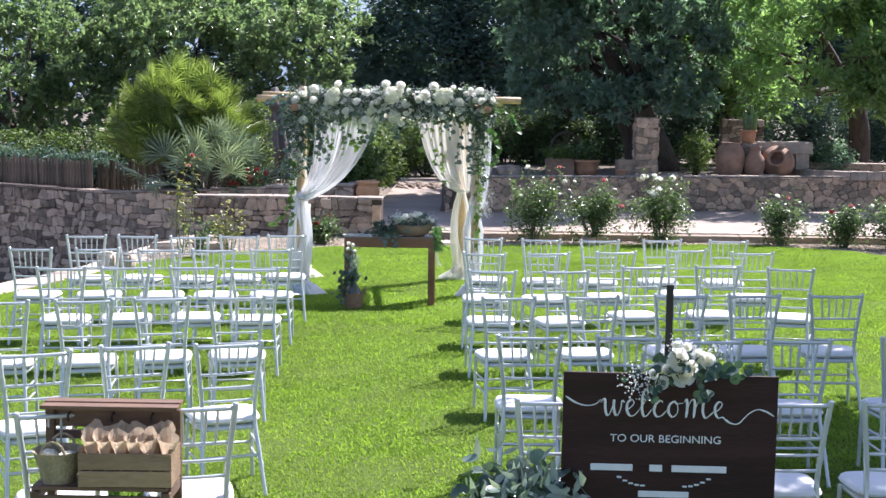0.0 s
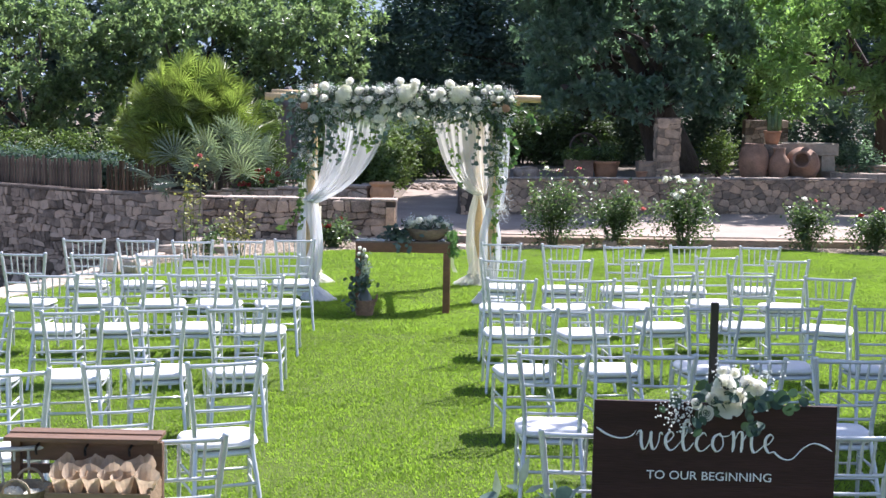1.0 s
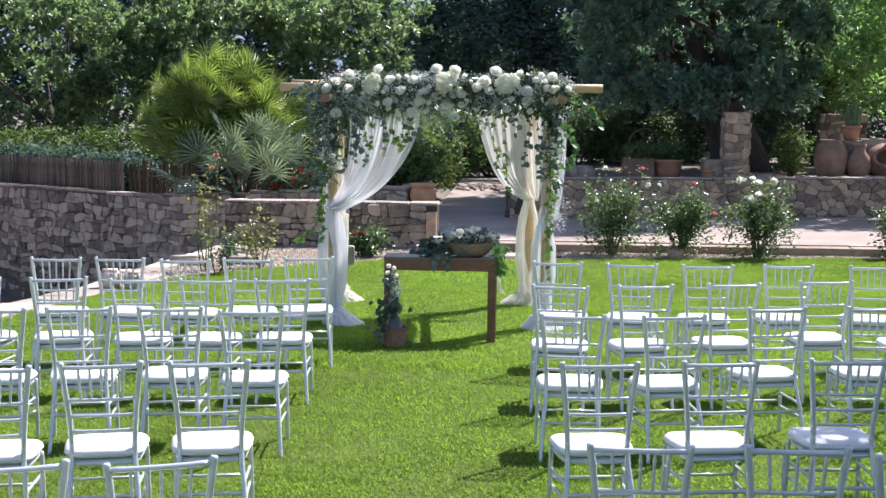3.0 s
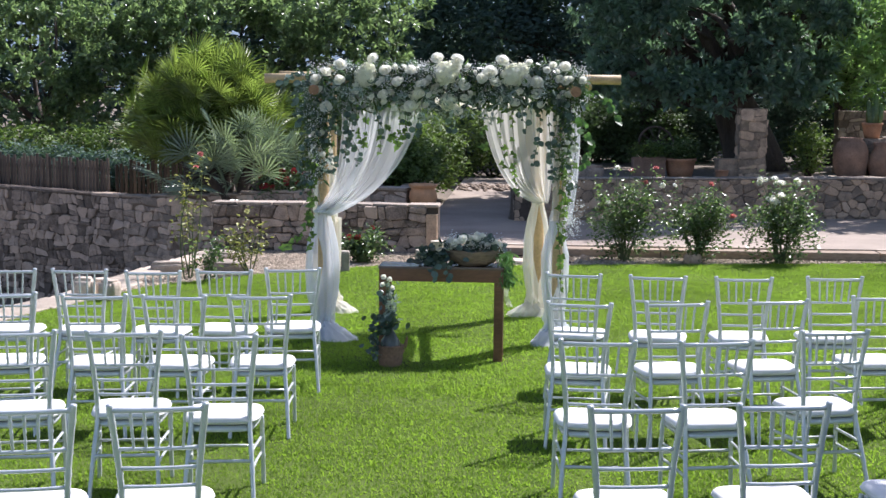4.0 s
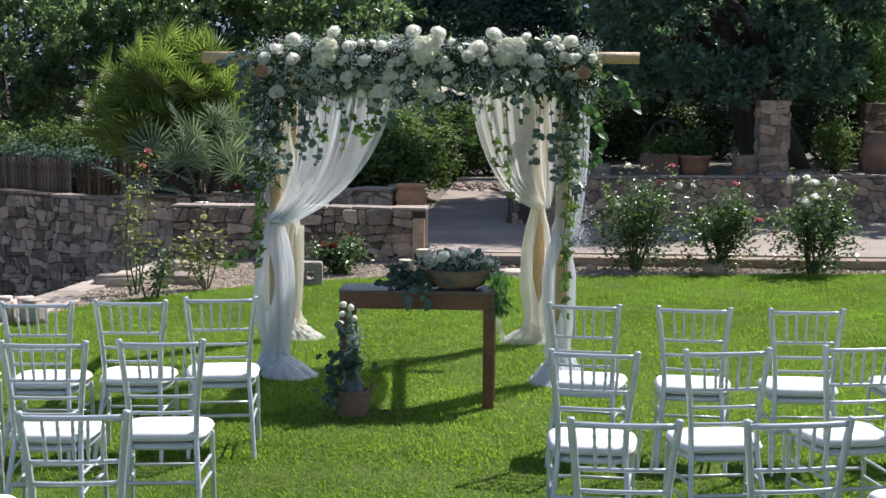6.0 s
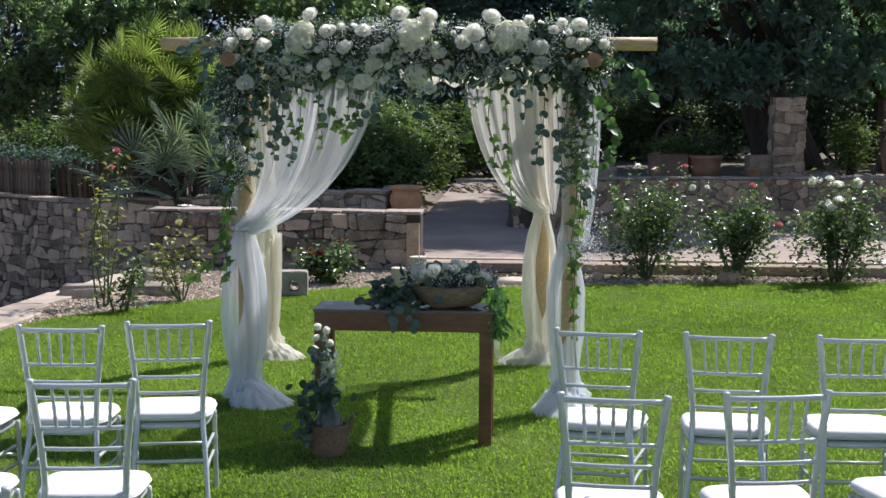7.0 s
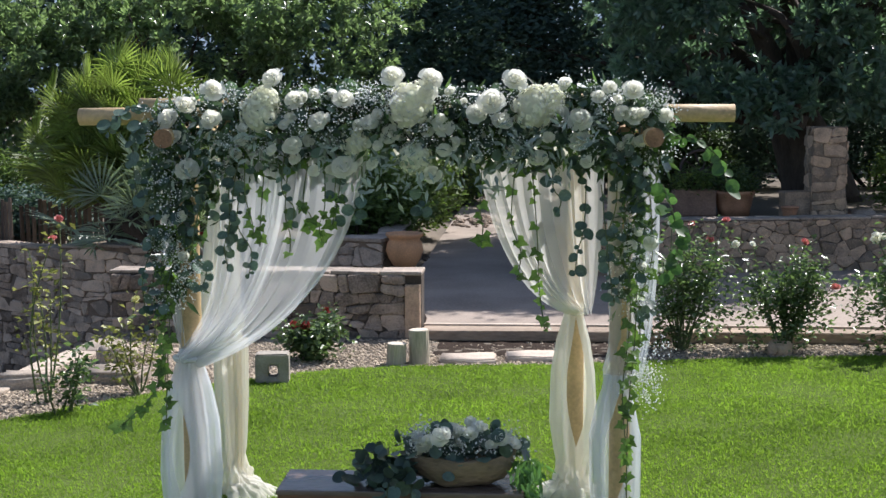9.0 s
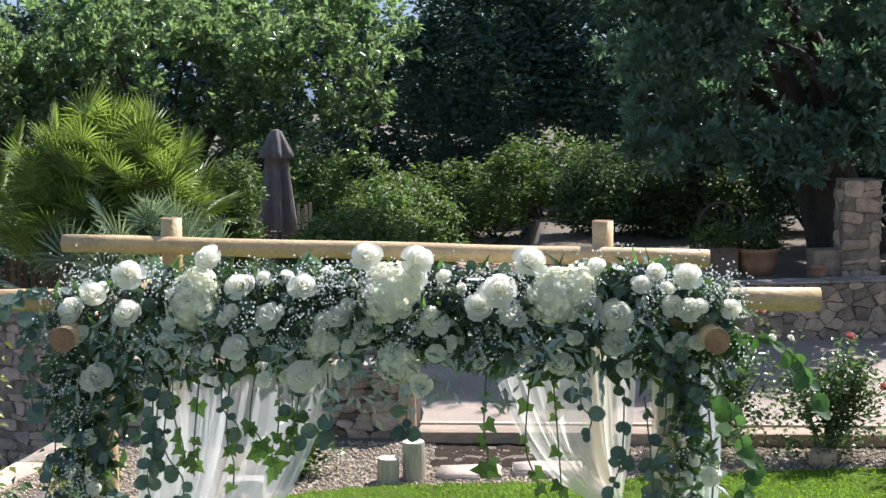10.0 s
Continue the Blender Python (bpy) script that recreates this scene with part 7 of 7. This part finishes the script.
sp = thing("sign_spray", "spray of white roses and eucalyptus on the board", "flower arrangement", Matrix.Translation((1.888, -10.43, 1.098)))
for x, z, r_ in ((0.01, 0.08, 0.048), (0.035, 0.01, 0.048), (-0.03, 0.03, 0.03), (0.075, 0.045, 0.026), (-0.06, -0.03, 0.028), (-0.10, 0.01, 0.022), (0.0, 0.15, 0.018), (0.05, 0.14, 0.018), (0.11, 0.10, 0.03), (0.15, 0.08, 0.03)):
    add_rose(sp, (x, -0.03, z), r_, (0, -1, 0.3))
p = np.concatenate([rng.normal(0, 1, (46, 3)) * np.array([0.10, 0.02, 0.035]) + np.array([0.03, 0, 0.03]), rng.normal(0, 1, (16, 3)) * np.array([0.06, 0.02, 0.02]) + np.array([0.25, 0, 0.01]), rng.normal(0, 1, (7, 3)) * np.array([0.025, 0.01, 0.03]) + np.array([0.14, -0.01, -0.10]), rng.normal(0, 1, (8, 3)) * np.array([0.02, 0.01, 0.03]) + np.array([-0.08, -0.01, -0.06])])
v1 = scatter(*ROUND, p, rand_way(len(p), (0.2, -0.5, -0.1)), rand_way(len(p), (0, -1, 0.3), 0.4), rng.uniform(0.035, 0.065, len(p)))
mesh_part("eucalyptus", np_mesh("eucalyptus", *v1), M_EUC_D, sp, kind="stuff")
v1 = breath([(-0.2, -0.03, -0.01), (-0.14, -0.03, 0.03), (0.0, -0.03, 0.13), (0.12, -0.02, 0.11), (-0.16, -0.04, -0.05), (0.17, -0.02, 0.12)], np.array([0.035, 0.02, 0.03]), 45)
mesh_part("baby_breath", np_mesh("baby_breath", *v1), M_BREATH, sp, kind="stuff")

gs = thing("greenery_spray", "silvery eucalyptus and white sprays hanging at the board corner", "flower arrangement", Matrix.Translation((1.12, -10.38, 0.52)))
p = np.stack([rng.normal(0.03, 0.12, 230), rng.normal(0, 0.06, 230), rng.normal(-0.04, 0.07, 230)], -1)
v1 = scatter(*ROUND, p, rand_way(230, (-0.3, -0.3, 0.3)), rand_way(230, (0, -0.6, 0.8), 0.4), rng.uniform(0.05, 0.09, 230))
mesh_part("eucalyptus", np_mesh("eucalyptus", *v1), M_EUC, gs, kind="stuff")
p = np.stack([rng.normal(0.1, 0.14, 150), rng.normal(0, 0.08, 150), rng.normal(-0.03, 0.07, 150)], -1)
v1 = scatter(*SLIM, p, rand_way(150, (0, -0.2, 0.6)), rand_way(150, (0, -1, 0.4), 0.4), rng.uniform(0.09, 0.16, 150))
mesh_part("dusty_leaves", np_mesh("dusty_leaves", *v1), M_DUSTY, gs, kind="stuff")

# ---- rack with paper cones ----
rk = thing("wooden_rack", "brown wooden display rack standing on the lawn", "rack", pose(-0.69, -10.72, -0.027))
for k in range(2):
    part("roof_board", box(bmesh.new(), (0, 0.06 + 0.074 * k, 0.986 + 0.006 * k), (0.622, 0.071, 0.018), 0.003), M_RACK, rk)
for s in (-1, 1):
    for y, h in ((-0.12, 0.655), (0.12, 0.974)):
        part("upright", box(bmesh.new(), (s * 0.29, y, h / 2 + 0.0075), (0.04, 0.035, h - 0.035), 0.004), M_RACK, rk)
    for z in (0.66, 0.3):
        part("end_bar", box(bmesh.new(), (s * 0.29, 0, z - 0.03), (0.035, 0.2, 0.05), 0.003), M_RACK, rk)
part("back_board", box(bmesh.new(), (0, 0.135, 0.93), (0.6, 0.016, 0.11), 0.003), M_RACK, rk)
for x in (-0.2, 0.0, 0.18):
    part("hook", tube(bmesh.new(), [(x, 0.125, 0.945), (x, 0.09, 0.94), (x, 0.085, 0.925), (x, 0.09, 0.91)], 0.006, 5), M_BLACK, rk)
part("back_slat", box(bmesh.new(), (0, 0.135, 0.84), (0.6, 0.016, 0.04), 0.003), M_RACK, rk)
part("back_slat", box(bmesh.new(), (0, 0.135, 0.75), (0.6, 0.016, 0.04), 0.003), M_RACK, rk)
for k in range(4):
    part("shelf_board", box(bmesh.new(), (0, -0.115 + 0.077 * k, 0.664), (0.6, 0.072, 0.018), 0.003), M_RACK, rk)
    part("shelf_board", box(bmesh.new(), (0, -0.115 + 0.077 * k, 0.31), (0.6, 0.072, 0.018), 0.003), M_RACK, rk)
part("front_rail", box(bmesh.new(), (0, -0.148, 0.60), (0.54, 0.016, 0.07), 0.003), M_RACK, rk)


def crate(x, y, z, wd, dp, hg):
    t = thing("wooden_crate", "pale slatted wooden crate on a rack shelf", "crate", pose(x, y, z, 0, 0, 1.5))
    for k in range(2):
        zz = hg * (0.25 + 0.5 * k)
        for s in (-1, 1):
            part("slat", box(bmesh.new(), (0, s * (dp / 2 - 0.006), zz), (wd, 0.011, hg * 0.46), 0.002), M_CRATE, t)
    for s in (-1, 1):
        part("end_panel", box(bmesh.new(), (s * (wd / 2 - 0.008), 0, hg * 0.55), (0.014, dp - 0.026, hg * 1.08), 0.002), M_CRATE, t)
    part("base", box(bmesh.new(), (0, 0, 0.006), (wd - 0.03, dp - 0.03, 0.01)), M_CRATE, t)
    return t


crate(-0.575, -10.77, 0.647, 0.41, 0.22, 0.155)
for k in range(12):
    x, y = -0.74 + 0.066 * (k % 6) + rnd.uniform(-.008, .008), (-10.815 if k < 6 else -10.73)
    bm = bmesh.new()
    rings = []
    peak = rnd.uniform(0.4, 2.7)
    for z, r_ in ((0.0, 0.006), (0.09, 0.024), (0.135, 0.040), (0.16, 0.050)):
        rings.append([bm.verts.new((r_ * math.cos(a), r_ * math.sin(a), z + ((-0.010 * math.cos(a + 1.57) + 0.030 * max(0.0, math.cos(a - peak)) ** 4 + rnd.uniform(-.004, .004)) if z > 0.15 else 0))) for a in (2 * math.pi * j / 14 for j in range(14))])
    for a, b in zip(rings, rings[1:]):
        for j in range(14):
            bm.faces.new((a[j], a[(j + 1) % 14], b[(j + 1) % 14], b[j]))
    bmesh.ops.solidify(bm, geom=list(bm.faces), thickness=0.0015)
    ob = part("paper_cone", bm, M_KRAFT)
    ob.matrix_world = Matrix.Translation((x, y, 0.673 + (0.026 if k < 6 else 0.036))) @ Matrix.Rotation(rnd.uniform(-.12, .12), 4, "Y") @ Matrix.Rotation(rnd.uniform(-.3, .3), 4, "Z")
    tagged(ob, "brown kraft paper cone standing in a crate", "paper cone", group="paper cones")
bk = thing("wicker_basket", "small woven basket with two handles on the rack", "basket", Matrix.Translation((-0.895, -10.78, 0.647)))
bm = lathe([(0.072, 0), (0.082, 0.04), (0.095, 0.09), (0.108, 0.135), (0.112, 0.145), (0.10, 0.14), (0.09, 0.08)], 26, 0.02)
part("body", bm, M_WICKER, bk)
for s in (-1, 1):
    part("handle", tube(bmesh.new(), [(0.055 * math.cos(a), s * 0.085, 0.13 + 0.065 * math.sin(a)) for a in np.linspace(0, math.pi, 12)], 0.006, 6), M_WICKER, bk)
for k in range(5):
    add_rose(bk, (rnd.uniform(-.05, .05), rnd.uniform(-.05, .05), 0.125), 0.03, (0, 0, 1), "cotton_ball")
